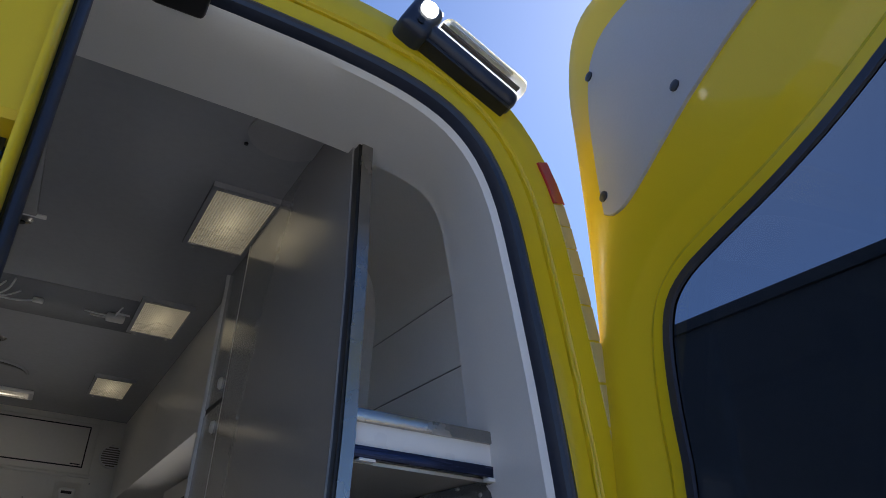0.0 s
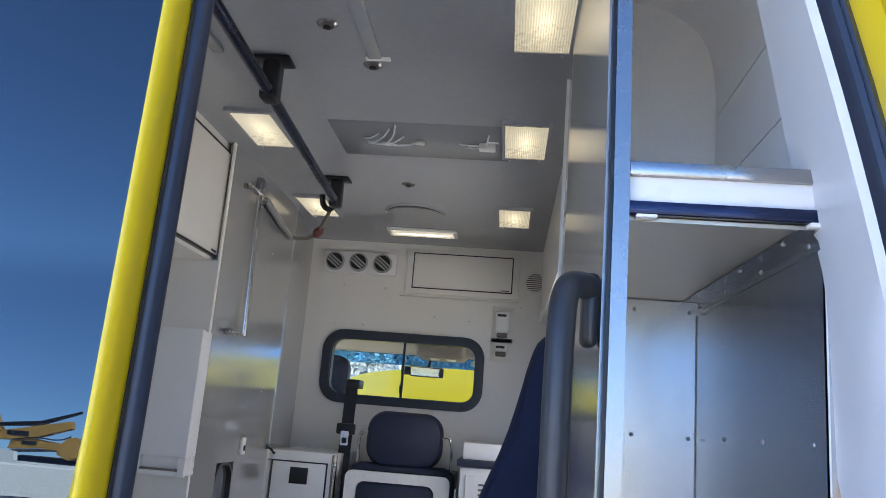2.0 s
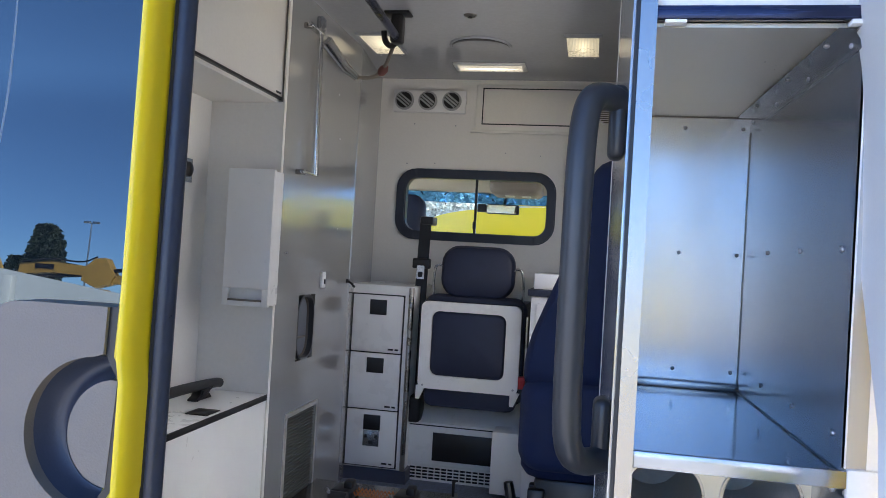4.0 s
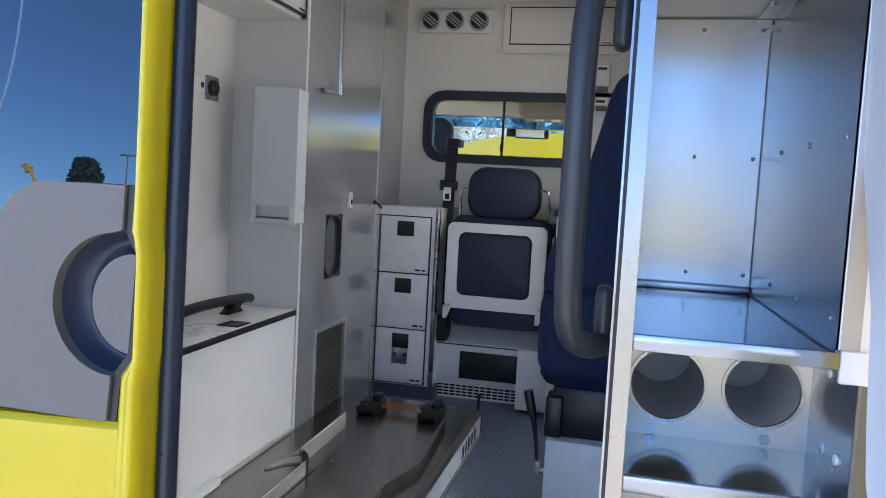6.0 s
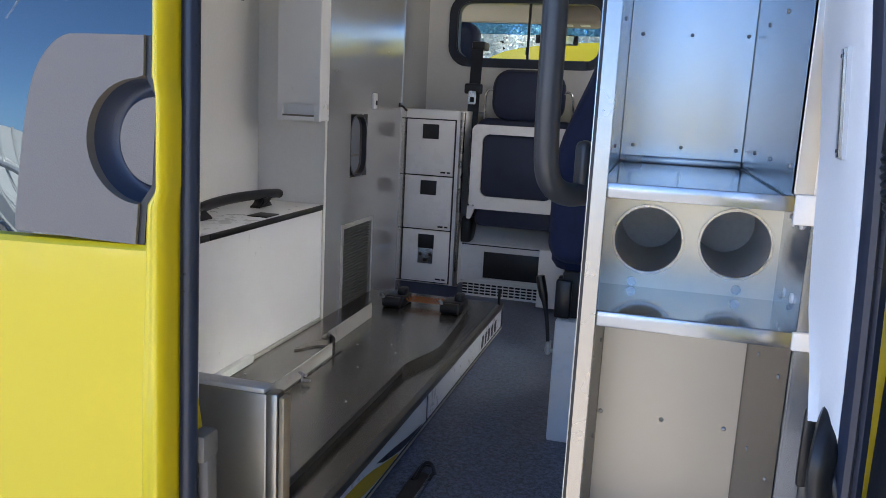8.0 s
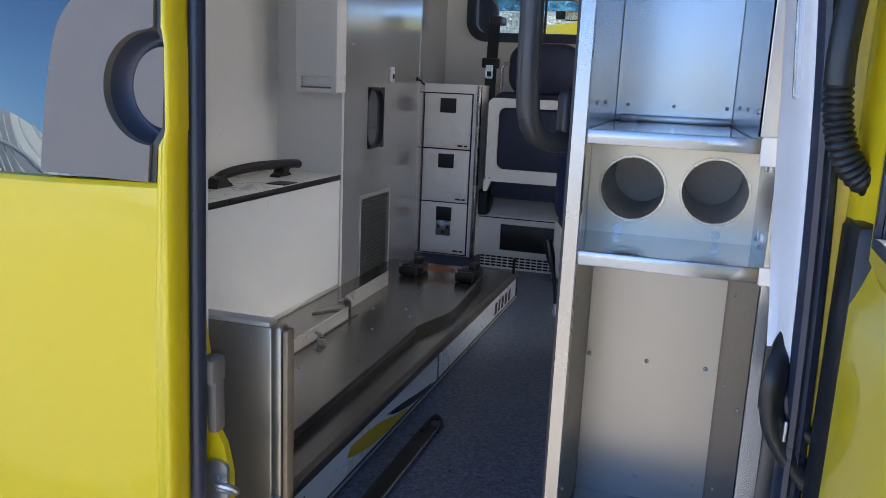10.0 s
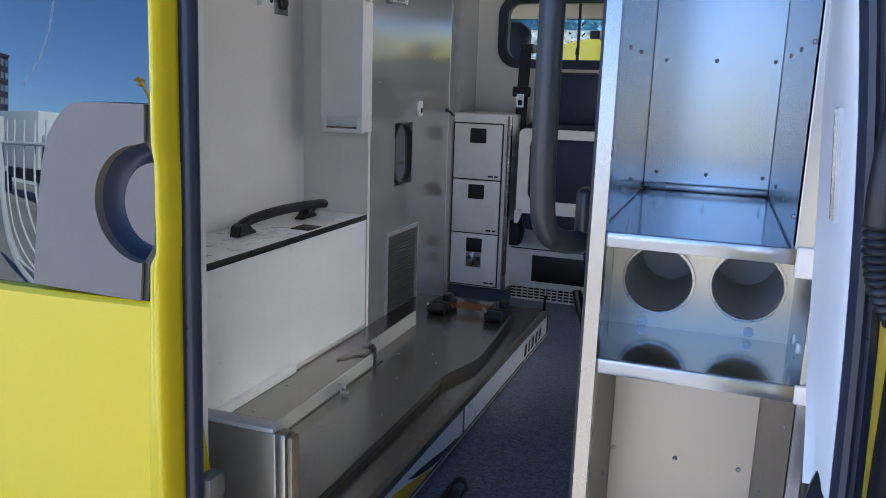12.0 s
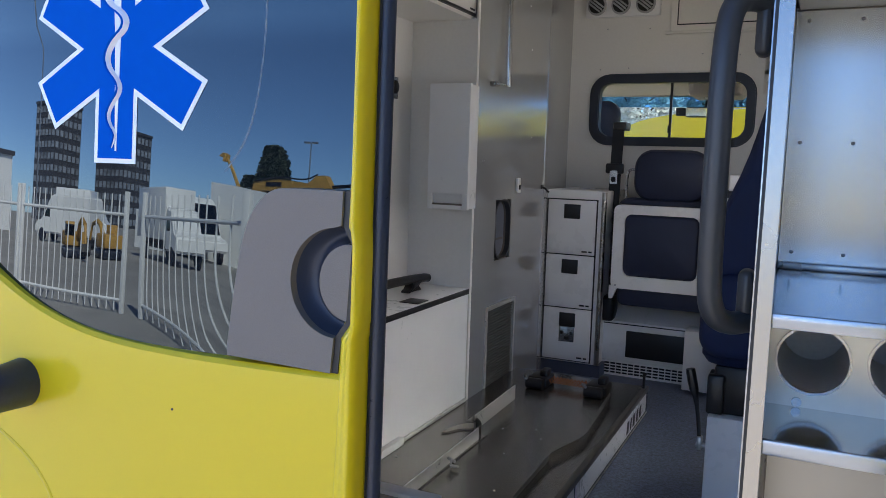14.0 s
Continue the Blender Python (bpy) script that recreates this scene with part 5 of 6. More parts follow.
for k in range(5):
    part("louvre", boxed(0.42, 0.50, 2.7385, 2.743, 1.35 + 0.02 * k, 1.358 + 0.02 * k), GREYP, rc)
single("bulkhead_bolt", tube(bmesh.new(), [(0.325, BULK_Y, 1.43), (0.325, BULK_Y - 0.008, 1.43)], 0.012, 14), TEXT, "dark bolt head in the bulkhead", "bolt")

# ---------------------------------------------------------------- right side: partition, shelves, seat
pw = thing("partition", (0.635, 0.65, FLOOR_Z), "tall grey laminate partition with aluminium corner post", "partition")
part("panel", prism(bmesh.new(), [(0.296, FLOOR_Z), (1.04, FLOOR_Z), (1.04, CEIL_Z), (0.365, CEIL_Z), (0.355, 2.46), (0.316, 2.2), (0.296, 1.96)], "x", 0.6195, 0.6245), SILVER, pw)
def bent(x0, x1, y0, y1, top):
    return skin([[(x, y + dy, z) for x, y in ((x0, y0), (x1, y0), (x1, y1), (x0, y1), (x0, y0))] for z, dy in ((FLOOR_Z, 0), (1.96, 0), (2.2, 0.02), (top, 0.058))])


part("post", bent(0.627, 0.646, 0.272, 0.297, 2.462), ALUPOST, pw, "aluminium corner post")
part("post_strip", bent(0.6225, 0.6268, 0.276, 0.300, 2.462), BLACKP, pw)
part("post_cap", boxed(0.626, 0.650, 0.330, 0.360, 2.462, 2.478, 0.003), WHITE, pw, "white plastic cap")
part("edge_trim", boxed(0.620, 0.648, 1.04, 1.052, FLOOR_Z, CEIL_Z), WHITE, pw)
cupb = thing("tall_right_cupboard", (0.75, 1.2, FLOOR_Z), "narrow grey laminate cupboard with round locks", "cupboard")
part("upper_door", boxed(0.630, 0.645, 1.054, 1.285, 2.205, CEIL_Z), SILVER, cupb)
part("lower_door", boxed(0.630, 0.645, 1.054, 1.285, FLOOR_Z, 2.190), SILVER, cupb)
part("gap", boxed(0.633, 0.643, 1.054, 1.285, 2.19, 2.205), TEXT, cupb)
part("edge_trim", boxed(0.622, 0.650, 1.285, 1.296, FLOOR_Z, CEIL_Z), WHITE, cupb)
part("carcass", boxed(0.645, 0.90, 1.06, 1.29, FLOOR_Z, CEIL_Z), WHITE, cupb)
for z in (2.245, 2.14, 1.70):
    part("lock", tube(bmesh.new(), [(0.630, 1.15, z), (0.624, 1.15, z)], [0.016, 0.012], 18), WHITE, cupb, "round white lock")
rwc = thing("right_wall_cupboard", (0.75, 2.0, 2.2), "white overhead cupboard along the side wall", "cupboard")
part("body", boxed(0.66, 0.904, 1.30, BULK_Y - 0.002, 2.20, CEIL_Z), WALLW, rwc)
for y0, y1, z0, z1 in ((1.30, WIN2[0] - 0.03, FLOOR_Z, 2.198), (WIN2[1] + 0.03, 2.74, FLOOR_Z, 2.198), (WIN2[0] - 0.03, WIN2[1] + 0.03, FLOOR_Z, WIN2[2] - 0.03), (WIN2[0] - 0.03, WIN2[1] + 0.03, WIN2[3] + 0.03, 2.198)):
    part("wall_panel", boxed(0.80, 0.904, y0, y1, z0, z1), WALLW, rwc)

# big bow handle on the partition
gh = thing("bow_grab_handle", (0.58, 0.33, 1.40), "thick dark grey bow grab handle on the partition", "handle")
pts = smooth_line([(0.616, 0.318, 1.850), (0.596, 0.300, 1.856), (0.574, 0.256, 1.846), (0.568, 0.232, 1.79), (0.568, 0.230, 1.62), (0.568, 0.232, 1.50), (0.571, 0.240, 1.440), (0.590, 0.285, 1.418), (0.616, 0.318, 1.420)], 3)
part("bar", tube(bmesh.new(), pts, 0.0162, 18), DARKGREY, gh)
for z0, z1 in ((1.782, 1.872), (1.405, 1.492)):
    part("mount", boxed(0.598, 0.6195, 0.300, 0.342, z0, z1, 0.009, 3), DARKGREY, gh)

# open aluminium shelf unit beside the door
sh = thing("aluminium_shelf_unit", (0.76, 0.5, FLOOR_Z), "open riveted aluminium shelf unit with two round holders", "shelf")
def wall_sheet(x0, y0, x1, y1, z0, z1, t):
    """An upright sheet between two plan points, t thick towards +x."""
    return prism(bmesh.new(), [(x0, y0), (x1, y1), (x1 + t, y1), (x0 + t, y0)], "z", z0, z1)


part("side_panel", wall_sheet(0.631, 0.298, 0.6255, 0.853, FLOOR_Z, 1.94, 0.0025), ALU, sh)
part("side_panel", wall_sheet(0.8715, 0.284, 0.859, 0.853, 1.43, 1.94, 0.003), ALU, sh)
part("side_panel", boxed(0.899, 0.902, 0.284, 0.60, FLOOR_Z, 1.43), ALU, sh)
part("back_panel", boxed(0.628, 0.859, 0.851, 0.855, 1.43, 1.94), ALU, sh)
part("angle_profile", loft(bmesh.new(), [[(0.8713 - d, 0.285, z), (0.8588 - d, 0.851, z)] for d, z in ((0.0, 1.912), (0.0012, 1.912), (0.0012, 1.9345), (0.026, 1.9345))]), ALU, sh)
part("top_plate", boxed(0.634, 0.874, 0.292, 0.852, 1.9365, 1.9415), HOLDER, sh)
part("top_board", boxed(0.644, 0.868, 0.284, 0.875, 1.958, 1.992, 0.002), WHITE, sh, "white laminate shelf board")
part("top_edge", boxed(0.646, 0.868, 0.276, 0.292, 1.990, 2.008, 0.002), ALUPOST, sh, "aluminium shelf edge")
part("navy_edge", boxed(0.645, 0.872, 0.276, 0.290, 1.942, 1.958, 0.002), NAVYBAR, sh, "dark blue shelf edge")
part("corner_cap", boxed(0.855, 0.876, 0.272, 0.290, 1.9355, 1.9415, 0.002), WHITE, sh)
part("corner_cap", boxed(0.655, 0.680, 0.274, 0.290, 1.937, 1.9415, 0.0015), WHITE, sh)
part("shelf", boxed(0.629, 0.872, 0.284, 0.851, 1.428, 1.436), ALUSHELF, sh)
part("shelf_lip", boxed(0.645, 0.876, 0.277, 0.285, 1.421, 1.441, 0.0015), ALU, sh)
part("flange", boxed(0.876, 0.935, 0.277, 0.285, 1.405, 1.443, 0.002), LINER, sh, "white flange")
part("flange", boxed(0.893, 0.935, 0.277, 0.285, 1.244, 1.268, 0.002), LINER, sh, "white flange")
part("back_fold", boxed(0.629, 0.859, 0.838, 0.851, 1.436, 1.450, 0.003), ALUPOST, sh)
part("shelf", boxed(0.632, 0.900, 0.284, 0.60, 1.254, 1.264), ALUSHELF, sh)
part("shelf_lip", boxed(0.645, 0.893, 0.277, 0.285, 1.246, 1.267, 0.0015), ALU, sh)
# front plate with the two holders
C1, C2, RH, HY = (0.7025, 1.3405), (0.8305, 1.3445), 0.0515, 0.475
ho = []
for c, x0, x1 in ((C1, 0.632, 0.7665), (C2, 0.7665, 0.894)):
    circ = oval(c[0], c[1], RH, RH, 32)
    sq = []
    for u, v in circ:
        du, dv = u - c[0], v - c[1]
        k = min(((x1 - c[0]) if du > 0 else (c[0] - x0)) / max(abs(du), 1e-9), ((1.428 - c[1]) if dv > 0 else (c[1] - 1.264)) / max(abs(dv), 1e-9))
        sq.append((c[0] + du * k, c[1] + dv * k))
    for cu in (x0, x1):
        for cw in (1.264, 1.428):
            sq[min(range(32), key=lambda i: math.hypot(sq[i][0] - cu, sq[i][1] - cw))] = (cu, cw)
    bm = ring(bmesh.new(), sq, circ, "y", HY, HY + 0.003)
    ho.append(part("holder_plate", bm, HOLDER, sh))
    tb = tube(bmesh.new(), [(c[0], HY - 0.004, c[1]), (c[0], HY + 0.24, c[1])], RH, 32)
    bmesh.ops.delete(tb, geom=[f for f in tb.faces if len(f.verts) > 4 and sum(v.co.y for v in f.verts) / len(f.verts) < HY + 0.1], context="FACES")
    part("holder_tube", tb, material("pale_grey_tube", (0.62, 0.60, 0.57), 0.4, var=0.1, grain=120), sh, "pale round holder tube")
    part("holder_rim", ring(bmesh.new(), oval(c[0], c[1], RH + 0.003, RH + 0.003, 32), oval(c[0], c[1], RH - 0.001, RH - 0.001, 32), "y", HY - 0.006, HY + 0.001), ALUPOST, sh)
# lower compartment
part("holder_side", loft(bmesh.new(), [[(0.8935, HY, z), (0.896, 0.38, z), (0.8985, 0.286, z)] for z in (1.264, 1.428)]), ALU, sh)
part("lower_back", boxed(0.646, 0.8695, 0.500, 0.504, FLOOR_Z, 1.254), LOWSHEET, sh)
part("corner_sheet", loft(bmesh.new(), [[(0.6425, 0.30, z), (0.6465, 0.499, z)] for z in (FLOOR_Z, 1.253)]), STEELPLATE, sh, "grey corner sheet")
part("corner_sheet", loft(bmesh.new(), [[(0.869, 0.499, z), (0.898, 0.30, z)] for z in (FLOOR_Z, 1.253)]), STEELPLATE, sh, "grey corner sheet")
for x in (0.6465, 0.8675):
    part("joint", boxed(x, x + 0.0016, 0.4975, 0.500, 0.786, 1.253), DARKSTEEL, sh)
part("front_frame", boxed(0.8715, 0.8740, 0.284, 0.289, 1.443, 1.93), DARKSTEEL, sh, "dark inner edge")
# white strip paints the highlight along the aluminium edge
part("edge_highlight", boxed(0.8740, 0.8757, 0.2815, 0.289, 1.443, 1.93, 0.0005), WHITE, sh, "white strip for the highlight on the frame's edge")
part("front_frame", boxed(0.8757, 0.897, 0.283, 0.289, 1.443, 1.93), FRAMEALU, sh)
part("frame_trim", boxed(0.897, 0.915, 0.2825, 0.289, 1.443, 1.93), LINER, sh, "white frame trim")
part("front_frame", boxed(0.902, 0.925, 0.283, 0.289, FLOOR_Z, 1.44), ALU, sh)
part("lower_floor", boxed(0.646, 0.90, 0.29, 0.50, 0.778, 0.785), ALU, sh)
back = [(x, 0.851, z) for z in (1.915, 1.684, 1.470) for x in (0.652, 0.744, 0.846)]
low = [(x, 0.500, z) for z in (1.041, 0.826) for x in (0.653, 0.7515, 0.8485)]
pieces("rivet", RIVET, sh, back + low)
for x0, x1, y0, y1, z0, z1 in ((0.8575, 0.859, 0.849, 0.851, 1.437, 1.908), (0.628, 0.6295, 0.849, 0.851, 1.437, 1.93), (0.6295, 0.857, 0.849, 0.851, 1.9335, 1.9365)):
    part("joint", boxed(x0, x1, y0, y1, z0, z1), DARKSTEEL, sh)
part("joint", prism(bmesh.new(), [(0.8695, 0.29), (0.857, 0.85), (0.859, 0.85), (0.8715, 0.29)], "z", 1.4362, 1.4375), DARKSTEEL, sh)
part("joint", prism(bmesh.new(), [(0.6335, 0.30), (0.628, 0.85), (0.6295, 0.85), (0.635, 0.30)], "z", 1.4362, 1.4375), DARKSTEEL, sh)


def right_x(y):
    """The upper right sheet narrows towards the back."""
    return 0.8715 - 0.0125 * (y - 0.284) / 0.569


right = [(right_x(y), y, z) for z in (1.687, 1.475) for y in (0.318, 0.49, 0.672)] + [(right_x(y) - 0.0012, y, 1.923) for y in (0.318, 0.488, 0.661, 0.825)] + [(0.8955, y, z) for z in (1.40, 1.285) for y in (0.345, 0.415)] + [(0.898 - 0.1457 * (y - 0.30), y, z) for z in (1.19, 1.04, 0.86) for y in (0.335, 0.435)]
pieces("rivet", RIVET, sh, right, (0, 0, -90))
pieces("rivet", RIVET, sh, [(right_x(y) - 0.017, y, 1.9345) for y in (0.36, 0.537, 0.728)], (90, 0, 0))
left = [(0.6335 - 0.0095 * (y - 0.298), y, z) for z in (1.687, 1.475, 1.86) for y in (0.33, 0.49, 0.625)] + [(0.643 + 0.02 * (y - 0.30), y, z) for z in (1.18, 1.02, 0.86) for y in (0.34, 0.44)]
pieces("rivet", RIVET, sh, left, (0, 0, 90))
for x, z in ((0.684, 1.272), (0.839, 1.275), (0.715, 1.420), (0.85, 1.421)):
    part("plug", tube(bmesh.new(), [(x, HY, z), (x, HY - 0.003, z)], 0.0075, 14), ALUPOST, sh)
for y, z in ((0.335, 1.40), (0.335, 1.30), (0.395, 1.395), (0.395, 1.295)):
    part("plug", tube(bmesh.new(), [(0.898, y, z), (0.894, y, z)], 0.007, 12), WHITE, sh)
# niche lining above the shelves
ni = thing("niche_lining", (0.89, 0.6, 2.0), "cream panel lining with two dark joints", "panel")
for z0, z1, d in ((1.992, 2.160, 0.0), (2.163, 2.312, 0.0), (2.315, CEIL_Z, 0.0)):
    bm = prism(bmesh.new(), [(0.340, z0), (0.872, z0), (0.872, z1), (0.340, z1)], "x", 0.897, 0.904)
    part("board", bm, CREAM, ni)
part("back_board", boxed(0.648, 0.897, 0.872, 0.880, 1.992, CEIL_Z), CREAM, ni)
part("side_lining", boxed(0.6435, 0.6455, 0.36, 0.87, 2.01, 2.455), WHITE, ni)
part("joint", boxed(0.899, 0.905, 0.34, 0.872, 2.159, 2.164), TEXT, ni)
part("joint", boxed(0.899, 0.905, 0.34, 0.872, 2.311, 2.316), TEXT, ni)

def liner_x(z):
    """The liner's inner side leans inwards towards the roof."""
    return 0.8985 - 0.074 * (z - 1.515)


def on_liner(y0, y1, z0, z1, out):
    """A flat piece lying on the liner's inner side, out thick."""
    return loft(bmesh.new(), [[(liner_x(z) + 0.002, y0, z), (liner_x(z) - out, y0, z), (liner_x(z) - out, y1, z), (liner_x(z) + 0.002, y1, z)] for z in (z0, z1)])


cs = thing("slim_metal_catch", (0.89, 0.155, 1.44), "slim grey metal catch plate with two ridges on the white liner", "catch")
part("plate", on_liner(0.155, 0.190, 1.494, 1.612, 0.0025), material("grey_catch_plate", (0.50, 0.51, 0.53), 0.35, metal=0.5, var=0.05, scale=12), cs)
for y in (0.158, 0.164):
    part("bar", on_liner(y, y + 0.0028, 1.496, 1.610, 0.0055), ALUPOST, cs, "metal ridge")
for z in (1.502, 1.604):
    for y in (0.175, 0.185):
        part("screw", tube(bmesh.new(), [(liner_x(z), y, z), (liner_x(z) - 0.0035, y, z)], 0.0022, 8), TEXT, cs)

# attendant seat behind the partition
st = thing("attendant_seat", (0.62, 1.55, FLOOR_Z), "blue fabric attendant seat on white base", "seat")
side = [(0.62, 1.33), (0.435, 1.33), (0.428, 1.37), (0.437, 1.44), (0.47, 1.53), (0.515, 1.64), (0.545, 1.75), (0.570, 1.86), (0.590, 1.905), (0.63, 1.925), (0.74, 1.925), (0.79, 1.88), (0.79, 1.33)]
bm = cushion(bmesh.new(), [(p.x, p.y) for p in smooth_line([Vector(p) for p in side], 1)], "y", 1.36, 1.50, r=0.02)
part("backrest", bm, BLUESEAT, st)
part("lower_back", cushion(bmesh.new(), rounded(0.425, 0.79, 1.11, 1.36, 0.06), "y", 1.36, 1.52, r=0.02), BLUESEAT, st)
part("cushion", cushion(bmesh.new(), rounded(0.43, 0.79, 1.40, 1.90, 0.06), "z", 1.08, 1.20, r=0.02), BLUESEAT, st)
part("mechanism", boxed(0.47, 0.76, 1.42, 1.85, 0.947, 1.085, 0.01), BLACKP, st)
for y in (1.40, 1.45):
    part("bracket", boxed(0.455, 0.500, y, y + 0.03, 0.95, 1.06, 0.006), BLACKP, st)
part("base_box", boxed(0.462, 0.80, 1.387, 1.90, FLOOR_Z, 0.947, 0.006), WHITE, st, "white steel base")
part("recline_lever", tube(bmesh.new(), smooth_line([(0.434, 1.50, 0.835), (0.428, 1.495, 0.90), (0.419, 1.49, 0.96), (0.408, 1.49, 1.00), (0.397, 1.49, 1.048)], 1), [0.005, 0.006, 0.006, 0.007, 0.013, 0.014, 0.013], 10), BLACKP, st, "black lever")
part("lever_pivot", rod((0.425, 1.50, 0.822), (0.462, 1.50, 0.822), 0.008), ZINC, st)
part("lever_plate", boxed(0.428, 0.442, 1.485, 1.515, 0.81, 0.85, 0.004), ZINC, st)

# ---------------------------------------------------------------- stretcher slide
DK = 0.70
sl = thing("stretcher_slide", (-0.15, 1.3, FLOOR_Z), "worn steel stretcher slide tray with guide rails", "stretcher slide")
part("deck", boxed(-0.484, 0.100, 0.22, 2.47, DK - 0.012, DK), STEEL, sl)
part("understructure", boxed(-0.45, 0.085, 0.26, 2.45, FLOOR_Z, DK - 0.013), BLACKP, sl)
fa = part("side_fascia", boxed(0.100, 0.110, 0.20, 2.47, 0.588, DK + 0.004, 0.002), ALU, sl, "side fascia with stickers")
part("dark_edge", boxed(0.092, 0.1125, 0.20, 2.47, 0.683, DK + 0.006, 0.003), DARKSTEEL, fa)
for y0, y1 in ((0.25, 1.34), (1.36, 2.43)):
    part("sticker", boxed(0.110, 0.1112, y0, y1, 0.607, 0.6825), STARWHITE, fa, "white sticker strip")
part("sticker_line", boxed(0.1100, 0.1114, 0.22, 2.46, 0.6005, 0.6065), RUBBER, fa, "thin dark line")
part("sticker_line", boxed(0.1100, 0.1116, 0.22, 2.46, 0.591, 0.6003), RAILMETAL, fa, "pale lower line")
flash = [(p.x, p.y) for p in smooth_line([Vector(q) for q in ((0.70, 0.672), (0.86, 0.662), (0.98, 0.634), (1.12, 0.609), (0.96, 0.608), (0.78, 0.622), (0.68, 0.650))], 2)]
part("sticker", prism(bmesh.new(), flash, "x", 0.1112, 0.1120), STICKY, fa, "yellow sticker flash")
flash = [(p.x, p.y) for p in smooth_line([Vector(q) for q in ((0.92, 0.660), (1.06, 0.645), (1.18, 0.625), (1.34, 0.6095), (1.16, 0.609), (1.06, 0.622), (0.97, 0.642))], 2)]
part("sticker", prism(bmesh.new(), flash, "x", 0.1113, 0.1122), NAVYBAR, fa, "dark blue sticker flash")
for y0, y1 in ((0.34, 0.36), (0.375, 0.40), (0.415, 0.43), (0.445, 0.475), (2.06, 2.10), (2.12, 2.15), (2.17, 2.21), (2.23, 2.27), (2.29, 2.33)):
    part("print", prism(bmesh.new(), [(y0, 0.617), (y1 - 0.008, 0.617), (y1, 0.663), (y0 + 0.008, 0.663)], "x", 0.1112, 0.1122), TEXT, fa)


def upright(pts, z0, z1, t=0.004):
    bm = bmesh.new()
    rows = []
    for x, y in pts:
        rows.append([(x - t / 2, y, z0), (x - t / 2, y, z1), (x + t / 2, y, z1), (x + t / 2, y, z0)])
    return loft(bm, rows)


def line2(*pts):
    return [(p.x, p.y) for p in smooth_line([Vector((x, y, 0)) for x, y in pts], 2)]


rl = part("guide_rail", upright([(-0.258, 0.24), (-0.268, 1.20), (-0.272, 1.52)], DK, DK + 0.044), RAILMETAL, sl, "bright guide rail")
part("guide_rail", upright(line2((-0.272, 1.52), (-0.276, 1.56), (-0.305, 1.60), (-0.318, 1.61)), DK, DK + 0.045), STEEL, sl)
part("guide_rail", upright([(-0.318, 1.60), (-0.325, 2.02)], DK, DK + 0.056), RAILMETAL, sl, "bright guide rail")
part("rail_foot", boxed(-0.29, -0.262, 0.26, 1.58, DK, DK + 0.004), STEEL, sl)
KINK = [(0.006, 0.24), (0.003, 0.568), (-0.001, 0.862), (-0.009, 1.38), (-0.009, 1.46), (0.000, 1.50), (0.036, 1.635), (0.041, 1.70), (0.030, 1.90), (0.010, 2.20)]
# one rail: shaded colour up to the kink, lit colour past it
part("guide_rail", upright(KINK[:5], DK, DK + 0.027, 0.005), DARKSTEEL, sl, "guide rail up to its kink, shade in its dark colour")
part("guide_rail", upright(KINK[4:], DK, DK + 0.027, 0.005), STEEL, sl, "guide rail past the kink, light in its paler colour")
part("rail_top", upright([(x + 0.004, y) for x, y in KINK], DK + 0.0275, DK + 0.030, 0.013), STEEL, sl)
part("upstand", boxed(-0.4875, -0.466, 0.30, 1.36, DK, DK + 0.026, 0.004), LINER, sl, "pale upstand strip")
part("upstand", boxed(-0.4875, -0.477, 1.37, 1.89, DK, DK + 0.013, 0.003), RAILMETAL, sl)
bm = prism(bmesh.new(), [(p.x, p.y) for p in smooth_line([Vector(q) for q in ((-0.405, 1.515), (-0.395, 1.60), (-0.36, 1.655), (-0.322, 1.66), (-0.322, 1.60), (-0.36, 1.585), (-0.385, 1.535))], 2)], "z", DK, DK + 0.006)
part("pivot_lever", bm, STEELPLATE, sl)
part("pivot_plate", boxed(-0.345, -0.318, 1.59, 1.67, DK + 0.030, DK + 0.036, 0.003), STEEL, sl)
lt = part("latch", tube(bmesh.new(), [(-0.262, 1.26, DK + 0.030), (-0.235, 1.25, DK + 0.026)], 0.005, 8), ZINC, sl)
part("latch_tab", boxed(-0.248, -0.222, 1.242, 1.256, DK + 0.010, DK + 0.014, 0.001), ZINC, lt)
part("latch_pin", rod((-0.248, 1.25, DK + 0.005), (-0.248, 1.25, DK + 0.036), 0.003), ZINC, lt)
for x in (-0.30, -0.055):
    blk = part("lock_block", boxed(x - 0.045, x + 0.045, 2.22, 2.33, DK, DK + 0.042, 0.012, 3), BLACKP, sl, "black lock block")
    part("wheel", rod((x - 0.035, 2.19, DK + 0.024), (x + 0.035, 2.19, DK + 0.024), 0.022), BLACKP, blk)
    part("hook", boxed(x + 0.0, x + 0.035, 2.25, 2.31, DK + 0.035, DK + 0.068, 0.008), BLACKP, blk)
    part("bolt", rod((x - 0.04, 2.175, DK + 0.055), (x - 0.02, 2.14, DK + 0.055), 0.006), ZINC, blk)
for k in range(3):
    part("spring", tube(bmesh.new(), [(-0.255 + 0.155 * i / 40, 2.24 + 0.03 * k + 0.006 * math.cos(i * 1.6), DK + 0.028 + 0.006 * math.sin(i * 1.6)) for i in range(41)], 0.0028, 5), ORANGE, sl, "orange return spring")
part("edge_pin", tube(bmesh.new(), [(0.100, 2.42, DK), (0.100, 2.42, DK + 0.055), (0.100, 2.43, DK + 0.065)], [0.006, 0.006, 0.009], 8), BLACKP, sl)
rs = random.Random(9)
spots = [(rs.uniform(-0.44, 0.08), rs.uniform(0.4, 2.1), DK + 0.0002) for _ in range(16)]
pieces("bolt_head", RIVET, sl, spots, (-90, 0, 0))

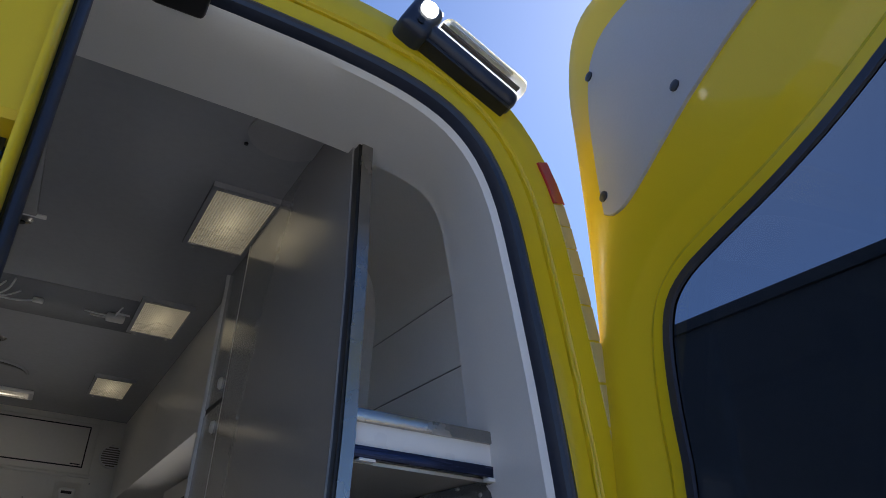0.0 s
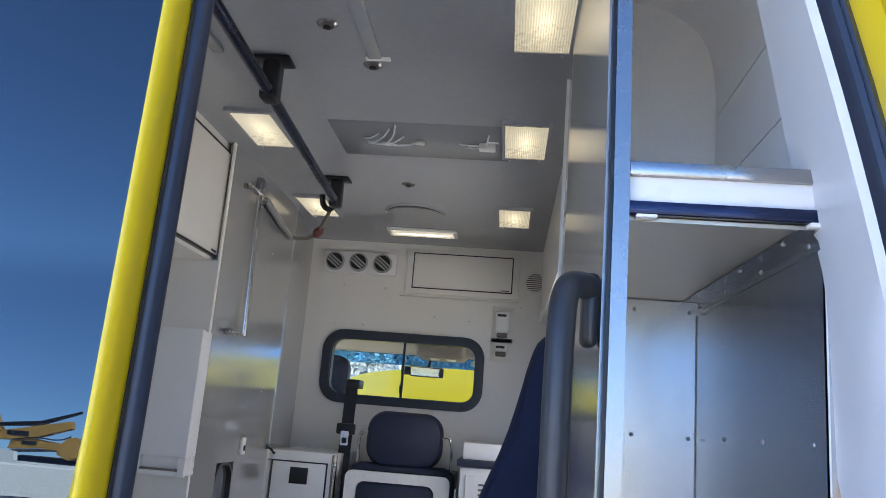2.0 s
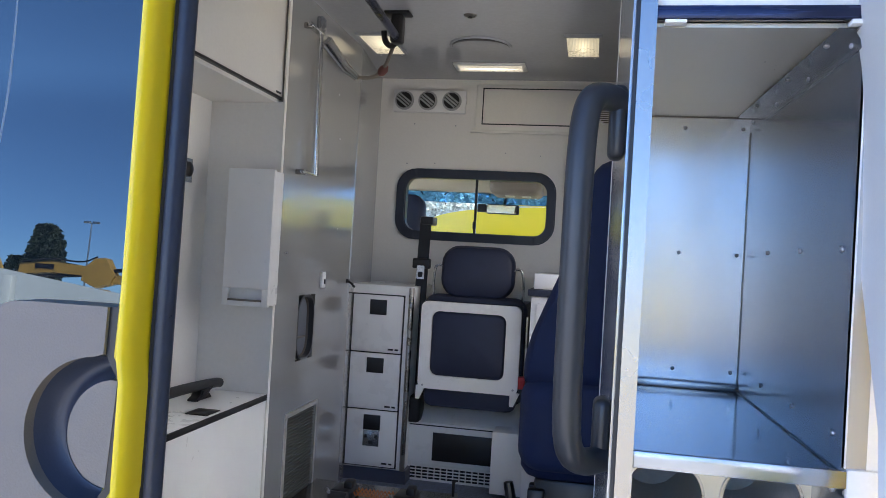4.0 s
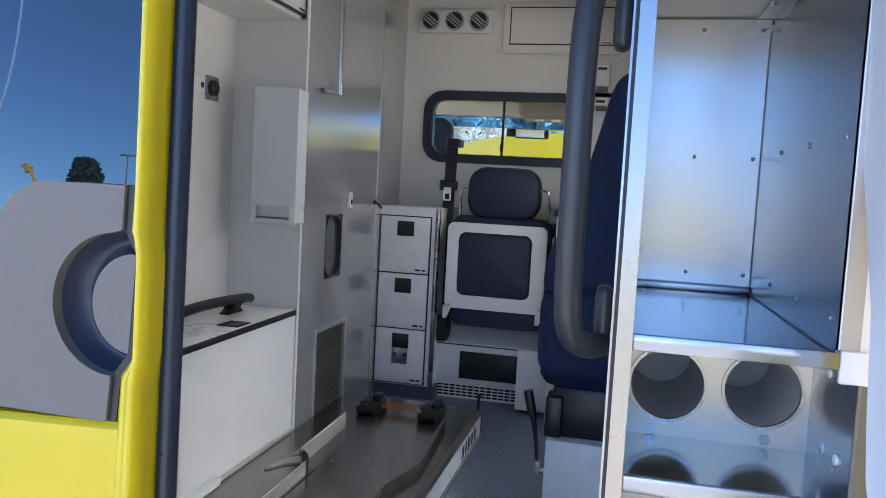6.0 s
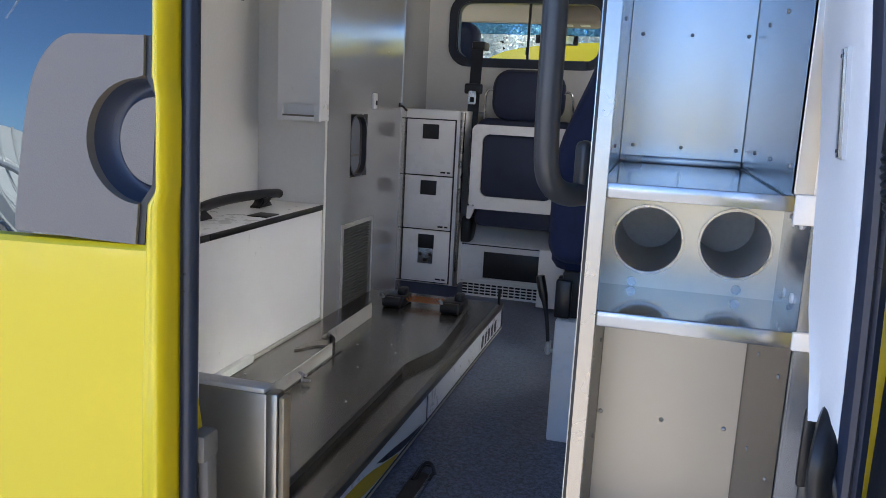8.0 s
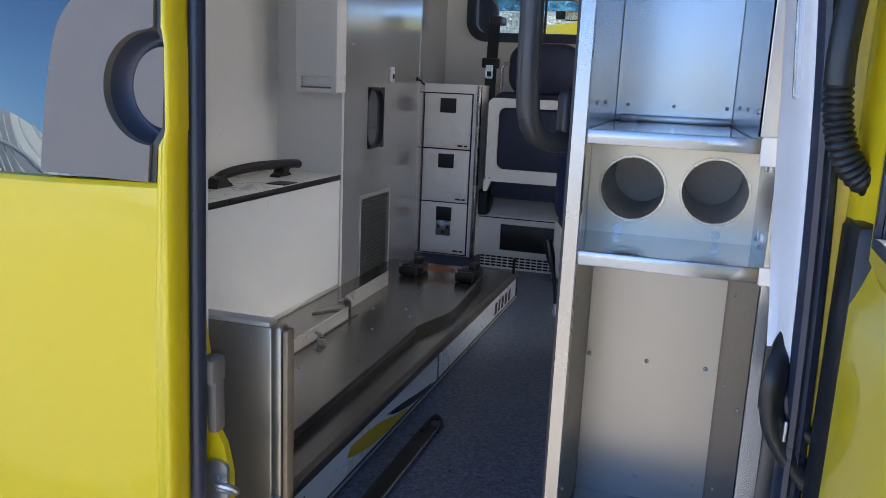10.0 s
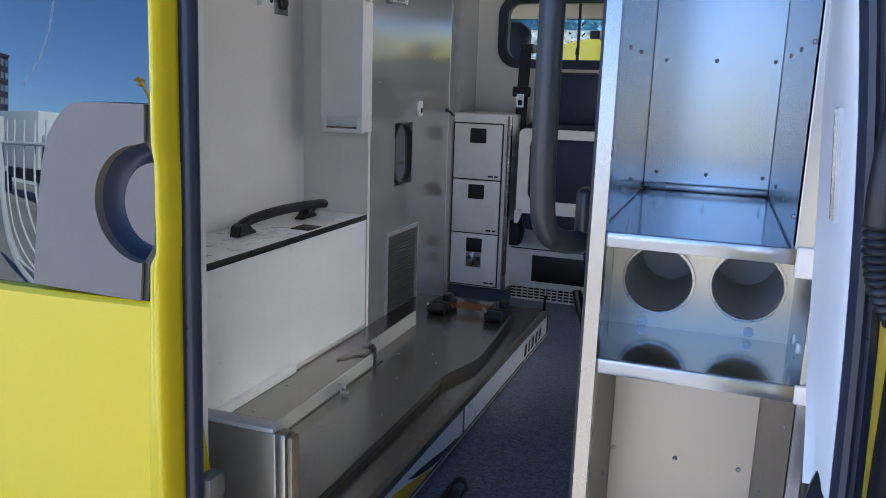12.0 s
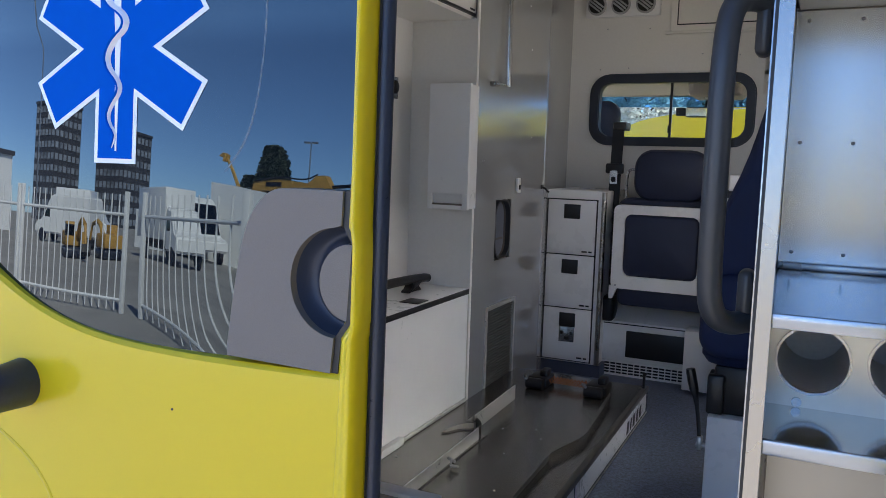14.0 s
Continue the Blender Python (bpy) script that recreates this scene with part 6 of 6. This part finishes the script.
# folded loading flap just inside the closed door
gd = thing("loading_flap", (-0.1, 0.15, FLOOR_Z), "upright brushed steel loading flap of the slide", "flap")
bm = boxed(-0.46, 0.222, 0.150, 0.170, FLOOR_Z, 1.128, 0.004)
part("plate", bm, STEELPLATE, gd)
part("top_fold", boxed(-0.46, 0.2205, 0.1465, 0.173, 1.1285, 1.137, 0.003, 2), RAILMETAL, gd, "bright folded top edge")
part("corner_post", boxed(0.2215, 0.2395, 0.147, 0.172, FLOOR_Z, 1.131, 0.004, 2), STEELPLATE, gd)
part("edge_strip", boxed(0.240, 0.249, 0.150, 0.172, FLOOR_Z, 1.126, 0.003), TAN, gd, "worn tan edge strip")
part("pull_slot", prism(bmesh.new(), rounded(0.222, 0.240, 0.79, 0.86, 0.008), "y", 0.1405, 0.147), ZINC, gd)

# black floor rail beside the slide
br = thing("floor_rail", (0.19, 0.7, FLOOR_Z), "black floor rail with strap end", "floor rail")
part("channel", boxed(0.172, 0.215, 0.22, 1.04, FLOOR_Z, FLOOR_Z + 0.012, 0.003), BLACKP, br)
part("edge", boxed(0.215, 0.221, 0.22, 1.04, FLOOR_Z, FLOOR_Z + 0.014, 0.001), ALU, br)
for pts in (((0.182, 0.99, 0.013), (0.190, 1.05, 0.030), (0.205, 1.075, 0.026), (0.222, 1.06, 0.012), (0.220, 1.02, 0.006)), ((0.190, 1.00, 0.014), (0.198, 1.04, 0.040), (0.214, 1.055, 0.034), (0.228, 1.045, 0.008)), ((0.180, 1.02, 0.010), (0.188, 1.07, 0.018), (0.200, 1.09, 0.008))):
    part("strap_loop", tube(bmesh.new(), smooth_line([(x, y, FLOOR_Z + z) for x, y, z in pts], 2), 0.0045, 6), BLACKP, br)

# crumpled clear film tucked inside the open door
rf = random.Random(21)
grid = [[(0.950 + rf.uniform(-0.006, 0.006), -0.02 - 0.009 * i + rf.uniform(-0.003, 0.003), 1.80 + 0.008 * j + rf.uniform(-0.003, 0.003) + 0.006 * math.sin(i)) for i in range(16)] for j in range(10)]
single("crumpled_film", skin(grid), CHROME, "crumpled shiny film beside the open door's window", "film")

# ---------------------------------------------------------------- the driver's cab beyond the bulkhead
hl = thing("cab_headliner", (0.0, 4.2, 2.15), "beige cab headliner with overhead console", "headliner")
part("liner", loft(bmesh.new(), [[(x, y, z) for x in (-0.95, 0.0, 1.05)] for y, z in ((BULK_Y + 0.031, 2.16), (4.0, 2.21), (4.6, 2.19), (4.95, 2.12))]), HEADLINER, hl)
part("console", boxed(-0.10, 0.24, 4.45, 4.80, 2.075, 2.20, 0.04, 3), GREYP, hl, "grey overhead console")
for x in (0.0, 0.11):
    part("console_lamp", boxed(x, x + 0.06, 4.52, 4.60, 2.068, 2.078, 0.006), RAILMETAL, hl)
part("visor", boxed(0.27, 0.75, 4.72, 4.95, 2.065, 2.095, 0.012, 3), HEADLINER, hl, "folded sun visor")
part("rear_beam", boxed(-0.95, 1.05, 4.93, 5.0, 2.12, 2.4), HEADLINER, hl)
cabw = thing("cab_shell", (0.0, 4.5, 0.5), "dark cab interior with dashboard and pillars", "cab")
part("floor", boxed(-0.95, 1.05, BULK_Y + 0.03, 5.6, 0.45, 0.55), BLACKP, cabw)
part("dashboard", boxed(-0.95, 1.05, 5.0, 5.6, 0.9, 1.28, 0.06, 3), BLACKP, cabw)
for x in (-0.95, 1.0):
    part("pillar", tube(bmesh.new(), [(x, 4.95, 2.1), (x, 5.6, 1.25)], 0.06, 10), HEADLINER, cabw)
    part("side", boxed(x, x + 0.05, BULK_Y + 0.03, 5.3, 0.5, 1.45), HEADLINER, cabw)
part("windscreen", loft(bmesh.new(), [[(-0.92, 5.6, 1.27), (1.0, 5.6, 1.27)], [(-0.92, 5.06, 2.045), (1.0, 5.06, 2.045)]]), GLASSC, cabw).visible_shadow = False
part("shade_band", loft(bmesh.new(), [[(-0.92, 5.055, 2.050), (1.0, 5.055, 2.050)], [(-0.92, 4.96, 2.125), (1.0, 4.96, 2.125)]]), GLASSB, cabw, "blue sunshade band").visible_shadow = False
part("roof", boxed(-0.98, 1.05, BULK_Y + 0.03, 5.0, 2.42, 2.5), YELLOW, cabw)
mir = thing("rear_view_mirror", (0.15, 4.75, 1.96), "black rear-view mirror with camera unit", "mirror")
part("housing", boxed(-0.150, 0.078, 4.755, 4.79, 1.962, 2.030, 0.012, 3), BLACKP, mir)
bm = boxed(-0.107, 0.107, -0.002, 0.002, -0.027, 0.027)
bmesh.ops.transform(bm, matrix=Matrix.Translation((-0.036, 4.748, 1.996)) @ Matrix.Rotation(radians(6.2), 4, "Z") @ Matrix.Rotation(radians(0.8), 4, "X"), verts=bm.verts[:])
part("glass", bm, CHROME, mir, "mirror glass")
part("stalk", tube(bmesh.new(), [(-0.03, 4.80, 2.01), (-0.03, 4.90, 2.10)], 0.010, 8), BLACKP, mir)
part("camera_unit", boxed(-0.215, -0.150, 4.76, 4.80, 1.972, 2.028, 0.006), BLACKP, mir)
hd = thing("driver_seat", (-0.45, 3.75, 0.6), "dark grey driver's seat with tall headrest", "seat")
part("headrest", cushion(bmesh.new(), rounded(-0.60, -0.36, 1.60, 1.99, 0.07), "y", 3.66, 3.78, r=0.02), NAVY, hd)
part("backrest", cushion(bmesh.new(), rounded(-0.70, -0.24, 0.95, 1.62, 0.08), "y", 3.66, 3.80, r=0.02), NAVY, hd)
part("cushion", cushion(bmesh.new(), rounded(-0.70, -0.24, 3.75, 4.25, 0.08), "z", 0.85, 1.0, r=0.02), NAVY, hd)
part("base", boxed(-0.66, -0.28, 3.75, 4.2, 0.55, 0.86), BLACKP, hd)

# ---------------------------------------------------------------- the yard in front of the vehicle
def parked_van(name, at, turn, paint, label, L=5.6, W=2.0, H=2.5, box_body=False):
    """A parked van or box truck, its nose towards local -x."""
    t = thing(name, (0, 0, 0), label, "van", "parked vehicles")
    pr = [(0, 0.45), (0.05, 0.95), (0.75, 1.18), (1.55, H - 0.25 if not box_body else 1.95), (1.9, H if not box_body else 2.05), (L, H if not box_body else 2.05), (L, 0.45)] if not box_body else \
         [(0, 0.5), (0.05, 1.1), (0.55, 1.3), (1.1, 2.15), (1.9, 2.25), (1.9, 0.5)]
    bm = prism(bmesh.new(), pr, "y", -W / 2, W / 2)
    bmesh.ops.bevel(bm, geom=[e for e in bm.edges if e.calc_length() > 0.02], offset=0.09, segments=3, affect="EDGES")
    part("body", bm, paint, t)
    if box_body:
        part("load_box", boxed(1.95, L, -W / 2 - 0.1, W / 2 + 0.1, 0.9, H, 0.03), VANWHITE, t)
        part("chassis", boxed(1.9, L, -0.5, 0.5, 0.5, 0.9), BLACKP, t)
    for s in (-1, 1):
        part("side_window", prism(bmesh.new(), [(1.0, 1.3), (1.75, 1.3), (1.75, 1.85), (1.45, 1.85)], "y", s * (W / 2 - 0.01), s * (W / 2 + 0.01)), GLASSD, t)
        for x in (0.85, L - 1.2):
            part("wheel", tube(bmesh.new(), [(x, s * (W / 2 - 0.22), 0.35), (x, s * (W / 2 + 0.01), 0.35)], 0.35, 22), RUBBER, t)
    part("windscreen", prism(bmesh.new(), [(0.74, 1.24), (0.80, 1.24), (1.5, H - 0.33 if not box_body else 2.0), (1.44, H - 0.33 if not box_body else 2.0)], "y", -W / 2 + 0.12, W / 2 - 0.12), GLASSD, t)
    t.matrix_world = Matrix.Translation(at) @ Matrix.Rotation(radians(turn), 4, "Z")
    return t


# the yellow vehicle that stands ahead, its tail towards the windscreen
ya = thing("yellow_van", (1.2, 9.0, 0), "bright yellow high-roof van parked ahead", "van", "parked vehicles")
prof = [(-1.55, 0.4), (-1.58, 1.2), (-1.45, 1.70), (-1.15, 2.02), (-0.80, 2.16), (0.0, 2.23), (1.2, 2.25), (3.2, 2.25), (3.3, 0.4)]
bm = prism(bmesh.new(), [(p.x, p.y) for p in smooth_line([Vector(p) for p in prof], 2)], "y", 7.2, 12.0)
part("body", bm, YELLOW, ya)
part("rear_window", boxed(0.2, 2.2, 7.17, 7.2, 1.1, 1.6), GLASSD, ya)
for x in (-1.40, 3.0):
    part("wheel", tube(bmesh.new(), [(x, 8.0, 0.36), (x + 0.22, 8.0, 0.36)], 0.36, 22), RUBBER, ya)


def leafy(name, at, h, r, label, n=900, seed=1, slim=1.0, leaf=LEAF, size=1.0):
    """A tree: tapered trunk, limbs and a ragged crown of small leaf clumps."""
    rt = random.Random(seed)
    t = thing(name, at, label, "tree", "yard trees")
    x0, y0, _ = at
    bm = tube(bmesh.new(), [(x0, y0, 0), (x0 + 0.05, y0, h * 0.4), (x0, y0 + 0.05, h * 0.85)], [0.03 * h, 0.022 * h, 0.008 * h], 8)
    for k in range(9):
        z = h * (0.25 + 0.06 * k)
        a = k * 2.4
        tube(bm, [(x0, y0, z), (x0 + r * 0.6 * math.cos(a), y0 + r * 0.6 * math.sin(a), z + h * 0.12)], [0.010 * h, 0.004 * h], 6)
    part("trunk", bm, BARK, t)
    vs, fs = [], []
    for k in range(n):
        z = rt.uniform(0.18, 1.0)
        rad = r * (math.sin(math.pi * min(1.0, (z - 0.12) / 0.98)) ** 0.7) * slim
        a, q = rt.uniform(0, 6.283), rt.uniform(0.25, 1.0) ** 0.5
        wob = 1 + 0.28 * math.sin(3 * a + 5 * z) + 0.2 * math.sin(9 * z + a)
        c = Vector((x0 + rad * q * wob * math.cos(a), y0 + rad * q * wob * math.sin(a), h * z))
        for _ in range(3):
            u = Vector((rt.gauss(0, 1), rt.gauss(0, 1), rt.gauss(0, 1))).normalized() * h * size * rt.uniform(0.02, 0.045)
            w = u.orthogonal().normalized() * u.length * 0.7
            b = len(vs)
            vs += [c - u, c + w, c + u, c - w]
            fs.append((b, b + 1, b + 2, b + 3))
    me = bpy.data.meshes.new("crown")
    me.from_pydata([tuple(Vector(v) - Vector(at)) for v in vs], [], fs)
    me.materials.append(leaf)
    ob = new("crown", me)
    ob.parent = t
    return t


# far trees, their haze painted into the leaves
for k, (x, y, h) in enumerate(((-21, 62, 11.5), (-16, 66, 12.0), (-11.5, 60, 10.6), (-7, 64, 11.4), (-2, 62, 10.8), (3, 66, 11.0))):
    leafy("yard_tree", (x, y, 0), h, 3.0, "leafy tree beyond the parked van, paled by painted haze", 7000, 40 + k, 1.2, LEAFPALE, 0.42)

# ---------------------------------------------------------------- the yard behind the vehicle, mirrored in the pane
EYE0 = Vector((-0.25, 0.0, 0.0))


def spot(az, dist, z=0.0):
    """A place in the yard by its bearing off the tail, in degrees to the right, and its distance."""
    return EYE0 + Vector((dist * math.sin(radians(az)), -dist * math.cos(radians(az)), z))


def fence_panel(a, b, n, label):
    f = thing("steel_fence_panel", tuple(a), label, "fence", "fence panels")
    for p in (a, b):
        part("post", boxed(p.x - 0.05, p.x + 0.05, p.y - 0.05, p.y + 0.05, 0.0, 2.0, 0.01), FENCEW, f)
    for z in (0.22, 1.62):
        part("rail", tube(bmesh.new(), [a + Vector((0, 0, z)), b + Vector((0, 0, z))], 0.028, 8), FENCEW, f)
    for k in range(1, n):
        p = a.lerp(b, k / n)
        part("bar", rod(p + Vector((0, 0, 0.05)), p + Vector((0, 0, 1.95)), 0.016, 8), FENCEW, f)
    return f


F = [spot(-55.4, 14.9), spot(-43.7, 12.6), spot(-41.7, 12.1), spot(-30.0, 8.2), spot(-30.0, 11.2), spot(-20.6, 10.6), spot(-67.3, 20.5)]
fence_panel(F[0], F[1], 16, "white steel bar fence panel in the yard")
fence_panel(F[2], F[3], 13, "white steel bar fence panel in the yard")
fence_panel(F[6], F[0] + Vector((-0.2, 0, 0)), 16, "white steel bar fence panel in the yard")


def tower(az, dist, w, d, h, floors, cols, label):
    c = spot(az, dist)
    t = thing("office_tower", tuple(c), label, "building", "towers")
    part("walls", boxed(c.x - w / 2, c.x + w / 2, c.y - d / 2, c.y + d / 2, 0, h), BRICKGREY, t)
    part("roof_edge", boxed(c.x - w / 2 - 0.2, c.x + w / 2 + 0.2, c.y - d / 2 - 0.2, c.y + d / 2 + 0.2, h, h + 0.5), BRICKGREY, t)
    bw, bh = w / cols, h / floors
    me = mesh_of("window", boxed(-bw * 0.32, bw * 0.32, -0.1, 0.1, -bh * 0.26, bh * 0.26), WINDOWF)
    me2 = mesh_of("window", boxed(-0.1, 0.1, -d / cols * 0.32, d / cols * 0.32, -bh * 0.26, bh * 0.26), WINDOWF)
    for i in range(cols):
        for j in range(floors):
            pieces("window", me, t, [(c.x - w / 2 + bw * (i + 0.5), c.y + d / 2, bh * (j + 0.5))])
            pieces("window", me2, t, [(c.x + w / 2, c.y - d / 2 + d / cols * (i + 0.5), bh * (j + 0.5))])
    part("sign", boxed(c.x + w * 0.15, c.x + w * 0.4, c.y + d / 2 + 0.1, c.y + d / 2 + 0.3, h * 0.86, h * 0.94), FENCEW, t, "pale sign")
    return t


tower(-51.5, 170, 10.5, 10.5, 22.0, 10, 6, "tall dark office tower with rows of windows")
tower(-44.4, 170, 12.0, 12.0, 18.6, 8, 7, "lower dark office tower with rows of windows")
leafy("yard_tree", tuple(spot(-29.6, 70)), 9.2, 1.8, "tall slender leafy tree behind the machines", 5200, 11, 0.85, LEAF, 0.6)
leafy("yard_tree", tuple(spot(-31.0, 72)), 6.6, 2.6, "leafy tree behind the machines", 1300, 12, 0.62)

# added out of view to throw a yellow reflection on the shelf metal
parked_van("yellow_van", (1.9, -15.5, 0), -90, YELLOW, "unseen yellow van behind the ambulance, added for yellow reflections")
parked_van("box_truck", tuple(spot(-45.4, 54)), 150, VANWHITE, "white box truck parked in the yard", 5.6, 2.2, 3.2, True)
parked_van("box_truck", tuple(spot(-35.8, 31)), 205, VANWHITE, "white box truck with dark cab windows in the yard", 6.6, 2.2, 3.05, True)
parked_van("white_van", tuple(spot(-33.6, 40)), 205, VANWHITE, "white high-roof panel van parked beside the box truck", 6.4, 2.2, 3.1)
parked_van("white_van", tuple(spot(-27.4, 38)), -30, VANWHITE, "white panel van parked in the yard")
parked_van("white_van", tuple(spot(-52.9, 46)), -15, VANWHITE, "white panel van parked in the yard")
single("low_loader_wall", prism(bmesh.new(), [(-24.5, 0.0), (-24.5, 4.1), (-23.0, 3.95), (-17.2, 3.15), (-16.0, 3.05), (-15.9, 2.65), (-5.5, 2.5), (-5.5, 0.0)], "y", -36.4, -36.0), VANWHITE, "long white trailer side below the excavators", "trailer")
shed = thing("white_shed", tuple(spot(-60.5, 60)), "white flat-roofed yard shed", "shed")
c = spot(-60.5, 60)
part("walls", boxed(c.x - 4, c.x + 3, c.y - 3, c.y + 3, 0, 5.0), VANWHITE, shed)
part("roof", boxed(c.x - 4.2, c.x + 3.2, c.y - 3.2, c.y + 3.2, 5.0, 5.3), BRICKGREY, shed)


def digger(az, dist, z0, turn, label, size=1.0):
    c = spot(az, dist)
    t = thing("excavator", (0, 0, 0), label, "excavator", "yard machines")
    part("undercarriage", boxed(-1.6, 1.6, -1.2, 1.2, 0.0, 0.8, 0.25, 3), RUBBER, t)
    part("house", boxed(-1.7, 1.0, -1.2, 1.2, 0.85, 1.9, 0.15, 2), MACHINE, t)
    part("cab", boxed(0.1, 1.3, 0.2, 1.2, 0.9, 2.6, 0.1, 2), MACHINE, t)
    part("cab_window", boxed(0.25, 1.32, 0.3, 1.22, 1.6, 2.4, 0.03), GLASSD, t)
    part("boom", tube(bmesh.new(), smooth_line([(0.8, -0.2, 1.3), (2.4, -0.2, 2.9), (4.6, -0.2, 2.5)], 1), [0.22, 0.25, 0.2, 0.16], 8), MACHINE, t)
    part("stick", tube(bmesh.new(), [(4.6, -0.2, 2.5), (5.2, -0.2, 1.2)], 0.14, 8), MACHINE, t)
    part("bucket", prism(bmesh.new(), [(4.9, 1.2), (5.5, 1.2), (5.7, 0.7), (5.2, 0.4), (4.8, 0.7)], "y", -0.7, 0.3), BLACKP, t)
    t.matrix_world = Matrix.Translation((c.x, c.y, z0)) @ Matrix.Rotation(radians(turn), 4, "Z") @ Matrix.Scale(size, 4)
    return t


def folded_digger(x, z, s, label):
    """An excavator on the trailer bed with its arm folded low: the arm shows above the trailer side."""
    t = thing("excavator", (x, -40.0, 2.3), label, "excavator", "yard machines")
    part("undercarriage", boxed(x - 1.6, x + 1.6, -41.2, -38.8, 2.3, 3.0, 0.2, 2), RUBBER, t)
    part("house", boxed(x - 1.4, x + 1.4, -41.0, -39.0, 3.0, z - 0.1, 0.12, 2), MACHINE, t)
    bm = prism(bmesh.new(), [(x - 2.6 * s, z + 0.35 * s), (x - 2.5 * s, z + 0.95 * s), (x - 0.6 * s, z + 1.2 * s), (x + 1.3 * s, z + 1.0 * s), (x + 1.5 * s, z + 0.45 * s), (x - 0.5 * s, z + 0.55 * s)], "y", -38.5, -38.0)
    boom = part("boom", bm, MACHINE, t)
    part("side_plate", boxed(x - 1.6 * s, x - 0.5 * s, -37.995, -37.97, z + 0.72 * s, z + 0.98 * s), BLACKP, boom)
    part("knuckle", prism(bmesh.new(), [(x + 1.3 * s, z + 0.9 * s), (x + 1.9 * s, z + 1.45 * s), (x + 2.5 * s, z + 1.5 * s), (x + 3.1 * s, z + 0.55 * s), (x + 2.9 * s, z + 0.1 * s), (x + 2.0 * s, z - 0.15 * s), (x + 1.2 * s, z + 0.2 * s)], "y", -38.6, -37.9), MACHINE, t)
    st = part("stick", prism(bmesh.new(), [(x + 2.8 * s, z + 0.1 * s), (x + 3.2 * s, z + 0.55 * s), (x + 6.6 * s, z + 1.25 * s), (x + 6.7 * s, z + 0.9 * s), (x + 4.6 * s, z + 0.2 * s)], "y", -38.5, -38.0), MACHINE, t)
    part("side_plate", boxed(x + 3.5 * s, x + 4.6 * s, -37.995, -37.97, z + 0.36 * s, z + 0.58 * s), BLACKP, st)
    part("ram", tube(bmesh.new(), [(x + 2.9 * s, -38.2, z + 0.85 * s), (x + 5.0 * s, -38.2, z + 1.05 * s), (x + 7.0 * s, -38.2, z + 1.75 * s)], [0.10 * s, 0.13 * s, 0.07 * s], 8), BLACKP, t, "black hydraulic ram")
    part("ram", tube(bmesh.new(), [(x - 2.4 * s, -38.2, z + 0.2 * s), (x + 1.2 * s, -38.2, z + 0.5 * s)], 0.1 * s, 8), DARKSTEEL, t, "dark hydraulic ram")
    part("hose", tube(bmesh.new(), smooth_line([(x - 2.4 * s, -37.95, z + 1.0 * s), (x - 0.6 * s, -37.95, z + 1.32 * s), (x + 1.2 * s, -37.95, z + 1.15 * s), (x + 2.0 * s, -37.95, z + 1.55 * s)], 2), 0.05 * s, 6), BLACKP, t)


folded_digger(-20.6, 3.5, 0.92, "ochre excavator with folded arm behind the trailer side")
folded_digger(-15.6, 3.0, 0.62, "smaller ochre excavator with folded arm behind the trailer side")
digger(-49.2, 30, 0.0, 30, "yellow wheeled machine behind the fence", 0.5)
digger(-45.5, 31, 0.0, 200, "yellow wheeled machine behind the fence", 0.5)
digger(-62.2, 40, 0.0, 120, "tall yellow machine behind the fence")
single("trailer_bed", boxed(-34, -6, -50, -36.5, 0.0, 2.3), VANWHITE, "white trailer bed under the excavators", "trailer")
arm = thing("raised_machine_arm", tuple(spot(-33.0, 60)), "yellow machine arm raised above the parked vans", "machine arm")
c = spot(-33.0, 60)
part("boom", tube(bmesh.new(), [(c.x + 3.0, c.y, 1.5), (c.x + 0.7, c.y, 6.0), (c.x, c.y, 7.1)], [0.18, 0.13, 0.10], 8), MACHINE, arm)
part("grab", prism(bmesh.new(), [(c.x - 0.45, 7.05), (c.x - 0.1, 7.3), (c.x + 0.2, 7.15), (c.x + 0.12, 6.7), (c.x - 0.1, 6.65), (c.x - 0.05, 6.9)], "y", c.y - 0.3, c.y + 0.3), MACHINE, arm)
part("base", boxed(c.x + 2.2, c.x + 4.0, c.y - 1, c.y + 1, 0, 1.6, 0.1), MACHINE, arm)
for az, dist, h in ((-26.8, 62, 8.9), (-53.6, 62, 26.0)):
    c = spot(az, dist)
    lm = thing("yard_lamp_mast", tuple(c), "slim grey lamp mast with two heads", "lamp mast", "lamp masts")
    part("mast", tube(bmesh.new(), [(c.x, c.y, 0), (c.x, c.y, h)], [0.09, 0.05], 8), ZINC, lm)
    for s in (-1, 1):
        part("head", boxed(c.x + s * 0.35 - 0.25, c.x + s * 0.35 + 0.25, c.y - 0.12, c.y + 0.12, h - 0.05, h + 0.1, 0.03), ZINC, lm)
hall = thing("grey_hall", (30, -4, 0), "dark grey industrial hall beyond the open door", "building")
part("walls", boxed(24, 44, -30, 24, 0, 14.0), BRICKGREY, hall)
part("roof_edge", boxed(23.8, 44.2, -30.2, 24.2, 14.0, 14.5), BRICKGREY, hall)
